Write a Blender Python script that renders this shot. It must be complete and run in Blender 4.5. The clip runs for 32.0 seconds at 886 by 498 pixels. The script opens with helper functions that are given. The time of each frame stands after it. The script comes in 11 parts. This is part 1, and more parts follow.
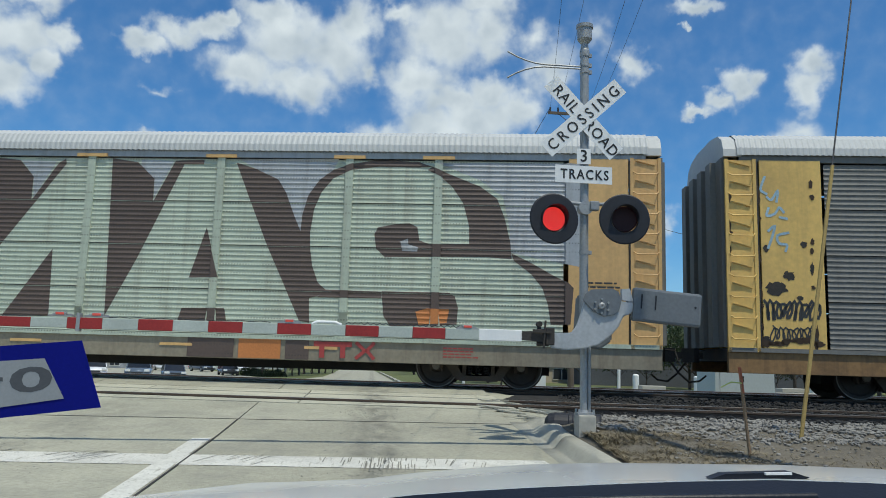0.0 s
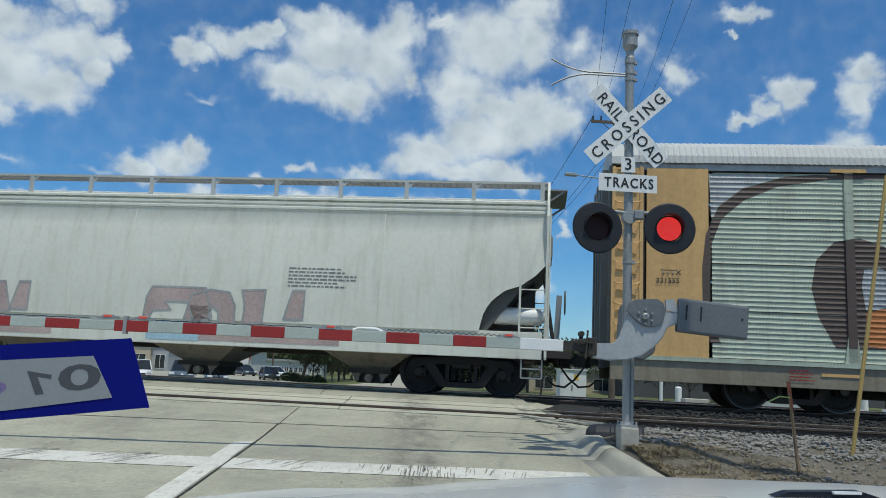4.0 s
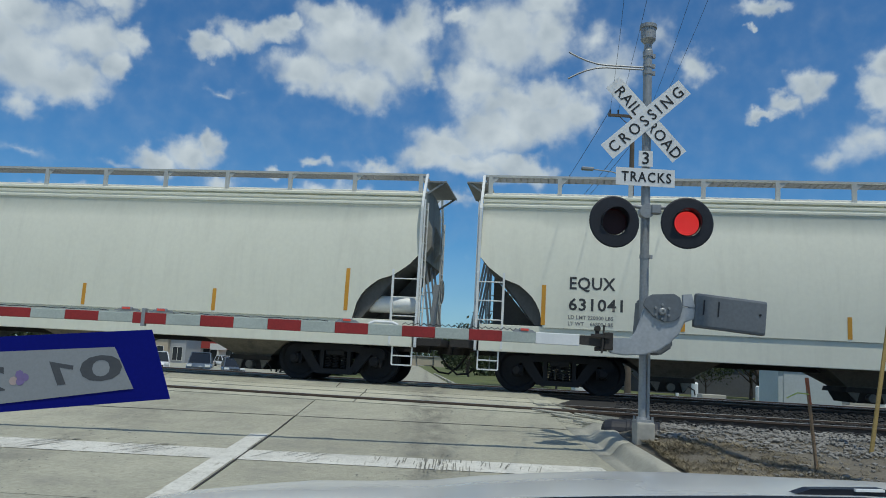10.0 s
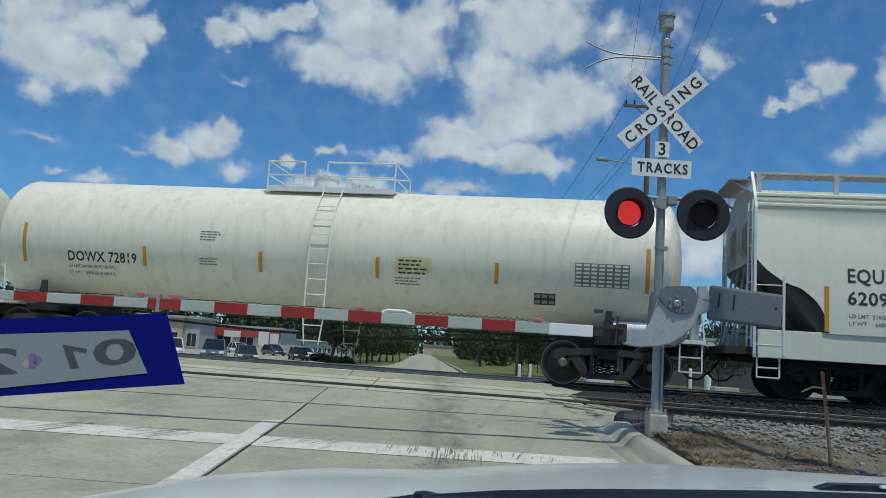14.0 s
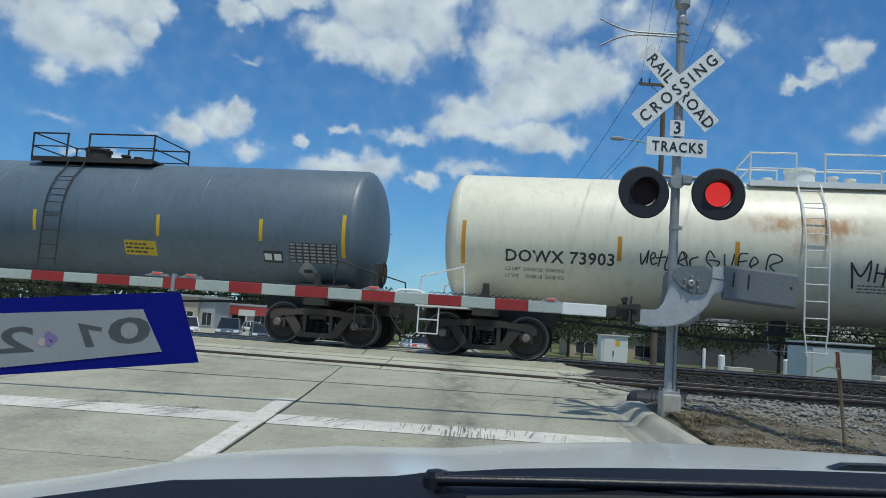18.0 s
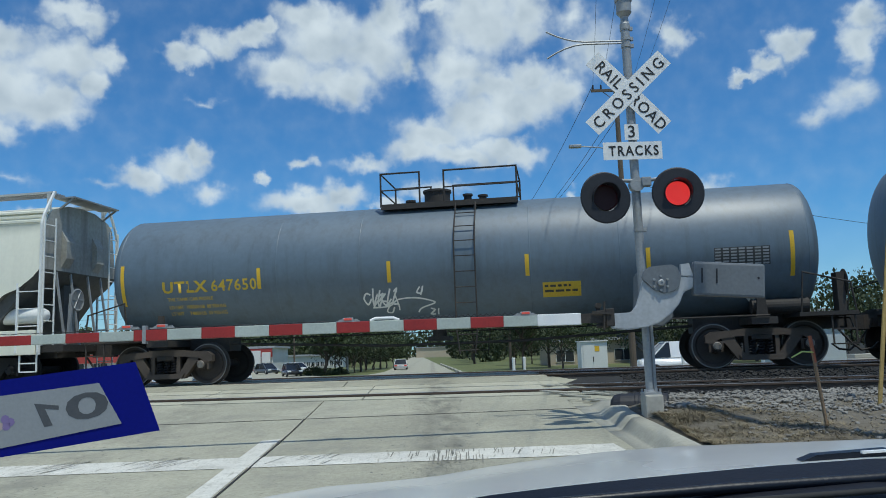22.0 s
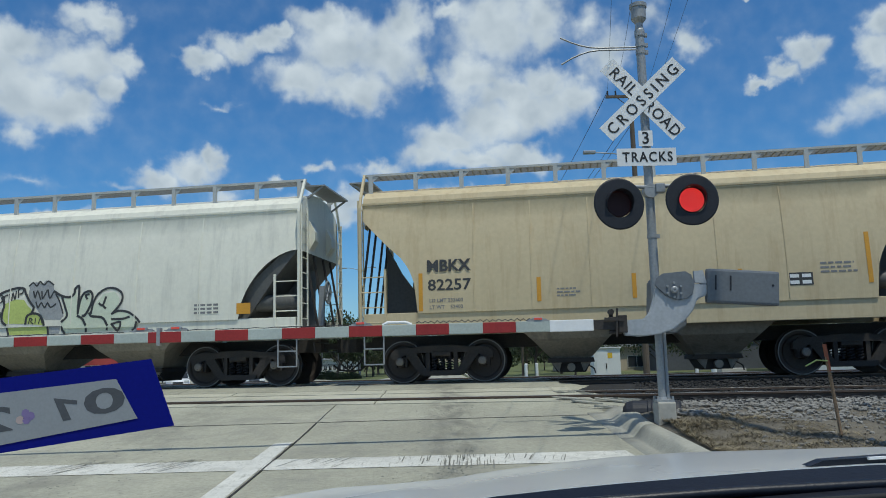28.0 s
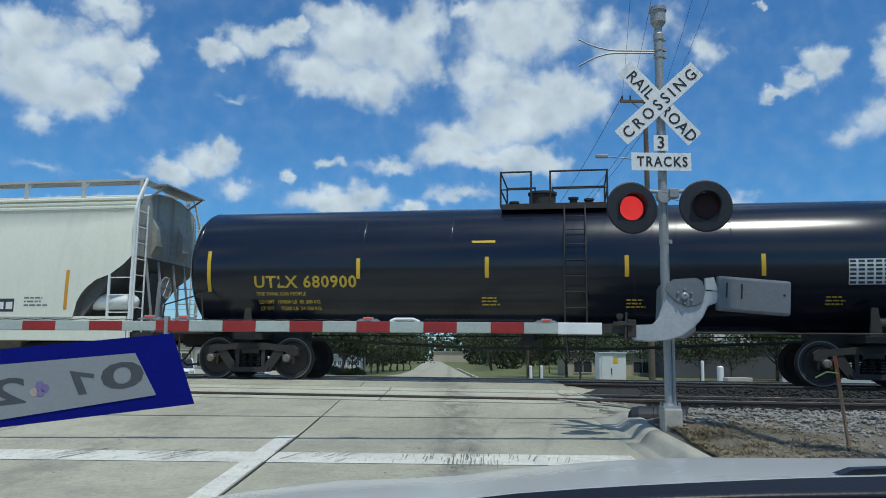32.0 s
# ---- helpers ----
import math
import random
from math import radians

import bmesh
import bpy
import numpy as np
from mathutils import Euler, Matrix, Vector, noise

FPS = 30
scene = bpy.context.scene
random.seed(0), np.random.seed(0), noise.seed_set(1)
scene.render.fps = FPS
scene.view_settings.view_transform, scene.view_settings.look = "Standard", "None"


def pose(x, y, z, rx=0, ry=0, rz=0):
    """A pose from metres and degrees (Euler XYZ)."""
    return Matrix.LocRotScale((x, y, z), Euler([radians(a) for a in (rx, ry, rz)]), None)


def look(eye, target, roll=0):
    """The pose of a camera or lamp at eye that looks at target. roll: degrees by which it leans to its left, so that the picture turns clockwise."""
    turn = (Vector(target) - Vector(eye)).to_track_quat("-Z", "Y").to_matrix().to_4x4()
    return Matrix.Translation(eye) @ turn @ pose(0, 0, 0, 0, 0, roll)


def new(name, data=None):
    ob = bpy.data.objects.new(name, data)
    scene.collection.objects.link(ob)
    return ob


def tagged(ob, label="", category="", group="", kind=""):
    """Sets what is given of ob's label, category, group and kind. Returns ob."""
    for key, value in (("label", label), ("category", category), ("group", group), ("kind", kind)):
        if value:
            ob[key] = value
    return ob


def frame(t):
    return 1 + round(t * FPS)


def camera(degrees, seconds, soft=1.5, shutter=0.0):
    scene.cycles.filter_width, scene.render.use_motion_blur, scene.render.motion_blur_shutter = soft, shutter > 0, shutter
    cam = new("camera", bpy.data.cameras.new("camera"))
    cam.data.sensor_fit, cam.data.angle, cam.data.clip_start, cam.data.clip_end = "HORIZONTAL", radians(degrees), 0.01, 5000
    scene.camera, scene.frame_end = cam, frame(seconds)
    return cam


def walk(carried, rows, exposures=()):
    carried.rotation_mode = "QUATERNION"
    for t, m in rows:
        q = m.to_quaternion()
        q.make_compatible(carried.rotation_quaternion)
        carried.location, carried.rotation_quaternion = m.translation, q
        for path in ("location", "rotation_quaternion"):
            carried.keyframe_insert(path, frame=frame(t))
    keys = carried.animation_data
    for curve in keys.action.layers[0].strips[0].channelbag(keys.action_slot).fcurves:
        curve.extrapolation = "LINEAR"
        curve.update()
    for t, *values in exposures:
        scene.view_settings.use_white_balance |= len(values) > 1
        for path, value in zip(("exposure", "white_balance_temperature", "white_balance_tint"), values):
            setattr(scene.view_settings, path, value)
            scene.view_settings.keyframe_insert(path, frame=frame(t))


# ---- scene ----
cam = camera(58.50, 32.0, soft=0.95)
walk(cam, [
    (0, pose(0.0090, -0.0314, 1.2003, 98.202, -1.638, -5.107)),
    (0.5, pose(0.0100, -0.0332, 1.2004, 98.594, -1.427, -4.629)),
    (1, pose(0.0074, -0.0266, 1.1984, 98.831, -1.516, -4.186)),
    (1.5, pose(0.0057, -0.0252, 1.1980, 98.787, -1.631, -3.610)),
    (2, pose(0.0082, -0.0347, 1.1987, 98.782, -1.829, -3.266)),
    (2.5, pose(0.0072, -0.0329, 1.1981, 98.806, -2.092, -2.921)),
    (3, pose(0.0056, -0.0276, 1.1979, 98.771, -2.374, -2.642)),
    (3.5, pose(0.0013, -0.0151, 1.1976, 98.726, -2.556, -2.446)),
    (5.5, pose(-0.0114, 0.0228, 1.1949, 98.623, -2.710, -2.074)),
    (6, pose(-0.0112, 0.0224, 1.1953, 98.578, -2.696, -2.015)),
    (6.5, pose(-0.0082, 0.0110, 1.1962, 98.524, -2.764, -1.958)),
    (7, pose(-0.0061, 0.0062, 1.1964, 98.530, -2.747, -1.854)),
    (7.5, pose(-0.0067, 0.0066, 1.1960, 98.570, -2.778, -1.788)),
    (8, pose(-0.0054, 0.0055, 1.1959, 98.462, -2.770, -1.711)),
    (8.5, pose(-0.0087, 0.0142, 1.1952, 98.419, -2.782, -1.596)),
    (9, pose(-0.0121, 0.0214, 1.1957, 98.309, -2.906, -1.472)),
    (9.5, pose(-0.0068, 0.0052, 1.1959, 98.259, -2.944, -1.299)),
    (10, pose(-0.0069, 0.0027, 1.1963, 98.203, -3.041, -1.213)),
    (10.5, pose(-0.0077, 0.0065, 1.1956, 98.152, -3.101, -1.128)),
    (11, pose(-0.0096, 0.0147, 1.1950, 98.050, -3.140, -1.074)),
    (11.5, pose(-0.0112, 0.0185, 1.1952, 97.949, -3.152, -1.053)),
    (12, pose(-0.0084, 0.0084, 1.1957, 97.909, -3.213, -0.979)),
    (12.5, pose(-0.0099, 0.0087, 1.1956, 97.881, -3.296, -0.935)),
    (13, pose(-0.0079, 0.0013, 1.1963, 97.834, -3.433, -0.791)),
    (13.5, pose(-0.0089, 0.0089, 1.1953, 97.626, -3.587, -0.572)),
    (14, pose(-0.0129, 0.0204, 1.1948, 97.399, -3.753, -0.335)),
    (14.5, pose(-0.0099, 0.0107, 1.1960, 97.004, -3.905, 0.046)),
    (16.5, pose(-0.0104, 0.0120, 1.1951, 96.562, -3.873, 0.469)),
    (17, pose(-0.0131, 0.0183, 1.1943, 96.433, -3.732, 0.504)),
    (17.5, pose(-0.0150, 0.0217, 1.1931, 96.066, -3.851, 0.581)),
    (18, pose(-0.0121, 0.0217, 1.1947, 95.866, -3.864, 0.621)),
    (18.5, pose(-0.0086, 0.0178, 1.1952, 95.700, -3.757, 0.639)),
    (19, pose(-0.0051, 0.0196, 1.1968, 95.741, -3.175, 0.601)),
    (19.5, pose(0.0037, -0.0162, 1.1997, 95.736, -2.373, 0.506)),
    (20, pose(0.0094, -0.0084, 1.2062, 95.968, 0.028, 0.397)),
    (20.5, pose(0.0099, -0.0110, 1.2071, 96.314, 0.775, 0.005)),
    (21, pose(0.0126, -0.0146, 1.2079, 96.773, 1.367, -0.316)),
    (21.5, pose(0.0151, -0.0188, 1.2086, 97.182, 1.767, -0.557)),
    (22, pose(0.0056, 0.0091, 1.2082, 97.469, 2.034, -0.823)),
    (22.5, pose(0.0119, -0.0133, 1.2069, 97.607, 2.210, -0.828)),
    (23, pose(0.0133, -0.0166, 1.2113, 97.675, 2.106, -0.838)),
    (23.5, pose(0.0132, -0.0129, 1.2087, 97.858, 2.227, -0.804)),
    (24, pose(0.0084, -0.0071, 1.2073, 97.878, 2.070, -0.812)),
    (24.5, pose(0.0090, -0.0075, 1.2064, 98.026, 1.929, -0.704)),
    (25, pose(0.0071, -0.0030, 1.2044, 98.086, 1.710, -0.612)),
    (25.5, pose(0.0074, -0.0044, 1.2042, 98.102, 1.599, -0.453)),
    (27.5, pose(0.0138, -0.0170, 1.2066, 97.924, 1.404, 0.009)),
    (28, pose(0.0095, -0.0054, 1.2043, 97.867, 1.466, 0.066)),
    (28.5, pose(0.0166, -0.0201, 1.2105, 97.810, 1.454, 0.073)),
    (29, pose(0.0198, -0.0255, 1.2109, 97.695, 1.610, 0.076)),
    (29.5, pose(0.0139, -0.0149, 1.2101, 97.456, 1.718, 0.005)),
    (30, pose(0.0050, 0.0147, 1.2049, 97.399, 1.829, 0.053)),
    (30.5, pose(-0.0003, 0.0255, 1.2028, 97.327, 1.752, 0.020)),
    (31, pose(-0.0011, 0.0161, 1.2002, 97.304, 1.570, 0.113)),
    (31.5, pose(-0.0120, 0.0256, 1.1924, 97.523, 0.527, 0.137)),
    (32, pose(-0.0122, 0.0255, 1.1941, 97.814, -0.567, 0.409)),
], [(0, -0.17, 6620, 3), (3.5, -0.23, 6580, 3), (6, -0.43, 6520, 3), (14, -0.47, 6490, 3), (17, -0.39, 6500, 3), (19, -0.27, 6370, 2), (22, -0.26, 6270, 2), (24, -0.38, 6370, 3), (29, -0.34, 6390, 3), (32, -0.27, 6260, 2)])

# ---- light ----
SUN_EL, SUN_AZ = 70.5, 152.0          # height, and bearing from +y towards +x
sun = new("sun", bpy.data.lights.new("sun", "SUN"))
sun.data.energy, sun.data.angle, sun.data.color = 3.6, radians(0.55), (1.0, 0.95, 0.87)
sun_way = Vector((math.sin(radians(SUN_AZ)) * math.cos(radians(SUN_EL)), math.cos(radians(SUN_AZ)) * math.cos(radians(SUN_EL)), math.sin(radians(SUN_EL))))
sun.matrix_world = look(sun_way * 60, (0, 0, 0))

world = bpy.data.worlds.new("sky")
scene.world = world
world.use_nodes = True
wn, wl = world.node_tree.nodes, world.node_tree.links
wn.clear()


def wmath(op, a, b=None, c=None, clamp=False):
    n = wn.new("ShaderNodeMath")
    n.operation, n.use_clamp = op, clamp
    for i, v in enumerate((a, b, c)):
        if v is None:
            continue
        if isinstance(v, (int, float)):
            n.inputs[i].default_value = v
        else:
            wl.new(v, n.inputs[i])
    return n.outputs[0]


def wvec(op, a, b):
    n = wn.new("ShaderNodeVectorMath")
    n.operation = op
    for i, v in enumerate((a, b)):
        if isinstance(v, tuple):
            n.inputs[i].default_value = v
        else:
            wl.new(v, n.inputs[i])
    return n


sky = wn.new("ShaderNodeTexSky")
sky.sky_type, sky.sun_disc = "NISHITA", False
sky.sun_elevation, sky.sun_rotation = radians(SUN_EL), radians(SUN_AZ)
sky.air_density, sky.dust_density, sky.ozone_density = 1.0, 0.3, 3.0
tco = wn.new("ShaderNodeTexCoord")
sep = wn.new("ShaderNodeSeparateXYZ")
wl.new(tco.outputs["Generated"], sep.inputs[0])
az = wmath("MULTIPLY", wmath("ARCTAN2", sep.outputs[0], sep.outputs[1]), 57.2958)
el = wmath("MULTIPLY", wmath("ARCSINE", sep.outputs[2]), 57.2958)
flat = wn.new("ShaderNodeCombineXYZ")
wl.new(az, flat.inputs[0]), wl.new(el, flat.inputs[1])


def wnoise(scale, detail, rough=0.55, z=0.0):
    n = wn.new("ShaderNodeTexNoise")
    n.inputs["Scale"].default_value, n.inputs["Detail"].default_value, n.inputs["Roughness"].default_value = scale, detail, rough
    wl.new(wvec("ADD", flat.outputs[0], (0.0, 0.0, z)).outputs[0], n.inputs["Vector"])
    return n


# billows: the edge of every cloud is pushed about by two sizes of noise
warp, curl = wnoise(0.30, 3.0, 0.5), wnoise(0.95, 4.0, 0.5, 4.0)
shift = wvec("ADD", wvec("MULTIPLY", wvec("SUBTRACT", warp.outputs["Color"], (0.5, 0.5, 0.5)).outputs[0], (3.2, 2.4, 0.0)).outputs[0],
             wvec("MULTIPLY", wvec("SUBTRACT", curl.outputs["Color"], (0.5, 0.5, 0.5)).outputs[0], (1.9, 1.6, 0.0)).outputs[0])
spot = wvec("ADD", flat.outputs[0], shift.outputs[0]).outputs[0]
cover = {"sum": None, "lit": None}


def cloud(a, e, ra, re, thick=1.0):
    """One lump of fair-weather cloud: bearing, height and half extents in degrees, and how thick it is."""
    d = wvec("MULTIPLY", wvec("SUBTRACT", spot, (a, e, 0.0)).outputs[0], (1.0 / ra, 1.0 / re, 0.0))
    far = wvec("LENGTH", d.outputs[0], (0.0, 0.0, 0.0)).outputs["Value"]
    lump = wmath("MULTIPLY", wmath("MAXIMUM", wmath("SUBTRACT", 1.45, far), 0.0), thick)
    lift = wmath("MULTIPLY", lump, wmath("ADD", wmath("DIVIDE", wmath("SUBTRACT", el, e), re), 1.0))
    cover["sum"] = lump if cover["sum"] is None else wmath("SMOOTH_MAX", cover["sum"], lump, 0.3)
    cover["lit"] = lift if cover["lit"] is None else wmath("MAXIMUM", cover["lit"], lift)


cloud(-28.4, 17.9, 3.1, 2.4)
cloud(-24.9, 19.8, 2.8, 1.8)
cloud(-22.6, 20.2, 1.2, 1.1)
cloud(-25.9, 16.9, 2.7, 1.5)
cloud(-30.2, 18.9, 2.2, 2.3)
cloud(-28.8, 20.7, 2.9, 1.3)
cloud(-23.4, 18.3, 1.1, 1.4)
cloud(-28.1, 15.2, 1.5, 1.1, 0.80)
cloud(-24.1, 22.5, 2.5, 1.0)
cloud(-16.9, 20.8, 1.6, 0.9)
cloud(-14.8, 21.9, 1.9, 1.0)
cloud(-12.8, 22.3, 1.8, 0.9)
cloud(-11.4, 22.9, 1.2, 0.7)
cloud(-16.0, 18.0, 1.4, 0.4, 0.55)
cloud(-7.4, 22.1, 3.6, 2.2)
cloud(-10.1, 19.8, 3.0, 1.4)
cloud(-6.3, 19.3, 3.3, 1.6)
cloud(-3.7, 21.7, 3.2, 2.4)
cloud(-2.2, 23.7, 2.1, 1.9)
cloud(-8.4, 23.7, 2.5, 1.3)
cloud(-1.1, 20.7, 1.1, 1.0, 0.80)
cloud(4.5, 23.3, 4.0, 2.7)
cloud(2.6, 19.7, 2.6, 2.3)
cloud(7.9, 23.7, 2.5, 1.9)
cloud(5.6, 18.7, 3.4, 1.4)
cloud(1.2, 24.5, 1.4, 1.0)
cloud(7.4, 25.6, 3.0, 1.1)
cloud(8.1, 19.5, 2.2, 1.4)
cloud(7.1, 17.5, 4.2, 1.7)
cloud(10.0, 18.3, 2.1, 1.6)
cloud(4.0, 16.6, 3.4, 1.6)
cloud(0.7, 15.7, 2.8, 1.4)
cloud(-0.9, 14.7, 2.4, 1.1)
cloud(2.9, 14.4, 3.8, 1.1)
cloud(-4.2, 13.9, 2.5, 0.6, 0.70)
cloud(6.4, 14.3, 2.3, 1.0)
cloud(12.4, 20.8, 2.0, 2.1, 0.75)
cloud(11.3, 23.3, 1.9, 1.5, 0.70)
cloud(18.5, 21.2, 1.3, 1.3, 0.90)
cloud(15.8, 23.2, 1.6, 1.5, 0.55)
cloud(26.0, 19.3, 1.3, 0.9)
cloud(24.5, 18.3, 1.4, 0.7)
cloud(23.0, 17.7, 0.9, 0.4)
cloud(29.4, 15.7, 2.0, 1.3, 0.75)
cloud(27.6, 14.6, 2.0, 0.9, 0.60)
cloud(22.3, 23.3, 0.5, 0.2, 0.80)
cloud(23.1, 24.7, 1.8, 0.6)
cloud(-17.5, 13.5, 2.0, 1.1)
cloud(-19.7, 12.6, 1.8, 0.9)
cloud(-16.5, 14.3, 1.1, 0.8)
cloud(-15.4, 11.8, 1.8, 0.9, 0.70)
cloud(-9.1, 13.9, 1.1, 0.5, 0.85)
cloud(-12.0, 12.9, 0.6, 0.4, 0.90)
cloud(30.5, 18.6, 1.3, 1.7)
cloud(30.4, 20.4, 1.3, 1.0, 0.90)
cloud(-8.7, 10.9, 3.3, 1.1)
cloud(-6.0, 11.6, 1.8, 1.1)
cloud(-2.9, 10.9, 1.0, 0.6)
cloud(7.9, 6.6, 1.9, 1.8, 0.95)
cloud(6.9, 7.8, 1.2, 0.8, 0.80)
cloud(-24.5, 9.8, 1.8, 0.6, 0.70)
cloud(-26.9, 10.4, 1.0, 0.3, 0.60)
cloud(10.8, 10.7, 0.5, 0.6, 0.90)
cloud(0.4, 11.7, 2.9, 0.6, 0.70)
cloud(-22.5, 12.1, 1.4, 0.4, 0.50)
cloud(-27.9, 12.1, 1.9, 0.4, 0.40)
cloud(18.3, 8.3, 2.3, 2.1, 0.95)
cloud(20.1, 10.3, 1.3, 1.0, 0.80)
# the rest of the sky, outside the bearings above, is dotted with the same kind of cloud
field = wn.new("ShaderNodeTexNoise")
field.inputs["Scale"].default_value, field.inputs["Detail"].default_value = 0.055, 4.0
wl.new(flat.outputs[0], field.inputs["Vector"])
aside = wmath("MULTIPLY", wmath("SUBTRACT", wmath("ABSOLUTE", az), 34.0), 0.2, clamp=True)
above = wmath("MULTIPLY", wmath("SUBTRACT", el, 27.0), 0.2, clamp=True)
other = wmath("MULTIPLY", wmath("MULTIPLY", wmath("SUBTRACT", field.outputs["Fac"], 0.46), 6.0), wmath("MAXIMUM", aside, above))
fluff = wnoise(0.70, 5.0, 0.48, 3.0)
body = wmath("ADD", wmath("SUBTRACT", wmath("MAXIMUM", cover["sum"], other), 0.29), wmath("MULTIPLY", wmath("MULTIPLY", wmath("SUBTRACT", fluff.outputs["Fac"], 0.5), 0.74), wmath("MULTIPLY", wmath("SUBTRACT", wmath("MAXIMUM", cover["sum"], other), 0.09), 3.0, clamp=True)))
ramp = wn.new("ShaderNodeMapRange")
ramp.interpolation_type = "SMOOTHSTEP"
ramp.inputs["From Min"].default_value, ramp.inputs["From Max"].default_value = -0.16, 0.80
wl.new(body, ramp.inputs["Value"])
wisp = wnoise(0.10, 7.0, 0.65, 9.0)
thin = wmath("MULTIPLY", wmath("SUBTRACT", wisp.outputs["Fac"], 0.57), 0.22, clamp=True)
haze = wmath("MULTIPLY", wmath("SUBTRACT", 9.0, el), 0.035, clamp=True)
dense = wmath("MAXIMUM", wmath("MULTIPLY", ramp.outputs[0], 0.97), wmath("MAXIMUM", thin, haze))
# sunlit billows: each puff is bright on the side that faces up, grey where the cloud is deep
puff, puff_up = wnoise(0.32, 2.5, 0.5, 6.0), wn.new("ShaderNodeTexNoise")
for socket in ("Scale", "Detail", "Roughness"):
    puff_up.inputs[socket].default_value = puff.inputs[socket].default_value
wl.new(wvec("ADD", flat.outputs[0], (-0.4, 1.2, 6.0)).outputs[0], puff_up.inputs["Vector"])
relief = wmath("MULTIPLY", wmath("SUBTRACT", puff.outputs["Fac"], puff_up.outputs["Fac"]), 1.9)
deep = wmath("MULTIPLY", wmath("SUBTRACT", body, 0.35), 0.75, clamp=True)
glow = wmath("ADD", wmath("SUBTRACT", wmath("ADD", relief, 0.85), deep), wmath("MULTIPLY", wmath("SUBTRACT", cover["lit"], 1.0), 0.18), clamp=True)
shade = wn.new("ShaderNodeMixRGB")
wl.new(glow, shade.inputs["Fac"])
shade.inputs["Color1"].default_value, shade.inputs["Color2"].default_value = (4.7, 5.4, 6.3, 1), (7.2, 7.8, 8.5, 1)
tint = wn.new("ShaderNodeMixRGB")
tint.blend_type = "MULTIPLY"
tint.inputs["Fac"].default_value = 1.0
tint.inputs["Color2"].default_value = (0.45, 0.86, 1.22, 1)
wl.new(sky.outputs[0], tint.inputs["Color1"])
mixed = wn.new("ShaderNodeMixRGB")
wl.new(dense, mixed.inputs["Fac"]), wl.new(tint.outputs[0], mixed.inputs["Color1"]), wl.new(shade.outputs[0], mixed.inputs["Color2"])
back = wn.new("ShaderNodeBackground")
back.inputs["Strength"].default_value = 0.112
wl.new(mixed.outputs[0], back.inputs["Color"])
wout = wn.new("ShaderNodeOutputWorld")
wl.new(back.outputs[0], wout.inputs["Surface"])

# ---- plan ----
# z = 0 is the road under the camera's car, +y the way the road runs. The tracks cross it at SKEW degrees; u is the distance
# from the camera square to the tracks, s the place along them.
SKEW = 9.2
ALONG = Vector((math.cos(radians(SKEW)), -math.sin(radians(SKEW)), 0))
ACROSS = Vector((math.sin(radians(SKEW)), math.cos(radians(SKEW)), 0))
RAIL = 0.69                    # top of rail of the train's track
TRACKS = ((14.1, 0.56), (17.9, RAIL), (22.3, 0.63))
PU = (-60, 2, 6, 9.5, 12.9, 15.2, 16.4, 19.5, 24, 40, 60, 80, 400, 4000)
PZ = (0, 0, .10, .27, .505, .575, .67, .685, .56, -.35, -.8, -.9, -.9, -.9)


def road_z(x, y):
    return float(np.interp(x * ACROSS.x + y * ACROSS.y, PU, PZ))


def at_track(s, u, z=0.0):
    p = ALONG * s + ACROSS * u
    return Vector((p.x, p.y, z))


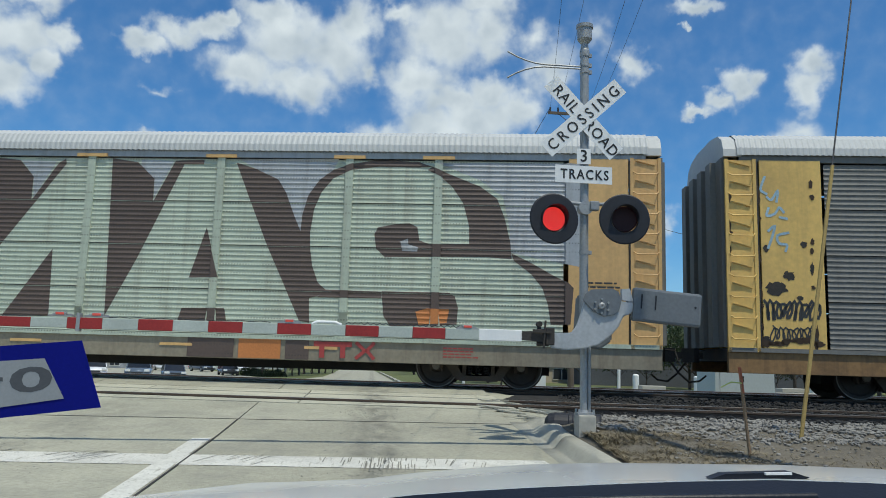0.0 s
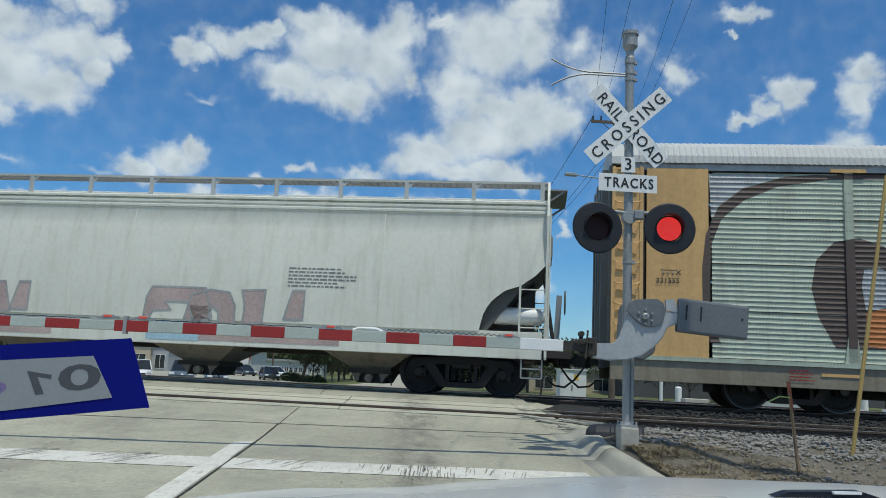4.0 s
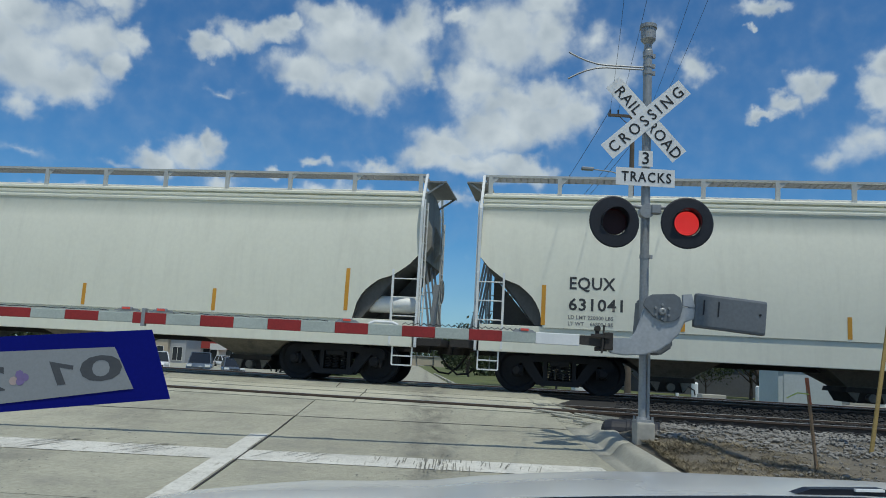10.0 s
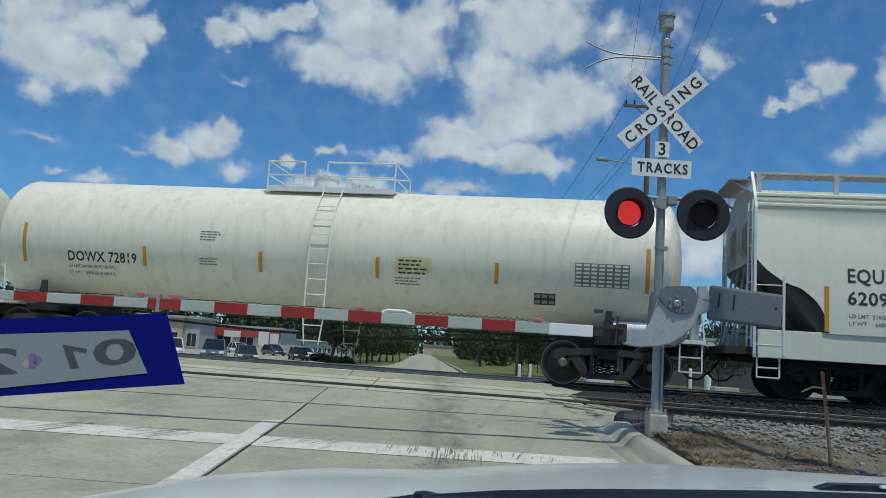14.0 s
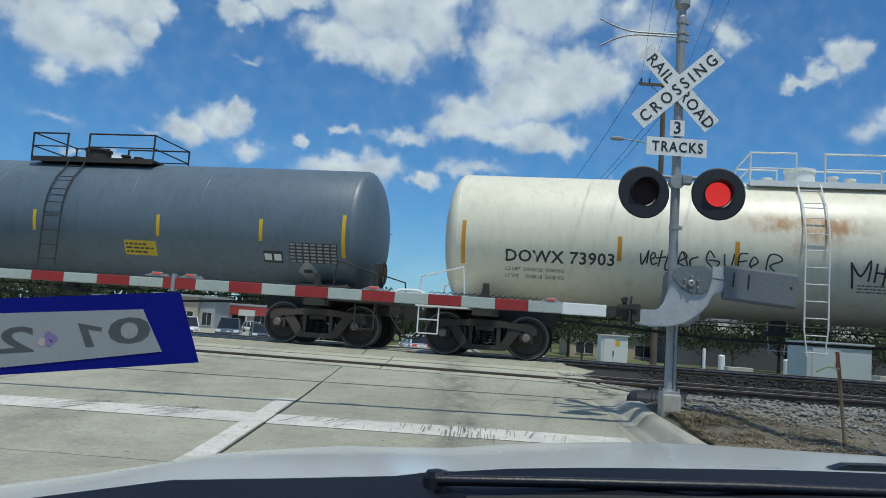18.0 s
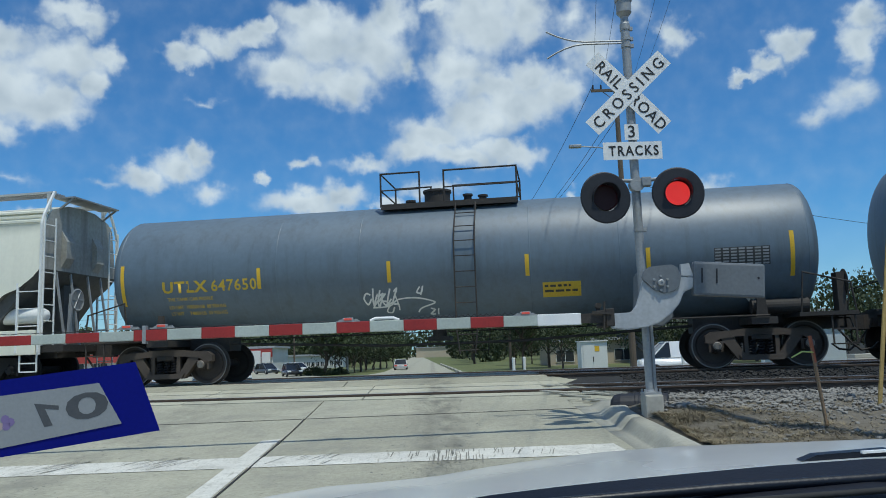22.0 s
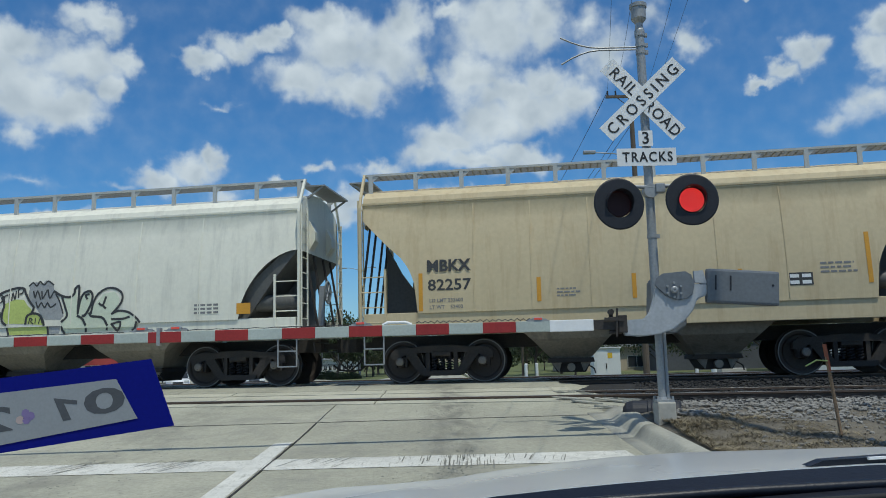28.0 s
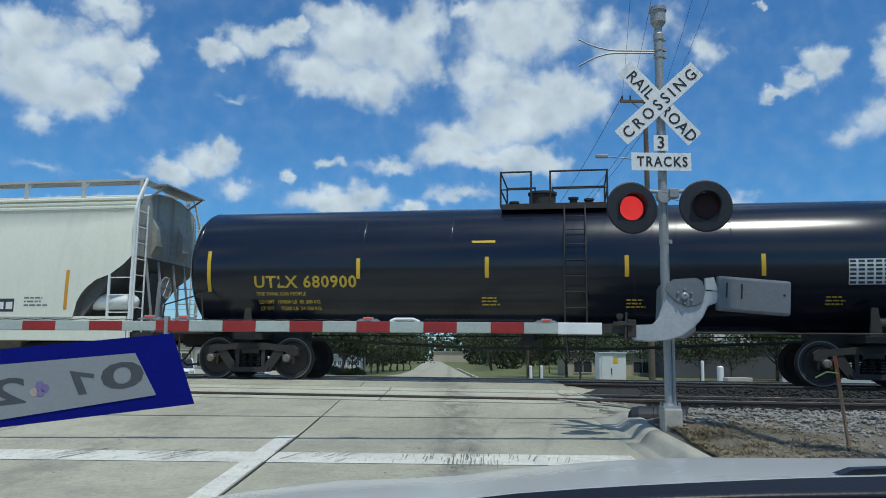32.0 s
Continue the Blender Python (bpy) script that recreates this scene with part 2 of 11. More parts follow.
# ---- materials ----
def mat(name, base, rough=0.6, metal=0.0, vary=0.15, scale=3.0, bump=0.0, bscale=60.0, dark=None, streak=0.0, patch=0.0, coat=0.0, emit=None, random_tone=0.0):
    """A procedural surface: base colour with broad and fine variation, optional stains (dark), run marks (streak) and bump."""
    m = bpy.data.materials.new(name)
    m.use_nodes = True
    nt = m.node_tree
    n, l = nt.nodes, nt.links
    b = n["Principled BSDF"]
    b.inputs["Roughness"].default_value, b.inputs["Metallic"].default_value = rough, metal
    if coat:
        b.inputs["Coat Weight"].default_value, b.inputs["Coat Roughness"].default_value = coat, 0.12
    tc = n.new("ShaderNodeTexCoord")
    n1, n2 = n.new("ShaderNodeTexNoise"), n.new("ShaderNodeTexNoise")
    n1.inputs["Scale"].default_value, n1.inputs["Detail"].default_value = scale * 0.35, 5
    n2.inputs["Scale"].default_value, n2.inputs["Detail"].default_value = scale * 9, 4
    l.new(tc.outputs["Object"], n1.inputs["Vector"]), l.new(tc.outputs["Object"], n2.inputs["Vector"])
    add = n.new("ShaderNodeMath")
    add.operation = "ADD"
    l.new(n1.outputs["Fac"], add.inputs[0]), l.new(n2.outputs["Fac"], add.inputs[1])
    mr = n.new("ShaderNodeMapRange")
    mr.inputs["From Min"].default_value, mr.inputs["From Max"].default_value = 0.65, 1.35
    mr.inputs["To Min"].default_value, mr.inputs["To Max"].default_value = 1 - vary, 1 + vary
    l.new(add.outputs[0], mr.inputs["Value"])
    mul = n.new("ShaderNodeVectorMath")
    mul.operation = "SCALE"
    mul.inputs[0].default_value = base
    l.new(mr.outputs[0], mul.inputs["Scale"])
    col = mul.outputs[0]
    if random_tone:
        oi = n.new("ShaderNodeObjectInfo")
        r = n.new("ShaderNodeMapRange")
        r.inputs["To Min"].default_value, r.inputs["To Max"].default_value = 1 - random_tone, 1 + random_tone
        l.new(oi.outputs["Random"], r.inputs["Value"])
        s2 = n.new("ShaderNodeVectorMath")
        s2.operation = "SCALE"
        l.new(col, s2.inputs[0]), l.new(r.outputs[0], s2.inputs["Scale"])
        col = s2.outputs[0]
    for amount, size in ((streak, (2.2, 2.2, 0.18)), (patch, (0.5, 0.5, 0.5))):
        if amount and dark:
            mp, ns, cr, mx = n.new("ShaderNodeMapping"), n.new("ShaderNodeTexNoise"), n.new("ShaderNodeMapRange"), n.new("ShaderNodeMixRGB")
            mp.inputs["Scale"].default_value = size
            ns.inputs["Scale"].default_value, ns.inputs["Detail"].default_value, ns.inputs["Roughness"].default_value = 2.2, 7, 0.65
            cr.inputs["From Min"].default_value, cr.inputs["From Max"].default_value, cr.inputs["To Max"].default_value = 0.5, 0.72, amount
            l.new(tc.outputs["Object"], mp.inputs["Vector"]), l.new(mp.outputs[0], ns.inputs["Vector"]), l.new(ns.outputs["Fac"], cr.inputs["Value"])
            l.new(cr.outputs[0], mx.inputs["Fac"]), l.new(col, mx.inputs["Color1"])
            mx.inputs["Color2"].default_value = (*dark, 1)
            col = mx.outputs[0]
    l.new(col, b.inputs["Base Color"])
    rr = n.new("ShaderNodeMapRange")
    rr.inputs["To Min"].default_value, rr.inputs["To Max"].default_value = max(0.02, rough - 0.12), min(1, rough + 0.12)
    l.new(n1.outputs["Fac"], rr.inputs["Value"]), l.new(rr.outputs[0], b.inputs["Roughness"])
    if bump:
        bn, bp = n.new("ShaderNodeTexNoise"), n.new("ShaderNodeBump")
        bn.inputs["Scale"].default_value, bn.inputs["Detail"].default_value = bscale, 6
        bp.inputs["Strength"].default_value, bp.inputs["Distance"].default_value = bump, 0.02
        l.new(tc.outputs["Object"], bn.inputs["Vector"]), l.new(bn.outputs["Fac"], bp.inputs["Height"]), l.new(bp.outputs[0], b.inputs["Normal"])
    if emit:
        b.inputs["Emission Color"].default_value, b.inputs["Emission Strength"].default_value = (*emit[0], 1), emit[1]
    return m


M = {
    "slab": mat("slab_concrete", (0.36, 0.35, 0.272), 0.85, vary=0.22, scale=2.4, bump=0.5, bscale=55, dark=(0.215, 0.21, 0.18), patch=0.65, streak=0.3, random_tone=0.06),
    "panel": mat("crossing_panel_concrete", (0.44, 0.425, 0.335), 0.85, vary=0.2, scale=2.4, bump=0.4, bscale=55, dark=(0.25, 0.24, 0.20), patch=0.5, random_tone=0.06),
    "kerb": mat("kerb_concrete", (0.37, 0.36, 0.30), 0.85, vary=0.15, scale=2.5, bump=0.3, bscale=50, dark=(0.16, 0.15, 0.13), patch=0.4),
    "joint": mat("joint_filler", (0.045, 0.043, 0.04), 0.9, vary=0.3, scale=8),
    "apron": mat("crossing_asphalt", (0.12, 0.115, 0.105), 0.9, vary=0.3, scale=2.5, bump=0.4, bscale=90, dark=(0.04, 0.04, 0.04), patch=0.5),
    "grass": mat("grass", (0.105, 0.125, 0.04), 0.95, vary=0.4, scale=0.6, bump=0.7, bscale=25, dark=(0.20, 0.17, 0.09), patch=0.5),
    "dirt": mat("dry_dirt", (0.132, 0.117, 0.090), 0.95, vary=0.4, scale=2.2, bump=0.8, bscale=30, dark=(0.075, 0.068, 0.054), patch=0.7),
    # near black: shade beside the train is put into the ballast colour
    "ballast": mat("ballast_shade_tone", (0.022, 0.021, 0.020), 0.9, vary=0.4, scale=9, bump=0.6, bscale=20),
    "stone": mat("crushed_stone", (0.215, 0.205, 0.185), 0.9, vary=0.5, scale=7, bump=0.4, bscale=60),
    # stones between the rails, with the same shade in their colour
    "stone_dark": mat("crushed_stone_shade_tone", (0.022, 0.022, 0.022), 0.9, vary=0.5, scale=7, bump=0.4, bscale=60),
    "cap": mat("bearing_cap_steel", (0.20, 0.18, 0.155), 0.6, 0.3, vary=0.3, scale=9),
    "shard": mat("broken_paving", (0.33, 0.325, 0.28), 0.9, vary=0.3, scale=3, bump=0.5, bscale=60, dark=(0.08, 0.075, 0.07), patch=0.5),
    "tie": mat("creosoted_timber", (0.045, 0.037, 0.032), 0.9, vary=0.35, scale=6, bump=0.5, bscale=40),
    "rail": mat("rusty_rail", (0.10, 0.07, 0.052), 0.7, 0.2, vary=0.3, scale=6, bump=0.2),
    "railtop": mat("worn_rail_head", (0.42, 0.40, 0.38), 0.32, 0.9, vary=0.15, scale=9),
    "white": mat("road_paint", (0.62, 0.61, 0.55), 0.75, vary=0.14, scale=5, bump=0.2, bscale=80, dark=(0.27, 0.26, 0.22), patch=0.75, streak=0.4),
    "galv": mat("galvanised_steel", (0.33, 0.34, 0.345), 0.5, 0.3, vary=0.16, scale=4, dark=(0.22, 0.22, 0.22), patch=0.5),
    "gate": mat("grey_gate_paint", (0.28, 0.30, 0.325), 0.5, 0.05, vary=0.14, scale=3, dark=(0.16, 0.17, 0.18), patch=0.45),
    "gate_pale": mat("pale_grey_gate_paint", (0.40, 0.42, 0.44), 0.5, 0.05, vary=0.16, scale=3, dark=(0.24, 0.25, 0.26), patch=0.5),
    "gate_dark": mat("dark_grey_gate_paint", (0.155, 0.17, 0.185), 0.5, 0.05, vary=0.16, scale=3, dark=(0.08, 0.085, 0.09), patch=0.45),
    "black": mat("black_enamel", (0.012, 0.014, 0.021), 0.6, vary=0.3, scale=3),
    "sign": mat("sign_white", (0.80, 0.80, 0.79), 0.45, vary=0.05, scale=4),
    "ink": mat("sign_black", (0.02, 0.02, 0.02), 0.5, vary=0.2),
    "red": mat("red_reflective", (0.30, 0.022, 0.020), 0.45, vary=0.2, scale=6, dark=(0.20, 0.02, 0.02), patch=0.4),
    "silver": mat("grey_reflective", (0.42, 0.46, 0.42), 0.45, vary=0.14, scale=6, dark=(0.30, 0.32, 0.29), patch=0.4),
    "wood": mat("weathered_wood", (0.30, 0.20, 0.12), 0.85, vary=0.3, scale=6, bump=0.4),
    "pole": mat("utility_pole_wood", (0.13, 0.10, 0.075), 0.9, vary=0.3, scale=4, bump=0.4),
    "wire": mat("black_wire", (0.03, 0.03, 0.035), 0.6),
    "underframe": mat("grimy_black_steel", (0.040, 0.036, 0.033), 0.8, 0.1, vary=0.4, scale=4, dark=(0.10, 0.075, 0.055), patch=0.5),
    "truck": mat("dusty_cast_steel", (0.085, 0.068, 0.055), 0.8, 0.15, vary=0.35, scale=6, dark=(0.05, 0.042, 0.036), patch=0.6),
    # near black holds sooty dirt and the shade under the car body
    "soot_shade": mat("sooty_shaded_steel", (0.016, 0.017, 0.021), 0.85, vary=0.4, scale=5, dark=(0.035, 0.032, 0.03), patch=0.5),
    "wheel": mat("wheel_steel", (0.060, 0.050, 0.044), 0.7, 0.3, vary=0.3, scale=7),
    "tread": mat("worn_wheel_rim", (0.20, 0.19, 0.18), 0.45, 0.5, vary=0.15, scale=9),
    "hop_white": mat("hopper_white_paint", (0.78, 0.77, 0.64), 0.5, vary=0.04, scale=1.2, dark=(0.55, 0.53, 0.44), streak=0.22, patch=0.10),
    "hop_grey": mat("hopper_pale_grey_paint", (0.78, 0.76, 0.645), 0.5, vary=0.06, scale=1.2, dark=(0.42, 0.41, 0.36), streak=0.4, patch=0.15),
    "hop_old": mat("hopper_weathered_paint", (0.68, 0.68, 0.60), 0.55, vary=0.07, scale=1.2, dark=(0.46, 0.44, 0.36), streak=0.5, patch=0.2),
    "hop_tan": mat("hopper_tan_paint", (0.575, 0.475, 0.295), 0.55, vary=0.08, scale=1.2, dark=(0.40, 0.28, 0.14), streak=0.5, patch=0.2),
    "hop_end": mat("grimy_hopper_end", (0.34, 0.335, 0.30), 0.6, vary=0.2, scale=1.5, dark=(0.14, 0.12, 0.10), streak=0.6, patch=0.3),
    "bay": mat("dirty_bay_sheet", (0.25, 0.225, 0.185), 0.75, vary=0.25, scale=2, dark=(0.09, 0.085, 0.075), streak=0.6, patch=0.3),
    # shade under the hopper ends is put into this dark tone
    "slope": mat("slope_sheet_shade_tone", (0.10, 0.10, 0.095), 0.65, vary=0.2, scale=2, dark=(0.05, 0.048, 0.045), streak=0.5),
    "roofwalk": mat("grated_steel", (0.30, 0.31, 0.31), 0.6, 0.4, vary=0.2),
    "walk_steel": mat("pale_walk_steel", (0.50, 0.51, 0.49), 0.55, 0.1, vary=0.12, scale=3, dark=(0.30, 0.27, 0.22), patch=0.4),
    "tank_white": mat("tank_cream_paint", (0.81, 0.78, 0.655), 0.45, vary=0.05, scale=1.0, dark=(0.42, 0.38, 0.28), streak=0.35, patch=0.15),
    "tank_grey": mat("tank_grey_paint", (0.106, 0.148, 0.188), 0.5, vary=0.12, scale=1.0, dark=(0.065, 0.077, 0.09), streak=0.5, patch=0.25),
    "tank_black": mat("tank_black_gloss", (0.007, 0.010, 0.021), 0.22, vary=0.15, scale=1.0, dark=(0.016, 0.018, 0.024), patch=0.3, coat=0.18),
    "rack_green": mat("autorack_green_panel", (0.47, 0.525, 0.42), 0.55, vary=0.10, scale=1.5, dark=(0.29, 0.27, 0.21), streak=0.55, patch=0.3),
    "rack_steel": mat("autorack_galvanised_panel", (0.40, 0.415, 0.43), 0.5, 0.1, vary=0.12, scale=1.5, dark=(0.22, 0.21, 0.20), streak=0.55),
    "rack_dark": mat("autorack_weathered_panel", (0.185, 0.18, 0.162), 0.6, vary=0.15, scale=1.5, dark=(0.13, 0.12, 0.11), streak=0.5),
    "rack_roof": mat("autorack_roof_sheet", (0.50, 0.51, 0.50), 0.6, 0.0, vary=0.08, scale=1.5, dark=(0.4, 0.4, 0.4), streak=0.3),
    "rack_yellow": mat("autorack_yellow_paint", (0.68, 0.42, 0.17), 0.55, vary=0.12, scale=1.5, dark=(0.36, 0.21, 0.10), patch=0.35, streak=0.3),
    "rack_gold": mat("autorack_bright_yellow", (0.76, 0.50, 0.15), 0.55, vary=0.12, scale=1.5, dark=(0.34, 0.20, 0.09), patch=0.4, streak=0.3),
    "sill_rust": mat("rusty_sill_paint", (0.27, 0.155, 0.065), 0.75, vary=0.25, scale=1.5, dark=(0.07, 0.045, 0.03), streak=0.5, patch=0.6),
    "rust_dark": mat("dark_rust", (0.055, 0.035, 0.022), 0.9, vary=0.3, scale=8),
    "sill_brown": mat("flatcar_sill_paint", (0.27, 0.235, 0.17), 0.6, vary=0.2, scale=1.5, dark=(0.14, 0.10, 0.07), streak=0.5, patch=0.4),
    "brown": mat("graffiti_brown", (0.105, 0.075, 0.063), 0.6, vary=0.15, scale=2),
    "orange": mat("graffiti_orange", (0.55, 0.20, 0.06), 0.6, vary=0.15, scale=3),
    "yellow": mat("reflective_yellow", (0.72, 0.45, 0.03), 0.5, vary=0.15, scale=5),
    "amber": mat("reflective_amber", (0.62, 0.30, 0.03), 0.5, vary=0.15, scale=5),
    "chalk": mat("stencil_white", (0.75, 0.76, 0.74), 0.5, vary=0.1),
    "stencil": mat("stencil_black", (0.045, 0.045, 0.045), 0.55, vary=0.2),
    "stencil_grey": mat("stencil_grey", (0.20, 0.20, 0.20), 0.55, vary=0.2),
    "stencil_yellow": mat("stencil_yellow", (0.62, 0.42, 0.04), 0.5, vary=0.15),
    "label_red": mat("stencil_red", (0.38, 0.055, 0.05), 0.55, vary=0.2),
    "label_pale": mat("pale_yellow_label", (0.72, 0.66, 0.33), 0.55, vary=0.12, scale=5),
    "pale_lime": mat("graffiti_pale_lime", (0.62, 0.67, 0.52), 0.6, vary=0.1, scale=3),
    "pink": mat("graffiti_pink", (0.42, 0.325, 0.305), 0.6, vary=0.25, scale=3),
    "sky_blue": mat("graffiti_blue", (0.36, 0.52, 0.62), 0.6, vary=0.25, scale=3),
    "olive": mat("graffiti_olive", (0.22, 0.245, 0.085), 0.55, vary=0.25, scale=3),
    "navy": mat("graffiti_navy", (0.022, 0.026, 0.05), 0.55, vary=0.2, scale=3),
    "pale_blue": mat("graffiti_pale_blue", (0.40, 0.46, 0.55), 0.55, vary=0.2, scale=4),
    "cyan": mat("graffiti_cyan", (0.02, 0.24, 0.45), 0.55, vary=0.2, scale=3),
    "purple": mat("graffiti_purple", (0.20, 0.15, 0.32), 0.6, vary=0.2, scale=3),
    "lime": mat("graffiti_lime", (0.48, 0.55, 0.16), 0.6, vary=0.2, scale=3),
    "smoke": mat("graffiti_grey", (0.32, 0.33, 0.33), 0.6, vary=0.25, scale=3),
    "car_white": mat("car_white_paint", (0.78, 0.78, 0.78), 0.3, vary=0.03, coat=1.0),
    "car_dark": mat("dark_slate_car_paint", (0.03, 0.035, 0.045), 0.3, vary=0.05, coat=0.5),
    "car_grey": mat("car_dark_grey_paint", (0.09, 0.11, 0.13), 0.3, 0.3, vary=0.05, coat=1.0),
    "car_blue": mat("car_slate_paint", (0.12, 0.15, 0.18), 0.3, 0.3, vary=0.05, coat=1.0),
    "car_red": mat("car_red_paint", (0.35, 0.03, 0.03), 0.3, vary=0.05, coat=1.0),
    "car_black": mat("car_black_paint", (0.02, 0.02, 0.024), 0.3, vary=0.05, coat=1.0),
    "car_glass": mat("tinted_car_glass", (0.015, 0.018, 0.022), 0.08, vary=0.05),
    "tyre": mat("tyre_rubber", (0.022, 0.022, 0.022), 0.85, vary=0.2),
    "hubcap": mat("alloy_rim", (0.45, 0.46, 0.47), 0.35, 0.7, vary=0.1),
    "hood": mat("silver_white_bonnet_paint", (0.80, 0.825, 0.83), 0.25, 0.0, vary=0.02, scale=1.5, coat=0.8),
    "cowl": mat("black_cowl_plastic", (0.006, 0.008, 0.015), 0.42, vary=0.2, scale=8, bump=0.06, bscale=200),
    "sticker_blue": mat("sticker_blue", (0.0035, 0.007, 0.17), 0.5, vary=0.12, scale=40),
    "sticker_paper": mat("sticker_paper", (0.26, 0.275, 0.29), 0.7, vary=0.08, scale=60),
    "sticker_ink": mat("sticker_grey_ink", (0.07, 0.075, 0.085), 0.7, vary=0.15, scale=60),
    "leaf": mat("oak_leaf", (0.040, 0.058, 0.022), 0.75, vary=0.45, scale=1.5, random_tone=0.25),
    "bark": mat("tree_bark", (0.075, 0.06, 0.048), 0.9, vary=0.3, scale=5, bump=0.5),
    "wall_tan": mat("tan_wall", (0.45, 0.38, 0.28), 0.85, vary=0.1, scale=1),
    "wall_white": mat("white_wall", (0.68, 0.67, 0.64), 0.8, vary=0.08, scale=1),
    "wall_dark": mat("dark_grey_cladding", (0.085, 0.09, 0.10), 0.6, vary=0.2, scale=0.6),
    "wall_grey": mat("grey_metal_siding", (0.36, 0.37, 0.38), 0.7, vary=0.1, scale=1),
    "roof_red": mat("red_fascia", (0.40, 0.06, 0.05), 0.6, vary=0.1, scale=1),
    "cabinet": mat("cabinet_aluminium", (0.55, 0.60, 0.63), 0.5, 0.2, vary=0.08, scale=1.5),
    "cabinet_white": mat("cabinet_white", (0.70, 0.70, 0.66), 0.55, vary=0.08, scale=1.5),
    "block": mat("stacked_concrete", (0.42, 0.40, 0.35), 0.9, vary=0.15, scale=2),
    "glass_dark": mat("dark_window", (0.03, 0.035, 0.04), 0.1, vary=0.1),
    "led_off": mat("dark_lens", (0.030, 0.014, 0.017), 0.55, vary=0.1),
    "led": mat("lit_red_led", (0.5, 0.02, 0.02), 0.4, emit=((1.0, 0.02, 0.018), 0.42)),
    "led_dot": mat("lit_red_led_core", (0.6, 0.05, 0.04), 0.4, emit=((1.0, 0.07, 0.055), 1.7)),
    "amber_lamp": mat("red_gate_lamp", (0.75, 0.10, 0.07), 0.3, vary=0.1),
    "straw": mat("dry_grass", (0.225, 0.19, 0.125), 0.9, vary=0.35, scale=6),
    "tar": mat("tyre_mark", (0.20, 0.197, 0.17), 0.9, vary=0.3, scale=5),
}


M["cowl"].node_tree.nodes["Principled BSDF"].inputs["Specular IOR Level"].default_value = 0.35
M["sticker_blue"].node_tree.nodes["Principled BSDF"].inputs["Specular IOR Level"].default_value = 0.1
M["tank_grey"].node_tree.nodes["Principled BSDF"].inputs["Specular IOR Level"].default_value = 0.8
M["led_off"].node_tree.nodes["Principled BSDF"].inputs["Specular IOR Level"].default_value = 0.2


def mix_over(material, fac_from, colour):
    """Lays a second colour over a material's base colour, through a mask."""
    nt = material.node_tree
    b = nt.nodes["Principled BSDF"]
    under = b.inputs["Base Color"].links[0].from_socket
    mx = nt.nodes.new("ShaderNodeMixRGB")
    mx.inputs["Color2"].default_value = (*colour, 1)
    nt.links.new(under, mx.inputs["Color1"]), nt.links.new(fac_from, mx.inputs["Fac"]), nt.links.new(mx.outputs[0], b.inputs["Base Color"])


def mask_noise(material, stretch, scale, lo, hi, top=1.0, detail=5):
    """A thresholded noise of its own stretch, for scratches and worn spots."""
    n, l = material.node_tree.nodes, material.node_tree.links
    tc, mp, ns, mr = n.new("ShaderNodeTexCoord"), n.new("ShaderNodeMapping"), n.new("ShaderNodeTexNoise"), n.new("ShaderNodeMapRange")
    mp.inputs["Scale"].default_value = stretch
    ns.inputs["Scale"].default_value, ns.inputs["Detail"].default_value, ns.inputs["Roughness"].default_value = scale, detail, 0.6
    mr.inputs["From Min"].default_value, mr.inputs["From Max"].default_value, mr.inputs["To Max"].default_value = lo, hi, top
    l.new(tc.outputs["Object"], mp.inputs["Vector"]), l.new(mp.outputs[0], ns.inputs["Vector"]), l.new(ns.outputs["Fac"], mr.inputs["Value"])
    return mr.outputs[0]


def lane_stain(material, x0, half, strength, colour):
    """A band of oil and rubber between the wheel paths: broken up by noise, along the road."""
    n, l = material.node_tree.nodes, material.node_tree.links
    tc, sp = n.new("ShaderNodeTexCoord"), n.new("ShaderNodeSeparateXYZ")
    l.new(tc.outputs["Object"], sp.inputs[0])
    off, ab, mr, mu = n.new("ShaderNodeMath"), n.new("ShaderNodeMath"), n.new("ShaderNodeMapRange"), n.new("ShaderNodeMath")
    off.operation, ab.operation, mu.operation = "SUBTRACT", "ABSOLUTE", "MULTIPLY"
    off.inputs[1].default_value = x0
    mr.interpolation_type = "SMOOTHSTEP"
    mr.inputs["From Min"].default_value, mr.inputs["From Max"].default_value = half, half * 0.2
    mr.inputs["To Min"].default_value, mr.inputs["To Max"].default_value = 0.0, strength
    l.new(sp.outputs[0], off.inputs[0]), l.new(off.outputs[0], ab.inputs[0]), l.new(ab.outputs[0], mr.inputs["Value"])
    l.new(mr.outputs[0], mu.inputs[0]), l.new(mask_noise(material, (1.6, 0.7, 1.0), 3.0, 0.36, 0.66), mu.inputs[1])
    mix_over(material, mu.outputs[0], colour)


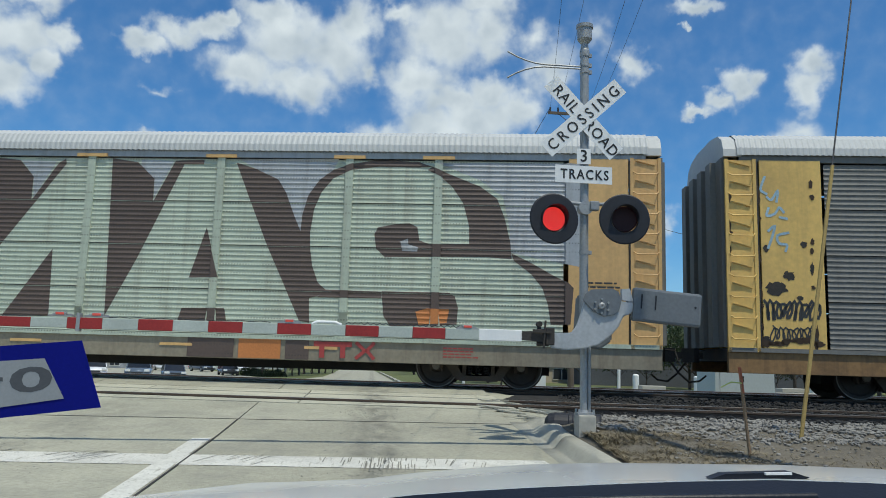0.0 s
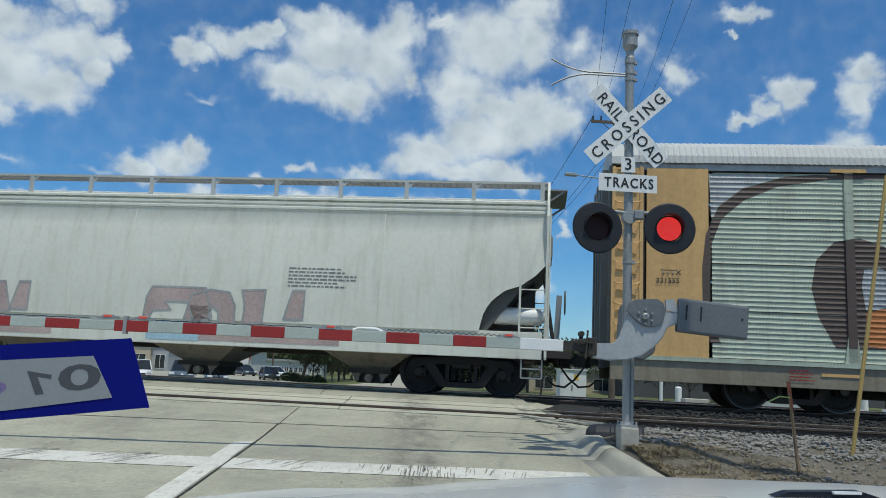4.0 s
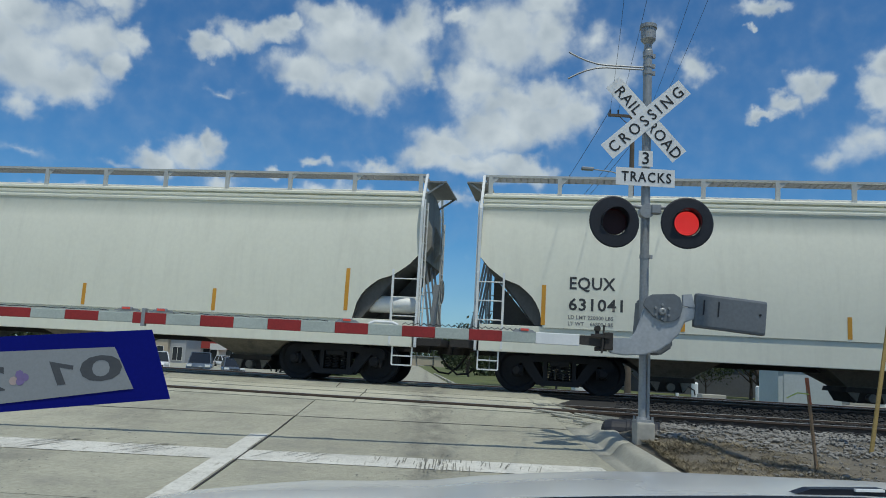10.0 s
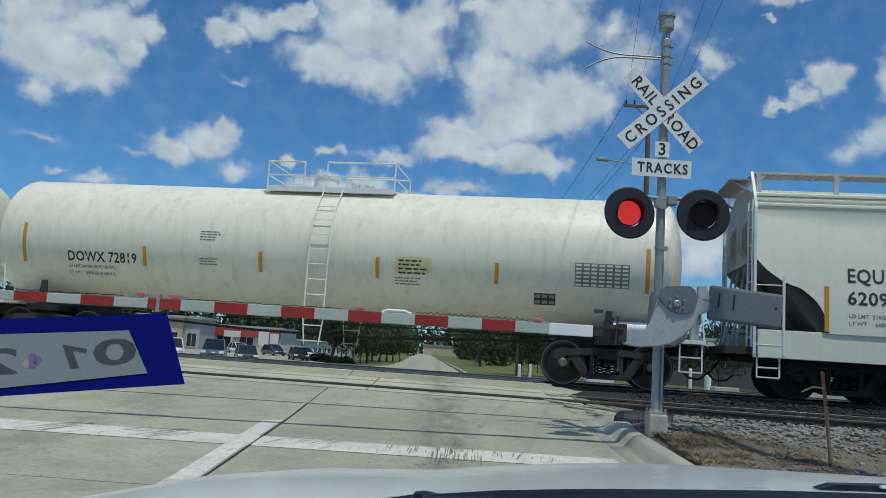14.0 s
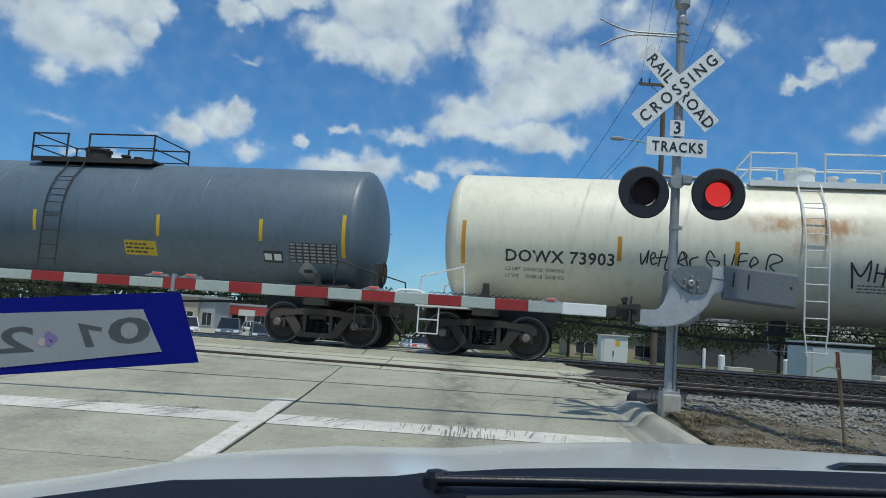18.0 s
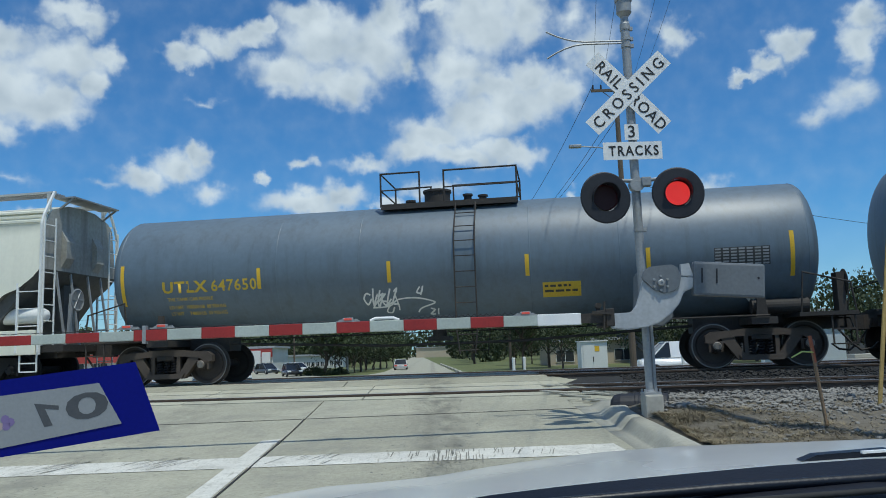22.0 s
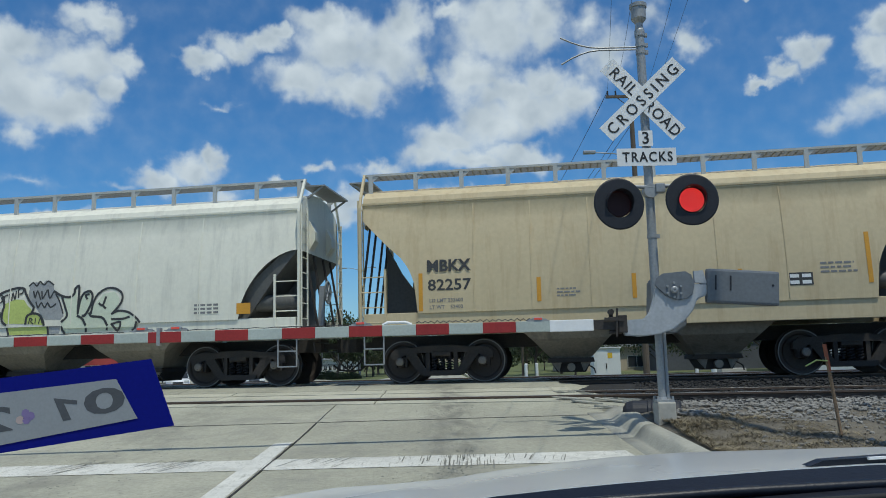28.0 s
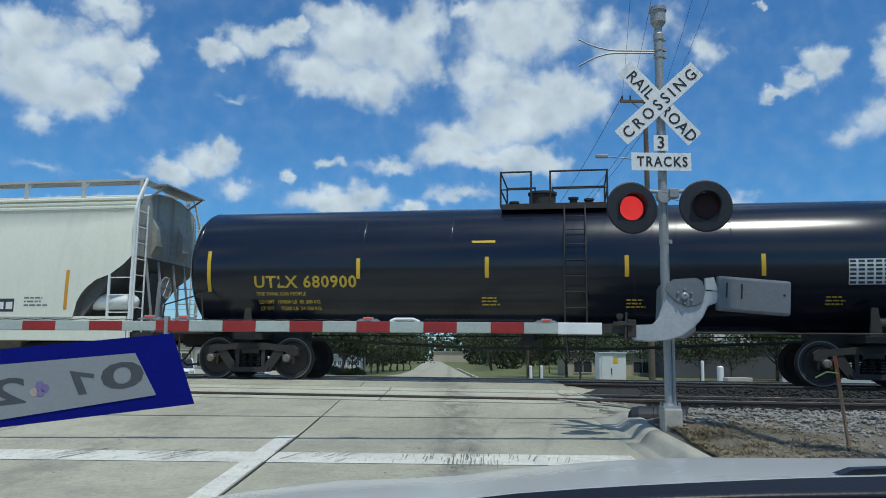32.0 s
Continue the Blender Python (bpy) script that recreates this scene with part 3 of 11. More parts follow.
def perforate(material):
    """Rows of small punched holes along the sheets."""
    n, l = material.node_tree.nodes, material.node_tree.links
    tc, sp = n.new("ShaderNodeTexCoord"), n.new("ShaderNodeSeparateXYZ")
    l.new(tc.outputs["Object"], sp.inputs[0])
    marks = []
    for axis, pitch, share in ((0, 0.062, 0.55), (2, 0.189, 0.16)):
        m1, m2, m3 = n.new("ShaderNodeMath"), n.new("ShaderNodeMath"), n.new("ShaderNodeMath")
        m1.operation, m2.operation, m3.operation = "DIVIDE", "FRACT", "LESS_THAN"
        m1.inputs[1].default_value, m3.inputs[1].default_value = pitch, share
        l.new(sp.outputs[axis], m1.inputs[0]), l.new(m1.outputs[0], m2.inputs[0]), l.new(m2.outputs[0], m3.inputs[0])
        marks.append(m3.outputs[0])
    mu, mk = n.new("ShaderNodeMath"), n.new("ShaderNodeMath")
    mu.operation = mk.operation = "MULTIPLY"
    l.new(marks[0], mu.inputs[0]), l.new(marks[1], mu.inputs[1])
    l.new(mu.outputs[0], mk.inputs[0]), l.new(mask_noise(material, (0.6, 1, 1.5), 2.0, 0.42, 0.60, 0.5), mk.inputs[1])
    mix_over(material, mk.outputs[0], (0.05, 0.045, 0.04))


for kind in ("rack_green", "rack_steel", "brown"):
    perforate(M[kind])
for kind in ("slab", "panel"):
    lane_stain(M[kind], 0.10, 0.52, 0.75, (0.15, 0.145, 0.12))
    lane_stain(M[kind], -3.75, 0.6, 0.45, (0.17, 0.165, 0.135))
    mix_over(M[kind], mask_noise(M[kind], (1, 1, 1), 28.0, 0.60, 0.70, 0.55), (0.14, 0.135, 0.11))
mix_over(M["white"], mask_noise(M["white"], (3.2, 0.35, 1.0), 7.0, 0.60, 0.68, 0.8), (0.30, 0.29, 0.235))
mix_over(M["white"], mask_noise(M["white"], (1, 1, 1), 34.0, 0.58, 0.66, 0.8), (0.30, 0.29, 0.235))


# ---- building helpers ----
def part(name, bm, material, parent=None, label="", smooth=False):
    """Links a bmesh as one mesh object, under a thing or a part if one is given."""
    if smooth:
        for f in bm.faces:
            f.smooth = True
    me = bpy.data.meshes.new(name)
    bm.to_mesh(me)
    bm.free()
    return part_of(name, me, material, parent, label)


def part_of(name, me, material, parent=None, label="", at=None):
    if material and not me.materials:
        me.materials.append(material)
    ob = new(name, me)
    if parent:
        ob.parent = parent
    if at:
        ob.matrix_basis = at
    if label:
        ob["label"] = label
    return ob


def bmn():
    return bmesh.new()


def box(bm, x0, x1, y0, y1, z0, z1, m=None, bevel=0.0):
    r = bmesh.ops.create_cube(bm, size=1.0)["verts"]
    for v in r:
        v.co = Vector((x0 + (v.co.x + .5) * (x1 - x0), y0 + (v.co.y + .5) * (y1 - y0), z0 + (v.co.z + .5) * (z1 - z0)))
    if bevel:
        es = list({e for v in r for e in v.link_edges})
        out = bmesh.ops.bevel(bm, geom=es, offset=bevel, segments=2, affect="EDGES", profile=0.6)
        r = list({v for f in out["faces"] for v in f.verts} | {v for v in r if v.is_valid})
    if m:
        for v in r:
            v.co = m @ v.co
    return r


def bar(bm, p, q, w, h=None, n=0):
    """A straight bar from p to q: square of w x h, or round of diameter w with n sides."""
    p, q = Vector(p), Vector(q)
    d = q - p
    turn = d.to_track_quat("Z", "Y").to_matrix().to_4x4()
    if n:
        r = bmesh.ops.create_cone(bm, cap_ends=True, segments=n, radius1=w / 2, radius2=w / 2, depth=d.length)["verts"]
    else:
        r = bmesh.ops.create_cube(bm, size=1.0)["verts"]
        for v in r:
            v.co = Vector((v.co.x * w, v.co.y * (h or w), v.co.z * d.length))
    mm = Matrix.Translation((p + q) / 2) @ turn
    for v in r:
        v.co = mm @ v.co
    return r


def pipe(bm, pts, d, n=6):
    """A bent pipe through points: one swept tube with closed ends."""
    pts = [Vector(p) for p in pts]
    pts = [p for i, p in enumerate(pts) if i == 0 or (p - pts[i - 1]).length > 1e-5]
    ways = [(q - p).normalized() for p, q in zip(pts, pts[1:])]
    side = ways[0].orthogonal().normalized() if n != 4 else Vector((1, 1, 0)).normalized()
    rings = []
    for i, p in enumerate(pts):
        w0, w1 = ways[max(0, i - 1)], ways[min(len(ways) - 1, i)]
        t = (w0 + w1).normalized()
        side = (side - t * side.dot(t)).normalized()
        other = t.cross(side)
        grow = min(1.4, 1 / max(0.5, t.dot(w1)))
        rings.append([bm.verts.new(p + (side * math.cos(6.2832 * k / n) + other * math.sin(6.2832 * k / n)) * d / 2 * grow) for k in range(n)])
    faces = [bm.faces.new(rings[0]), bm.faces.new(rings[-1])]
    for a, b in zip(rings, rings[1:]):
        for k in range(n):
            faces.append(bm.faces.new((a[k], a[(k + 1) % n], b[(k + 1) % n], b[k])))
    bmesh.ops.recalc_face_normals(bm, faces=faces)


def cyl(bm, p, q, r1, r2=None, n=24, caps=True):
    p, q = Vector(p), Vector(q)
    d = q - p
    r = bmesh.ops.create_cone(bm, cap_ends=caps, segments=n, radius1=r1, radius2=r1 if r2 is None else r2, depth=d.length)["verts"]
    mm = Matrix.Translation((p + q) / 2) @ d.to_track_quat("Z", "Y").to_matrix().to_4x4()
    for v in r:
        v.co = mm @ v.co
    return r


def prism(bm, poly, y0, y1, swap=False):
    """Extrudes a polygon of (x, z) along y; with swap, of (x, y) along z."""
    f = (lambda a, b, c: Vector((a, b, c))) if swap else (lambda a, b, c: Vector((a, c, b)))
    lo = [bm.verts.new(f(a, b, y0)) for a, b in poly]
    hi = [bm.verts.new(f(a, b, y1)) for a, b in poly]
    faces = [bm.faces.new(lo), bm.faces.new(hi)]
    n = len(poly)
    for i in range(n):
        faces.append(bm.faces.new((lo[i], lo[(i + 1) % n], hi[(i + 1) % n], hi[i])))
    bmesh.ops.recalc_face_normals(bm, faces=faces)
    return lo + hi


def lathe(bm, prof, n=32, axis="y", m=None):
    """Turns a profile of (radius, height) about an axis."""
    rings = []
    for r, h in prof:
        ring = []
        for i in range(n):
            a = 2 * math.pi * i / n
            c, s = r * math.cos(a), r * math.sin(a)
            p = Vector((c, h, s)) if axis == "y" else Vector((c, s, h)) if axis == "z" else Vector((h, c, s))
            ring.append(bm.verts.new(m @ p if m else p))
        rings.append(ring)
    faces = []
    for a, b in zip(rings, rings[1:]):
        for i in range(n):
            faces.append(bm.faces.new((a[i], a[(i + 1) % n], b[(i + 1) % n], b[i])))
    faces.append(bm.faces.new(rings[0])), faces.append(bm.faces.new(rings[-1]))
    bmesh.ops.recalc_face_normals(bm, faces=faces)


def lettering(name, text, height, material, parent, m, bold=0.0, wide=1.0, align="LEFT", label="", depth=0.002, spread=1.0):
    """Words in the built-in font as thin meshes lying in the plane of m (x to the right, y up)."""
    cu = bpy.data.curves.new(name, "FONT")
    cu.body, cu.size, cu.extrude, cu.offset, cu.align_x, cu.resolution_u, cu.space_character = text, height / 0.70, depth, bold * height, align, 3, spread
    tmp = bpy.data.objects.new(name, cu)
    me = bpy.data.meshes.new_from_object(tmp)
    bpy.data.objects.remove(tmp)
    ob = part_of(name, me, material, parent, label)
    ob.matrix_basis = m @ Matrix.Diagonal((wide, 1, 1, 1))
    return ob


def thing(name, m, label, category, group=""):
    ob = new(name)
    ob.matrix_basis = m
    return tagged(ob, label, category, group)


def solo(name, bm, material, label, category, m=None, group="", kind="", smooth=False):
    ob = part(name, bm, material, None, smooth=smooth)
    if m:
        ob.matrix_basis = m
    return tagged(ob, label, category, group, kind)


# ---- ground, road and tracks ----
def smooth_step(a, b, v):
    t = min(1, max(0, (v - a) / (b - a)))
    return t * t * (3 - 2 * t)


def ground_z(x, y):
    u = x * ACROSS.x + y * ACROSS.y
    z = road_z(x, y) - 0.07
    verge = smooth_step(2.2, 2.5, x) * (1 - smooth_step(10.6, 12.4, u)) * smooth_step(-30, -10, u)
    z += 0.20 * verge
    z += 0.09 * math.exp(-((x - 2.95) ** 2 + (y - 9.1) ** 2) / 0.35) * (1 if x > 2.3 else 0)
    if 2.2 < x < 12 and 2 < y < 13:
        z += 0.05 * (noise.noise((x * 1.7, y * 1.7, 0)) + 0.5 * noise.noise((x * 5, y * 5, 3))) * verge
    return z


def build_ground():
    xs = sorted(set([-3000, -1200, -500, -250, -120, -60, -30, -16, -13.2] + [2.2 + 0.22 * i for i in range(46)] + [-8, -4, 0, 14, 18, 26, 40, 70, 130, 260, 520, 1200, 3000]))
    ys = sorted(set([-300, -100, -40, -12, -4] + [0.4 * i for i in range(0, 36)] + [16, 17, 18, 19.5, 21, 24, 27, 31, 36, 43, 52, 62, 75, 90, 130, 220, 420, 900, 1800, 4000]))
    bm = bmn()
    g = [[bm.verts.new((x, y, ground_z(x, y))) for x in xs] for y in ys]
    for j in range(len(ys) - 1):
        for i in range(len(xs) - 1):
            f = bm.faces.new((g[j][i], g[j][i + 1], g[j + 1][i + 1], g[j + 1][i]))
            cx, cy = (xs[i] + xs[i + 1]) / 2, (ys[j] + ys[j + 1]) / 2
            u = cx * ACROSS.x + cy * ACROSS.y
            f.material_index = 1 if (u < 25 and cx > -60 and cx < 70 and u > -15) else 0
            # ground around the tracks takes the ballast tone darkened for shade
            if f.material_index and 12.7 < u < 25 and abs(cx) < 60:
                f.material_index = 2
            f.smooth = True
    ob = part("ground", bm, M["grass"])
    ob.data.materials.append(M["dirt"])
    ob.data.materials.append(M["ballast"])
    tagged(ob, "flat ground of dry dirt beside the track and grass beyond", "ground", kind="structure")


build_ground()
EDGE_L, EDGE_R = -13.0, 2.02
ROAD_X = (EDGE_L, -9.3, -5.55, -1.78, EDGE_R)
CUTS = ((-14.0, 0.0), (-8.0, 0.0), (-3.0, 0.0), (1.8, -0.03), (5.9, -0.05), (11.13, -0.06))      # joints across the road: y on the axis, slope
GAP = 0.020


def cut_y(c, x):
    return c[0] + c[1] * x


def slab(x0, x1, lo, hi, root, mat_=None, skewed=False, name="concrete_slab"):
    """One slab between two joints, sloping with the road, 0.2 m thick. lo and hi give y at x."""
    bm = bmn()
    nx, ny = 2, 6
    top = [[None] * (nx + 1) for _ in range(ny + 1)]
    low = [[None] * (nx + 1) for _ in range(ny + 1)]
    for j in range(ny + 1):
        for i in range(nx + 1):
            x = x0 + GAP / 2 + (x1 - x0 - GAP) * i / nx
            a, b = lo(x) + GAP / 2, hi(x) - GAP / 2
            y = a + (b - a) * j / ny
            top[j][i], low[j][i] = bm.verts.new((x, y, road_z(x, y))), bm.verts.new((x, y, road_z(x, y) - 0.055))
    for j in range(ny):
        for i in range(nx):
            bm.faces.new((top[j][i], top[j][i + 1], top[j + 1][i + 1], top[j + 1][i]))
    rim = [(0, i) for i in range(nx)] + [(j, nx) for j in range(ny)] + [(ny, nx - i) for i in range(nx)] + [(ny - j, 0) for j in range(ny)]
    for k, (j, i) in enumerate(rim):
        j2, i2 = rim[(k + 1) % len(rim)]
        bm.faces.new((top[j][i], low[j][i], low[j2][i2], top[j2][i2]))
    part(name, bm, mat_ or M["slab"], root)


def build_road():
    bm = bmn()                                                       # bed under the joints
    prev = None
    for k in range(61):
        y = -14 + 0.5 * k
        row = [bm.verts.new((x, y, road_z(x, y) - 0.04)) for x in (EDGE_L - 2, EDGE_R + 0.1)]
        if prev:
            bm.faces.new((prev[0], prev[1], row[1], row[0]))
        prev = row
    bed = part("road", bm, M["joint"])
    tagged(bed, "concrete slab road with dark joints leading up to the tracks", "road", kind="structure")
    line = lambda c: (lambda x: cut_y(c, x))
    for c0, c1 in zip(CUTS, CUTS[1:]):
        for x0, x1 in zip(ROAD_X, ROAD_X[1:]):
            slab(x0, x1, line(c0), line(c1), bed)
    edge_near = lambda x: (12.72 - x * ACROSS.x) / ACROSS.y
    for x0, x1 in zip(ROAD_X, ROAD_X[1:]):
        slab(x0, x1, line(CUTS[-1]), edge_near, bed)
    # panels on both sides of and between the rails
    for t, (uc, z) in enumerate(TRACKS):
        bands = ((uc - 1.31, uc - 0.80), (uc - 0.685, uc + 0.685), (uc + 0.80, uc + 1.45))
        for u0, u1 in bands:
            for x0, x1 in ((EDGE_L, -7.1), (-7.1, -4.25), (-4.25, -1.15), (-1.15, EDGE_R + 0.35)):
                slab(x0, x1, lambda x, u=u0: (u - x * ACROSS.x) / ACROSS.y, lambda x, u=u1: (u - x * ACROSS.x) / ACROSS.y, bed, M["panel"], name="crossing_panel")
    for u0, u1 in ((TRACKS[0][0] + 1.46, TRACKS[1][0] - 1.31), (TRACKS[1][0] + 1.46, TRACKS[2][0] - 1.31), (TRACKS[2][0] + 1.46, 27.0)):
        for x0, x1 in zip(ROAD_X, ROAD_X[1:-1] + (EDGE_R + 0.3,)):
            slab(x0, x1, lambda x, u=u0: (u - x * ACROSS.x) / ACROSS.y, lambda x, u=u1: (u - x * ACROSS.x) / ACROSS.y, bed, name="paving_strip")
    return bed


build_road()


def painted(name, label, corners, mat_, n=14, lift=0.005):
    """A painted mark on the road: a four-cornered strip laid on the slope."""
    a, b, c, d = [Vector((*p, 0)) for p in corners]
    bm = bmn()
    rows = []
    for k in range(n + 1):
        t = k / n
        p, q = a.lerp(b, t), d.lerp(c, t)
        rows.append([bm.verts.new((v.x, v.y, road_z(v.x, v.y) + lift)) for v in (p, p.lerp(q, 0.5), q)])
    for r, s in zip(rows, rows[1:]):
        bm.faces.new((r[0], s[0], s[1], r[1])), bm.faces.new((r[1], s[1], s[2], r[2]))
    ob = part(name, bm, mat_)
    return tagged(ob, label, "road marking", kind="structure")


painted("stop_line", "broad white stop line, worn by tyres", ((-12.5, 8.36), (1.88, 7.70), (1.84, 8.29), (-12.5, 8.93)), M["white"], 40)
painted("lane_line", "solid white lane line beside the joint", ((-2.02, -12), (-2.02, 9.55), (-1.81, 9.62), (-1.81, -12)), M["white"], 40, 0.007)
painted("lane_line", "solid white lane line on the far lane", ((-5.75, -12), (-5.75, 9.6), (-5.58, 9.6), (-5.58, -12)), M["white"], 40, 0.007)

for a, b in (((-1.790, -12), (-1.772, 11.20)),):
    painted("joint_seal", "dark filled joint along the lane line", (a, (a[0], b[1]), b, (b[0], a[1])), M["joint"], 40, 0.009)
painted("joint_seal", "dark filled joint across the road", ((-12.9, 11.89), (2.0, 10.995), (2.0, 11.03), (-12.9, 11.925)), M["joint"], 40, 0.004)


def build_tyre_marks():
    """Dark scuffs that braking tyres left across the stop line and before the tracks."""
    rnd = random.Random(4)
    for cx, wide, y0, y1, count, slant in ((-2.9, 0.35, 7.95, 8.62, 26, 0.55), (-3.9, 0.40, 8.0, 8.66, 26, 0.55), (-1.3, 0.35, 7.85, 8.5, 14, 0.4), (0.15, 0.45, 7.55, 8.35, 60, 0.05), (-5.2, 0.5, 8.0, 8.7, 18, 0.5), (0.9, 0.4, 7.75, 8.35, 12, 0.2)):
        bm = bmn()
        for _ in range(count):
            x = cx + rnd.gauss(0, 0.5) * wide
            y = rnd.uniform(y0, y1 - 0.1)
            l, w = rnd.uniform(0.10, 0.45), rnd.uniform(0.004, 0.013)
            l = min(l, y1 - y)
            v = [(x, y), (x + w, y), (x + w + slant * l, y + l), (x + slant * l, y + l)]
            bm.faces.new([bm.verts.new((a, b, road_z(a, b) + 0.0095)) for a, b in v])
        ob = part("tyre_marks", bm, M["tar"])
        tagged(ob, "short dark rubber scuffs on the concrete", "tyre marks", kind="structure")


def build_rubber_specks():
    """Dark specks of rubber and oil between the wheel paths, from the stop line up to the rails."""
    rnd = random.Random(14)
    for cx, wide, y0, y1, count in ((0.05, 0.42, 8.5, 11.0, 520), (0.05, 0.50, 11.25, 12.65, 620), (0.1, 0.45, 6.2, 7.6, 420), (-3.6, 0.8, 6.0, 11.0, 300)):
        bm = bmn()
        for _ in range(count):
            x, y, r = cx + rnd.gauss(0, 0.55) * wide, rnd.uniform(y0, y1), rnd.uniform(0.003, 0.009) * (2.0 if rnd.random() < 0.10 else 1)
            n, st = rnd.randint(4, 6), rnd.uniform(1.0, 2.6)
            bm.faces.new([bm.verts.new((x + r * math.cos(6.2832 * i / n), y + st * r * math.sin(6.2832 * i / n), road_z(x, y + st * r * math.sin(6.2832 * i / n)) + 0.0035)) for i in range(n)])
        tagged(part("rubber_specks", bm, M["tar"]), "dark rubber and oil specks on the concrete", "oil stains", kind="stuff")


build_tyre_marks()
build_rubber_specks()


def build_kerb():
    """Rolled concrete kerb that rises from the gutter and ends in a rounded ramp by the mast."""
    root = None
    ys = [-14 + 3.05 * k for k in range(7)] + [9.1, 11.2]
    for a, b in zip(ys, ys[1:]):
        bm = bmn()
        n = 10
        rings = []
        for k in range(n + 1):
            y = a + 0.006 + (b - a - 0.012) * k / n
            drop = smooth_step(9.6, 11.1, y)
            sh = 0.22 * drop
            h = 0.145 * (1 - drop * 0.45)
            prof = [(1.97, -0.06), (1.975, 0.004)]
            for q in range(9):                                             # rolled face and rounded top
                w = q / 8
                prof.append((2.12 + sh * (.3 + .3 * w) + 0.15 * w, 0.004 + (h - 0.004) * smooth_step(-0.05, 1.0, w) ** 0.75))
            prof += [(2.32 + sh, h + 0.008), (2.36 + sh, h + 0.005), (2.40 + sh, h - 0.010), (2.43 + sh, h - 0.05), (2.43 + sh, -0.1), (1.97, -0.1)]
            rings.append([bm.verts.new((x, y, road_z(2.0, y) + z)) for x, z in prof])
        m = len(rings[0])
        for r, s in zip(rings, rings[1:]):
            for i in range(m):
                f = bm.faces.new((r[i], r[(i + 1) % m], s[(i + 1) % m], s[i]))
                f.smooth = i < m - 3
        bm.faces.new(rings[0]), bm.faces.new(rings[-1])
        bmesh.ops.recalc_face_normals(bm, faces=bm.faces)
        if root is None:
            root = part("kerb", bm, M["kerb"], smooth=False)
            tagged(root, "pale rolled concrete kerb and gutter along the road", "kerb", kind="structure")
        else:
            part("kerb_length", bm, M["kerb"], root)


build_kerb()


def rail_section(w=1.0):
    return ((-0.07, -0.17), (0.07, -0.17), (0.07, -0.155), (0.012, -0.13), (0.012, -0.045), (0.036, -0.035), (0.036, -0.004), (0.028, 0.0), (-0.028, 0.0), (-0.036, -0.004), (-0.036, -0.035), (-0.012, -0.045), (-0.012, -0.13), (-0.07, -0.155))


def build_tracks():
    rnd = random.Random(8)
    for t, (uc, z) in enumerate(TRACKS):
        tie = None
        bm = bmn()                                                     # ballast bed on both sides of the road
        for s0, s1 in ((-320, -14.5), (0.75, 200)):
            prev = None
            for k in range(41):
                s = s0 + (s1 - s0) * k / 40
                ring = []
                for du, dz in ((-2.5, -0.42), (-1.75, -0.20), (1.75, -0.20), (2.5, -0.42)):
                    p = at_track(s, uc + du)
                    ring.append(bm.verts.new((p.x, p.y, z + dz)))
                if prev:
                    for i in range(3):
                        bm.faces.new((prev[i], prev[i + 1], ring[i + 1], ring[i]))
                prev = ring
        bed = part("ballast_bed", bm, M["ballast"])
        tagged(bed, "crushed stone bed under the track, near black for shade", "ballast", kind="structure")
        for side in (-0.755, 0.755):
            bm = bmn()
            ends = []
            for s in (-320, 200):
                ends.append([bm.verts.new(at_track(s, uc + side + a, z + b)) for a, b in rail_section()])
            n = len(ends[0])
            for i in range(n):
                f = bm.faces.new((ends[0][i], ends[0][(i + 1) % n], ends[1][(i + 1) % n], ends[1][i]))
                f.material_index = 1 if i in (6, 7, 8) else 0
            bmesh.ops.recalc_face_normals(bm, faces=bm.faces)
            r = part("rail", bm, M["rail"])
            r.data.materials.append(M["railtop"])
            tagged(r, "long rusty steel rail with a worn bright head", "rail", "rails of the crossing", "structure")
        bm = bmn()
        box(bm, -0.115, 0.115, -1.3, 1.3, -0.34, -0.175, bevel=0.012)
        me = bpy.data.meshes.new("tie")
        bm.to_mesh(me), bm.free()
        bmp = bmn()
        for side in (-0.755, 0.755):
            box(bmp, -0.09, 0.09, side - 0.17, side + 0.17, -0.178, -0.160)
            for a in (-0.05, 0.05):
                for b in (-0.1, 0.1):
                    box(bmp, a - 0.012, a + 0.012, side + b - 0.012, side + b + 0.012, -0.165, -0.138)
        mp = bpy.data.meshes.new("tie_plate")
        bmp.to_mesh(mp), bmp.free()
        near = [1.05 + 0.53 * k for k in range(76)] + [-15 - 0.53 * k for k in range(14)]
        for s in near:
            m = Matrix.Translation(at_track(s, uc, z)) @ pose(0, 0, 0, 0, 0, -SKEW + rnd.uniform(-1, 1))
            ob = part_of("tie", me, M["tie"], bed, at=m)
            part_of("tie_plate", mp, M["rail"], ob)


build_tracks()


def stone_mesh(seed):
    rnd = random.Random(seed)
    bm = bmn()
    bmesh.ops.create_icosphere(bm, subdivisions=1, radius=1.0)
    for v in bm.verts:
        v.co *= rnd.uniform(0.65, 1.2)
        v.co.z *= 0.7
    me = bpy.data.meshes.new("stone")
    bm.to_mesh(me), bm.free()
    return me


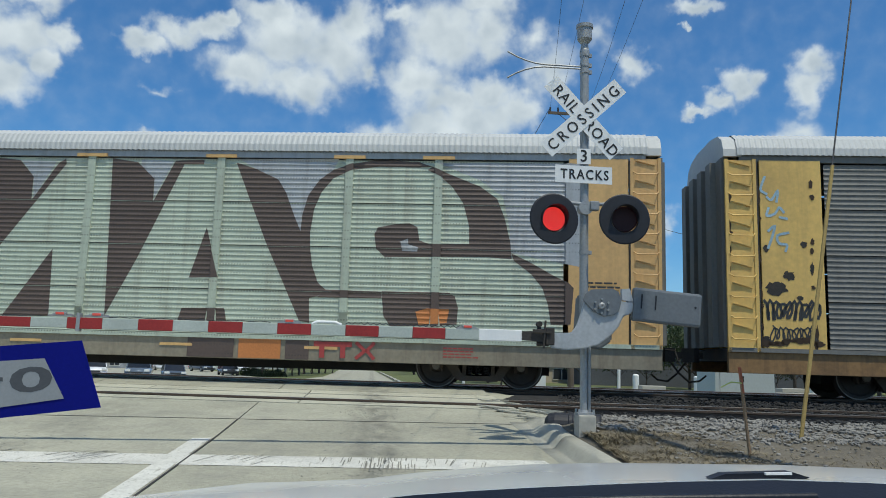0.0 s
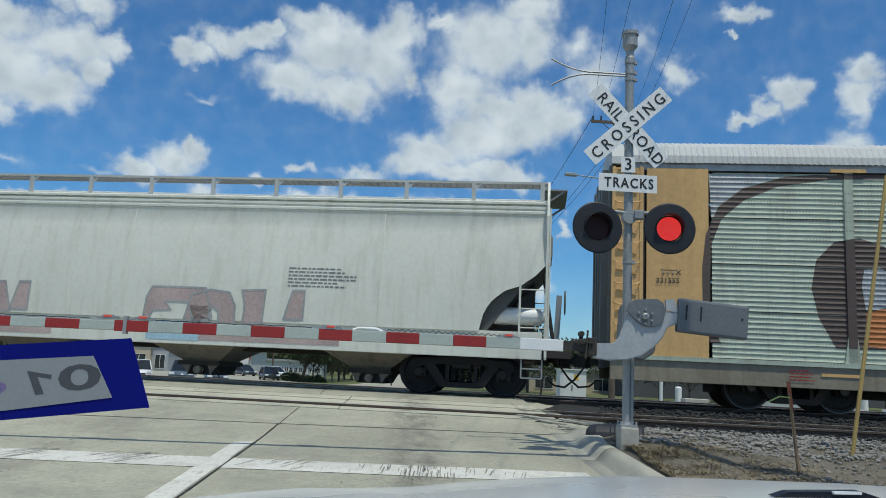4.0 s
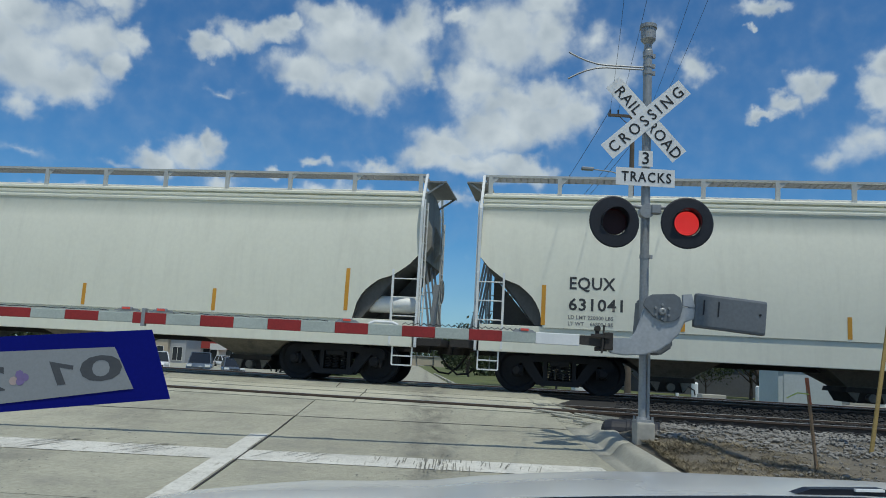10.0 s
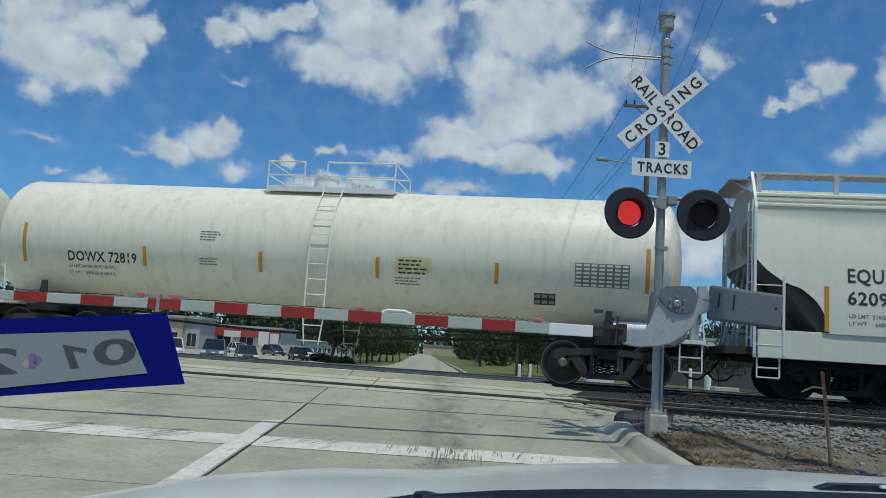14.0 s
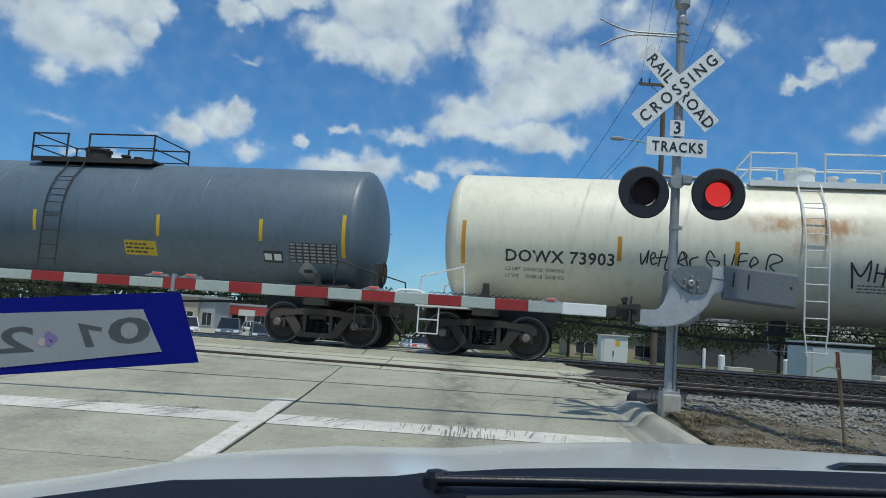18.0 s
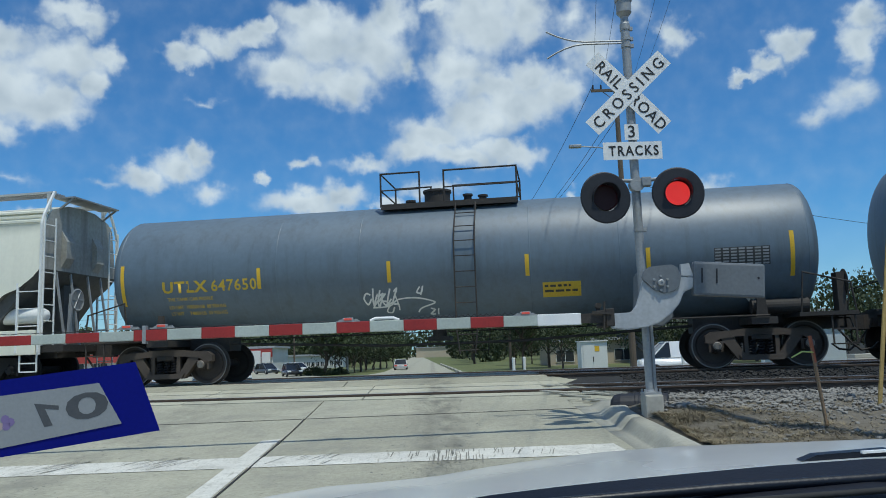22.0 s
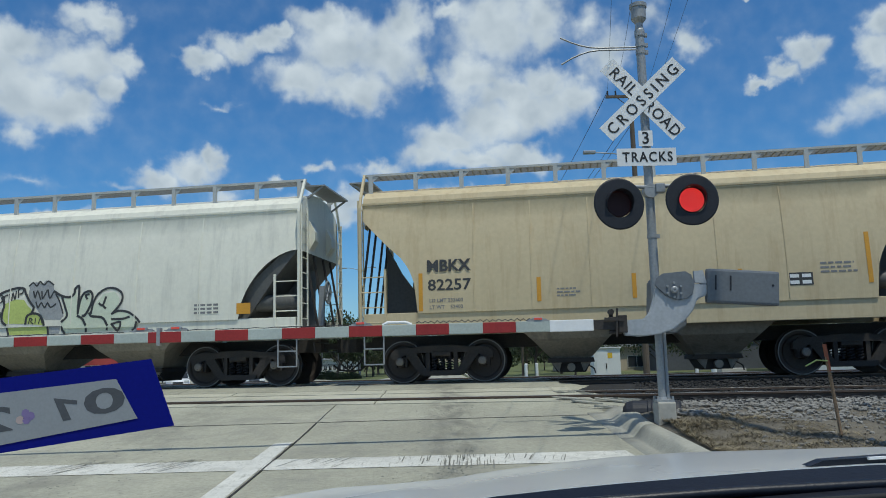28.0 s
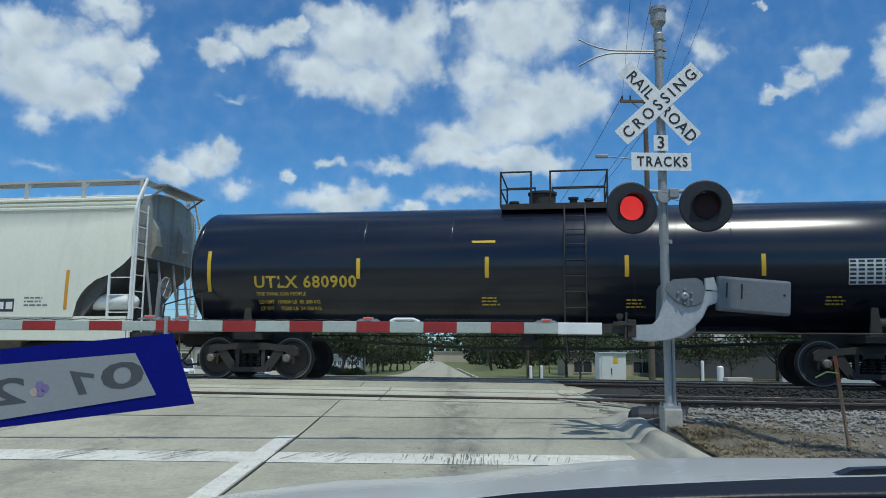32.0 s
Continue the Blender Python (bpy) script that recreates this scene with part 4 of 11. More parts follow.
def build_ballast_stones():
    """Loose crushed stone on the shoulder of the near track and spilled on the dirt."""
    rnd = np.random.RandomState(5)
    kinds = []
    for k in range(5):
        me = stone_mesh(k)
        kinds.append((np.array([v.co[:] for v in me.vertices]), [tuple(p.vertices) for p in me.polygons]))
        bpy.data.meshes.remove(me)
    for name, label, count, s0, s1, u0, u1, size in (
            ("ballast_stones", "loose grey crushed stone beside the track", 15000, 1.0, 17.0, 9.5, 13.0, (0.012, 0.040)),
            ("ballast_stones", "loose crushed stone between the rails, near black for shade", 11000, 0.2, 18.0, 12.9, 17.2, (0.02, 0.045)),
            ("gravel", "scattered gravel and clods on the dry dirt", 2600, 1.2, 12.0, 4.5, 10.0, (0.008, 0.030))):
        verts, faces = [], []
        for _ in range(count):
            s, u = rnd.uniform(s0, s1), rnd.uniform(u0, u1)
            p = at_track(s, u)
            if p.x < 2.55 + max(0, (p.y - 10.4)) * (0.22 if "between" in label else 0.45):
                continue
            if name == "gravel" and noise.noise((p.x * 0.9, p.y * 0.9, 7)) < -0.1:
                continue
            z = ground_z(p.x, p.y)
            for uc, zt in TRACKS[:2]:
                if abs(u - uc) < 2.5:
                    z = max(z, zt - 0.40 + 0.22 * min(1, (2.5 - abs(u - uc)) / 0.75))
            r = rnd.uniform(*size) * (1.35 if rnd.rand() < 0.08 else 1)
            vs, fs = kinds[rnd.randint(5)]
            a = rnd.uniform(0, 6.28)
            c, q = math.cos(a), math.sin(a)
            base = len(verts)
            for v in vs:
                verts.append((p.x + r * (v[0] * c - v[1] * q), p.y + r * (v[0] * q + v[1] * c), z + r * (v[2] + 0.35)))
            faces.extend(tuple(base + i for i in f) for f in fs)
        me = bpy.data.meshes.new(name)
        me.from_pydata(verts, [], faces)
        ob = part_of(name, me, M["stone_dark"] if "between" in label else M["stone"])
        tagged(ob, label, "gravel", kind="stuff")


build_ballast_stones()


def build_straw():
    """Dry grass tufts between the kerb and the stones."""
    rnd = random.Random(11)
    verts, faces = [], []
    for k in range(11000):
        x, y = (rnd.uniform(2.5, 5.6), rnd.uniform(5.0, 9.9)) if k < 5200 else (2.5 + 1.6 * rnd.random() ** 2.2, rnd.uniform(7.0, 9.8))
        if k < 5200 and noise.noise((x * 0.8, y * 0.8, 2)) < 0.0 and rnd.random() < 0.7:
            continue
        z = ground_z(x, y)
        for _ in range(4):
            a, l, w = rnd.uniform(0, 6.28), rnd.uniform(0.03, 0.085), rnd.uniform(0.002, 0.005)
            dx, dy = math.cos(a), math.sin(a)
            b = len(verts)
            verts += [(x - dy * w, y + dx * w, z), (x + dy * w, y - dx * w, z), (x + dx * l, y + dy * l, z + l * rnd.uniform(0.05, 0.6))]
            faces.append((b, b + 1, b + 2))
    me = bpy.data.meshes.new("dry_grass")
    me.from_pydata(verts, [], faces)
    tagged(part_of("dry_grass", me, M["straw"]), "sparse tufts of straw-coloured dry grass on dirt", "grass", kind="stuff")


build_straw()


# ---- crossing signal and gate ----
MX, MY, MZ = 2.515, 9.27, 0.70
FACE = pose(0, 0, 0, 90, 0, 0)          # text plane that faces the road


def lamp_head(root, x, z, turn, lit_first):
    """A flashing lamp: black disc, hood, dark lens, and a drum inside that turns its lit face to the road."""
    yaw = pose(x, MY - 0.26, z, 0, 0, turn)
    bm = bmn()
    lathe(bm, ((0.162, 0.012), (0.29, 0.012), (0.305, 0.0), (0.29, -0.012), (0.165, -0.016), (0.16, 0.008), (0.162, 0.012)), 40)
    bmesh.ops.delete(bm, geom=[f for f in bm.faces if len(f.verts) > 4], context="FACES")
    disc = part("background_disc", bm, M["black"], root, "matt black round background", smooth=False)
    disc.matrix_basis = yaw
    bm = bmn()
    n = 24                                                             # hood: open tube longer on top
    for i in range(n):
        a0, a1 = [math.pi * (-0.08 + 1.16 * k / n) for k in (i, i + 1)]
        vs = []
        for r in (0.158, 0.168):
            for a in (a0, a1):
                ln = 0.045 + 0.075 * max(0, math.sin(a)) ** 0.7
                vs.append((bm.verts.new((r * math.cos(a), -0.01, r * math.sin(a))), bm.verts.new((r * math.cos(a), -ln, r * math.sin(a)))))
        bm.faces.new((vs[0][0], vs[1][0], vs[1][1], vs[0][1])), bm.faces.new((vs[2][0], vs[2][1], vs[3][1], vs[3][0])), bm.faces.new((vs[0][1], vs[1][1], vs[3][1], vs[2][1]))
    bmesh.ops.remove_doubles(bm, verts=bm.verts, dist=0.0005)
    part("hood", bm, M["black"], disc)
    bm = bmn()
    lathe(bm, ((0.155, -0.012), (0.155, 0.16), (0.10, 0.19), (0.02, 0.19)), 28)
    bmesh.ops.delete(bm, geom=[f for f in bm.faces if len(f.verts) > 4 and f.calc_center_median().y < 0], context="FACES")
    part("housing", bm, M["black"], disc, smooth=True)
    bm = bmn()                                                         # the turning board: lit on one side, dark on the other
    cyl(bm, (0, -0.004, 0), (0, -0.001, 0), 0.142, n=32)
    core = part("led_board", bm, M["led"], disc, "red light unit with rings of diodes")
    core.matrix_basis = pose(0, 0.02, 0)
    bm = bmn()
    cyl(bm, (0, 0.001, 0), (0, 0.004, 0), 0.145, n=32)
    part("dark_back", bm, M["led_off"], core)
    bm = bmn()
    for ring, count in ((0.018, 6), (0.042, 12), (0.066, 18), (0.090, 24), (0.114, 30), (0.133, 36)):
        for k in range(count):
            a = 2 * math.pi * k / count
            cyl(bm, (ring * math.cos(a), -0.0055, ring * math.sin(a)), (ring * math.cos(a), -0.003, ring * math.sin(a)), 0.0052, n=6)
    part("diode_ring", bm, M["led_dot"], core)
    return core


def build_signal():
    root = thing("crossing_signal", pose(0, 0, 0), "silver railroad crossing mast with crossbuck, two red flashers on concrete", "railroad signal")
    bm = bmn()
    box(bm, MX - 0.085, MX + 0.125, MY - 0.12, MY + 0.12, 0.30, 0.645, bevel=0.02)
    part("foundation", bm, M["block"], root, "square concrete footing", smooth=False)
    bm = bmn()
    box(bm, MX - 0.085, MX + 0.115, MY - 0.09, MY + 0.09, 0.646, 0.672)
    cyl(bm, (MX, MY, 0.66), (MX, MY, 0.70), 0.062, 0.050, 24)
    for a in (-0.070, 0.102):
        for b in (-0.07, 0.07):
            cyl(bm, (MX + a, MY + b, 0.66), (MX + a, MY + b, 0.71), 0.014, n=8)
    part("base_casting", bm, M["galv"], root)
    bm = bmn()
    cyl(bm, (MX, MY, 0.66), (MX, MY, 1.50), 0.043, n=24)
    cyl(bm, (MX, MY, 1.50), (MX, MY, 5.16), 0.053, n=28)
    part("mast", bm, M["galv"], root, "tall galvanised pipe", smooth=False)
    bm = bmn()
    cyl(bm, (MX + 0.070, MY + 0.02, 0.66), (MX + 0.070, MY + 0.02, 1.60), 0.024, n=16)
    part("conduit", bm, M["galv"], root)
    bm = bmn()
    lathe(bm, ((0.062, 5.06), (0.062, 5.13), (0.05, 5.15), (0.045, 5.22), (0.085, 5.27), (0.092, 5.28), (0.092, 5.42), (0.105, 5.425), (0.105, 5.47), (0.02, 5.49)), 24, "z", Matrix.Translation((MX, MY, 0)))
    part("bell", bm, M["galv"], root, "electronic bell on the mast top")
    for z in (5.05, 4.92, 4.83, 3.45, 3.08, 2.55):
        bm = bmn()
        cyl(bm, (MX, MY, z), (MX, MY, z + 0.045), 0.060, n=24)
        box(bm, MX + 0.055, MX + 0.09, MY - 0.02, MY + 0.02, z, z + 0.045)
        part("band_clamp", bm, M["galv"], root)
    for k, (dx, dz) in enumerate(((-0.98, 0.14), (-0.98, -0.17))):       # the two curved wands of the side bracket
        bm = bmn()
        pts = [Vector((MX - 0.06 - 0.46 * t, MY - 0.02, 4.90 + 0.015 * (1 if dz > 0 else -1))) for t in (0, 1)]
        pts += [Vector((MX - 0.52 - 0.46 * t, MY - 0.02, 4.90 + (0.015 if dz > 0 else -0.015) + dz * t ** 1.8)) for t in (0.25, 0.5, 0.75, 1)]
        pipe(bm, pts, 0.022, 8)
        part("side_wand", bm, M["galv"], root)
    # crossbuck
    for name, ang, words in (("crossbuck_blade", 43, (("CROSSING", 0.0),)), ("crossbuck_blade", -47, (("RAIL", -0.315), ("ROAD", 0.335)))):
        y = MY - 0.085 - (0.006 if ang > 0 else 0.0)
        m = pose(MX - 0.035, y, 4.235, 90, 0, 0) @ pose(0, 0, 0, 0, 0, ang)
        bm = bmn()
        hw = 0.635 if ang > 0 else 0.605
        box(bm, -hw, hw, -0.112, 0.112, -0.002, 0.002)
        blade = part(name, bm, M["sign"], root, "white blade with black capitals")
        blade.matrix_basis = m
        for w, cx in words:
            lettering("letters", w, 0.135, M["ink"], blade, pose(cx, -0.068, 0.0045), 0.012, 0.92, "CENTER", depth=0.001, spread=1.5 if w == "CROSSING" else 1.12)
            # wide spacing of the long word is set by its size
    bm = bmn()
    box(bm, -0.085, 0.085, -0.05, 0.14, -0.002, 0.002, bevel=0.0)
    plate = part("count_plate", bm, M["sign"], root, "small white plate with a black number of tracks")
    plate.matrix_basis = pose(MX - 0.03, MY - 0.092, 3.70, 90, 0, 0)
    lettering("numeral", "3", 0.145, M["ink"], plate, pose(0, -0.02, 0.0045), 0.015, 1.0, "CENTER", depth=0.001)
    bm = bmn()
    box(bm, -0.355, 0.355, -0.115, 0.10, -0.002, 0.002)
    plate = part("tracks_plate", bm, M["sign"], root, "white plate lettered tracks in black")
    plate.matrix_basis = pose(MX - 0.03, MY - 0.088, 3.525, 90, 0, 1.0)
    lettering("letters", "TRACKS", 0.118, M["ink"], plate, pose(0.012, -0.064, 0.0045), 0.028, 0.84, "CENTER", depth=0.001, spread=1.22)
    # lamp bracket and lamps
    bm = bmn()
    pipe(bm, [Vector((MX - 0.40, MY - 0.10, 3.12)), Vector((MX - 0.30, MY - 0.06, 3.17)), Vector((MX, MY - 0.07, 3.15)), Vector((MX + 0.30, MY - 0.06, 3.17)), Vector((MX + 0.42, MY - 0.10, 3.12))], 0.045, 10)
    cyl(bm, (MX, MY - 0.09, 3.11), (MX, MY + 0.02, 3.11), 0.085, n=20)
    box(bm, MX + 0.05, MX + 0.16, MY - 0.12, MY - 0.02, 3.08, 3.19, bevel=0.01)
    part("lamp_bracket", bm, M["galv"], root)
    a = lamp_head(root, 2.085, 2.925, 8.0, True)
    b = lamp_head(root, 2.935, 2.955, -4.0, False)
    for x in (2.085, 2.935):
        bm = bmn()
        bar(bm, (x, MY - 0.16, 3.10), (x, MY - 0.08, 3.13), 0.05, n=8)
        part("lamp_knuckle", bm, M["black"], root)
    return a, b


LED_A, LED_B = build_signal()


def build_gate():
    root = thing("crossing_gate", pose(0, 0, 0), "lowered crossing gate with red and grey striped arm and grey mechanism", "crossing gate")
    y0 = MY - 0.16
    bm = bmn()                                                         # mechanism case on the mast
    prism(bm, ((2.47, 1.62), (2.50, 2.06), (2.58, 2.11), (2.78, 2.10), (2.88, 1.98), (2.88, 1.52), (2.74, 1.42), (2.56, 1.44)), MY + 0.06, MY + 0.34)
    bmesh.ops.bevel(bm, geom=bm.edges[:], offset=0.018, segments=2, affect="EDGES")
    part("mechanism_case", bm, M["gate_dark"], root, "dark grey motor case behind the arm")
    bm = bmn()                                                         # broad swan-neck support arm in front
    prism(bm, ((2.06, 1.58), (2.30, 1.59), (2.36, 1.66), (2.41, 1.80), (2.45, 1.94), (2.56, 2.04), (2.76, 2.06), (2.88, 1.98), (3.05, 1.965), (3.05, 1.85), (2.92, 1.80), (2.86, 1.67), (2.76, 1.56), (2.62, 1.46), (2.46, 1.41), (2.24, 1.39), (2.06, 1.41)), y0 - 0.10, y0 - 0.04)
    bmesh.ops.bevel(bm, geom=bm.edges[:], offset=0.012, segments=2, affect="EDGES")
    part("support_arm", bm, M["gate_pale"], root, "broad curved pale grey gate support arm")
    bm = bmn()
    prism(bm, ((2.43, 1.97), (2.46, 2.05), (2.53, 2.10), (2.79, 2.12), (2.86, 2.08), (2.89, 1.97), (2.86, 1.86), (2.80, 1.81), (2.68, 1.79), (2.56, 1.84)), y0 - 0.125, y0 - 0.102)
    bmesh.ops.bevel(bm, geom=bm.edges[:], offset=0.006, segments=2, affect="EDGES")
    hub = part("hub_plate", bm, M["gate_dark"], root, "darker grey bolted pivot plate")
    for k in range(6):
        a = k * math.pi / 3 + 0.5
        bm = bmn()
        cyl(bm, (2.65 + 0.088 * math.cos(a), y0 - 0.125, 1.91 + 0.080 * math.sin(a)), (2.65 + 0.088 * math.cos(a), y0 - 0.142, 1.91 + 0.080 * math.sin(a)), 0.015, n=6)
        part("bolt", bm, M["galv"], hub)
    bm = bmn()
    lathe(bm, ((0.040, -0.125), (0.040, -0.150), (0.028, -0.158), (0.012, -0.158), (0.010, -0.148)), 16, "y", Matrix.Translation((2.65, y0, 1.91)))
    part("pivot_pin", bm, M["galv"], hub, smooth=False)
    bm = bmn()
    prism(bm, ((2.90, 1.99), (2.90, 2.12), (3.00, 2.13), (3.04, 1.98)), y0 - 0.095, y0 - 0.045)
    part("weight_bracket", bm, M["gate_pale"], root)
    bm = bmn()
    box(bm, 2.97, 3.10, y0 - 0.09, y0 - 0.03, 1.84, 2.02, bevel=0.01)
    part("counterweight_neck", bm, M["gate"], root)
    bm = bmn()
    tilt = Matrix.Translation((3.09, 0, 1.94)) @ pose(0, 0, 0, 0, 4.2, 0) @ Matrix.Translation((-3.09, 0, -1.94))
    box(bm, 3.03, 3.86, y0 - 0.12, y0 - 0.02, 1.75, 2.145, m=tilt, bevel=0.03)
    cw = part("counterweight", bm, M["gate_dark"], root, "flat grey counterweight slabs")
    for x0, z0 in ((3.12, 1.90), (3.29, 1.90)):
        bm = bmn()
        box(bm, x0, x0 + 0.016, y0 - 0.126, y0 - 0.119, z0, z0 + 0.17, m=tilt)
        part("slot", bm, M["black"], cw)
    bm = bmn()
    cyl(bm, tilt @ Vector((3.78, y0 - 0.125, 1.98)), tilt @ Vector((3.78, y0 - 0.115, 1.98)), 0.014, n=10)
    part("bolt_hole", bm, M["black"], cw)
    bm = bmn()
    box(bm, 2.0, 2.1, y0 - 0.12, y0 - 0.02, 1.44, 1.64, bevel=0.01)
    for z in (1.45, 1.52, 1.6):
        cyl(bm, (1.9, y0 - 0.07, z), (2.04, y0 - 0.07, z), 0.025, n=8)
    cyl(bm, (1.93, y0 - 0.05, 1.60), (1.93, y0 - 0.05, 1.70), 0.025, n=12)
    cyl(bm, (1.93, y0 - 0.09, 1.68), (1.93, y0 - 0.01, 1.68), 0.032, n=14)
    bar(bm, (1.84, y0 - 0.13, 1.60), (2.06, y0 - 0.13, 1.585), 0.022, 0.03), bar(bm, (1.97, y0 - 0.125, 1.40), (1.99, y0 - 0.125, 1.72), 0.02, 0.02)
    part("arm_adapter", bm, M["underframe"], root, "dark bolted arm adapter with break bolts")
    bm = bmn()
    prism(bm, ((1.72, 1.49), (2.02, 1.47), (2.02, 1.60), (1.72, 1.59)), y0 - 0.105, y0 - 0.035)
    part("arm_root", bm, M["underframe"], root)
    # arm: white butt, then red and grey bands; the outer length is a second tube
    def band(x0, x1, material, name="arm_band", h=0.062):
        bm = bmn()
        box(bm, x0, x1, y0 - 0.10, y0 - 0.04, 1.535 - h, 1.535 + h, bevel=0.008)
        # a slight sag to the tip
        for v in bm.verts:
            v.co.z += -0.0006 * (1.7 - v.co.x) ** 2
        return part(name, bm, material, root)
    band(1.22, 1.72, M["sign"], "arm_butt", 0.066)
    x, red = 1.22, False
    while x > -9.0:
        w = 0.385 if not red else 0.375
        band(x - w, x, M["red"] if red else M["silver"], "red_band" if red else "grey_band", 0.062 if x > -3.1 else 0.054)
        x, red = x - w, not red
    bm = bmn()
    box(bm, -3.24, -3.20, y0 - 0.11, y0 - 0.03, 1.43, 1.63)
    part("arm_joint", bm, M["galv"], root)
    # lamps and reflectors on top of the arm
    for x0 in (-3.42, -3.03, -0.93, 1.09):
        bm = bmn()
        box(bm, x0 - 0.13, x0 + 0.13, y0 - 0.10, y0 - 0.04, 1.592, 1.605)
        box(bm, x0 - 0.06, x0 + 0.06, y0 - 0.10, y0 - 0.04, 1.60, 1.64, bevel=0.012)
        lamp = part("gate_lamp", bm, M["galv"], root, "small grey lamp with a red lens")
        bm = bmn()
        box(bm, x0 - 0.045, x0 + 0.045, y0 - 0.108, y0 - 0.101, 1.608, 1.634, bevel=0.003)
        part("lens", bm, M["amber_lamp"], lamp)
        bm = bmn()
        prism(bm, ((x0 - 0.14, 1.592), (x0 + 0.14, 1.592), (x0 + 0.10, 1.625), (x0 - 0.10, 1.625)), y0 - 0.03, y0 - 0.02)
        part("lamp_bracket", bm, M["galv"], lamp)
    bm = bmn()
    pipe(bm, [Vector((-0.68, y0 - 0.07, 1.595)), Vector((-0.62, y0 - 0.07, 1.622)), Vector((-0.42, y0 - 0.07, 1.622)), Vector((-0.35, y0 - 0.07, 1.595))], 0.034, 8)
    part("cable_cover", bm, M["sign"], root)
    rnd = random.Random(4)
    for a, b, wave in ((-0.30, 1.0, 0.016), (-2.9, -1.1, 0.006), (-5.6, -3.6, 0.005), (-8.6, -5.9, 0.006)):
        bm, x, pts = bmn(), a, []
        while x < b:
            pts.append(Vector((x, y0 - 0.085, 1.603 + wave + wave * (1 if len(pts) % 2 else -1) * rnd.uniform(0.5, 1) - 0.0006 * (1.7 - x) ** 2)))
            x += 0.035 if wave > 0.01 else 0.11
        pipe(bm, pts, 0.009, 5)
        part("lamp_wire", bm, M["black"], root, "thin black wire lying along the arm")


build_gate()


# ---- the camera's own car: bonnet, cowl, wiper and the windscreen sticker ----
def build_own_car():
    root = thing("own_car", pose(0, 0, 0), "white car bonnet with black cowl and wiper behind the windscreen", "car")
    def spot_(azd, eld, d):
        a, e = radians(azd), math.tan(radians(eld))
        return Vector((d * math.tan(a), d, 1.2 + d * e))
    far = ((-34, -14.2), (-28.7, -12.93), (-22.2, -11.5), (-15.1, -9.65), (-11, -9.05), (-7.5, -8.62), (-4, -8.5), (0.2, -8.25), (4, -7.75), (8.4, -7.32), (12, -7.05), (17, -6.85), (23, -6.87), (28.4, -6.9), (34, -7.1), (40, -7.6))
    near = ((-34, -15.0), (-28.7, -13.9), (-25.5, -13.15), (-18.7, -11.67), (-11, -11.0), (-3.8, -10.36), (-1.0, -9.85), (0.2, -9.80), (4, -9.35), (8.5, -8.99), (12, -8.75), (17, -8.45), (22.4, -8.14), (28.4, -7.9), (34, -8.0), (40, -8.4))
    bm = bmn()
    rows = []
    for k in range(9):
        t = k / 8
        row = []
        for i, (f, n) in enumerate(zip(far, near)):
            d0, d1 = 1.02, max(1.45, 1.95 - 0.0022 * (f[0] - 8) ** 2 * 0.4)
            p, q = spot_(n[0], n[1], d0), spot_(f[0], f[1], d1)
            v = p.lerp(q, t)
            v.z += 0.010 * math.sin(math.pi * t)
            row.append(bm.verts.new(v))
        rows.append(row)
    for k in range(4):                                                 # nose falls away
        row = [bm.verts.new(rows[8][i].co + Vector((0, 0.07 * (k + 1), -0.02 * (k + 1) ** 2))) for i in range(len(far))]
        rows.append(row)
    for a, b in zip(rows, rows[1:]):
        for i in range(len(far) - 1):
            bm.faces.new((a[i], a[i + 1], b[i + 1], b[i]))
    low = [[bm.verts.new(v.co - Vector((0, 0, 0.015))) for v in row] for row in rows]
    for a, b in zip(low, low[1:]):
        for i in range(len(far) - 1):
            bm.faces.new((a[i], b[i], b[i + 1], a[i + 1]))
    for i in range(len(far) - 1):
        bm.faces.new((rows[0][i], low[0][i], low[0][i + 1], rows[0][i + 1])), bm.faces.new((rows[-1][i], rows[-1][i + 1], low[-1][i + 1], low[-1][i]))
    for a, b, c, d in zip(rows, rows[1:], low, low[1:]):
        bm.faces.new((a[0], b[0], d[0], c[0])), bm.faces.new((a[-1], c[-1], d[-1], b[-1]))
    bmesh.ops.recalc_face_normals(bm, faces=bm.faces)
    bm.normal_update()
    for e in bm.edges:
        if len(e.link_faces) == 2 and e.calc_face_angle() > 0.6:
            e.smooth = False
    part("bonnet", bm, M["hood"], root, "glossy white bonnet", smooth=True)
    bm = bmn()
    rows = []
    for k in range(5):
        t = k / 4
        rows.append([bm.verts.new(spot_(n[0], n[1] - 0.05, 1.012).lerp(spot_(n[0], n[1] - 9, 0.78), t) + Vector((0, 0, 0.004 * math.sin(i * 2.1) * (t > 0)))) for i, n in enumerate(near)])
    for a, b in zip(rows, rows[1:]):
        for i in range(len(near) - 1):
            bm.faces.new((a[i], b[i], b[i + 1], a[i + 1]))
    part("cowl", bm, M["cowl"], root, "black plastic cowl", smooth=True)
    bm = bmn()
    p = spot_(-1.0, -10.05, 0.99)
    lathe(bm, ((0.017, -0.03), (0.017, -0.004), (0.013, 0.003), (0.004, 0.005)), 18, "z", Matrix.Translation(p))
    part("wiper_pivot", bm, M["cowl"], root, "round wiper pivot cap", smooth=False)
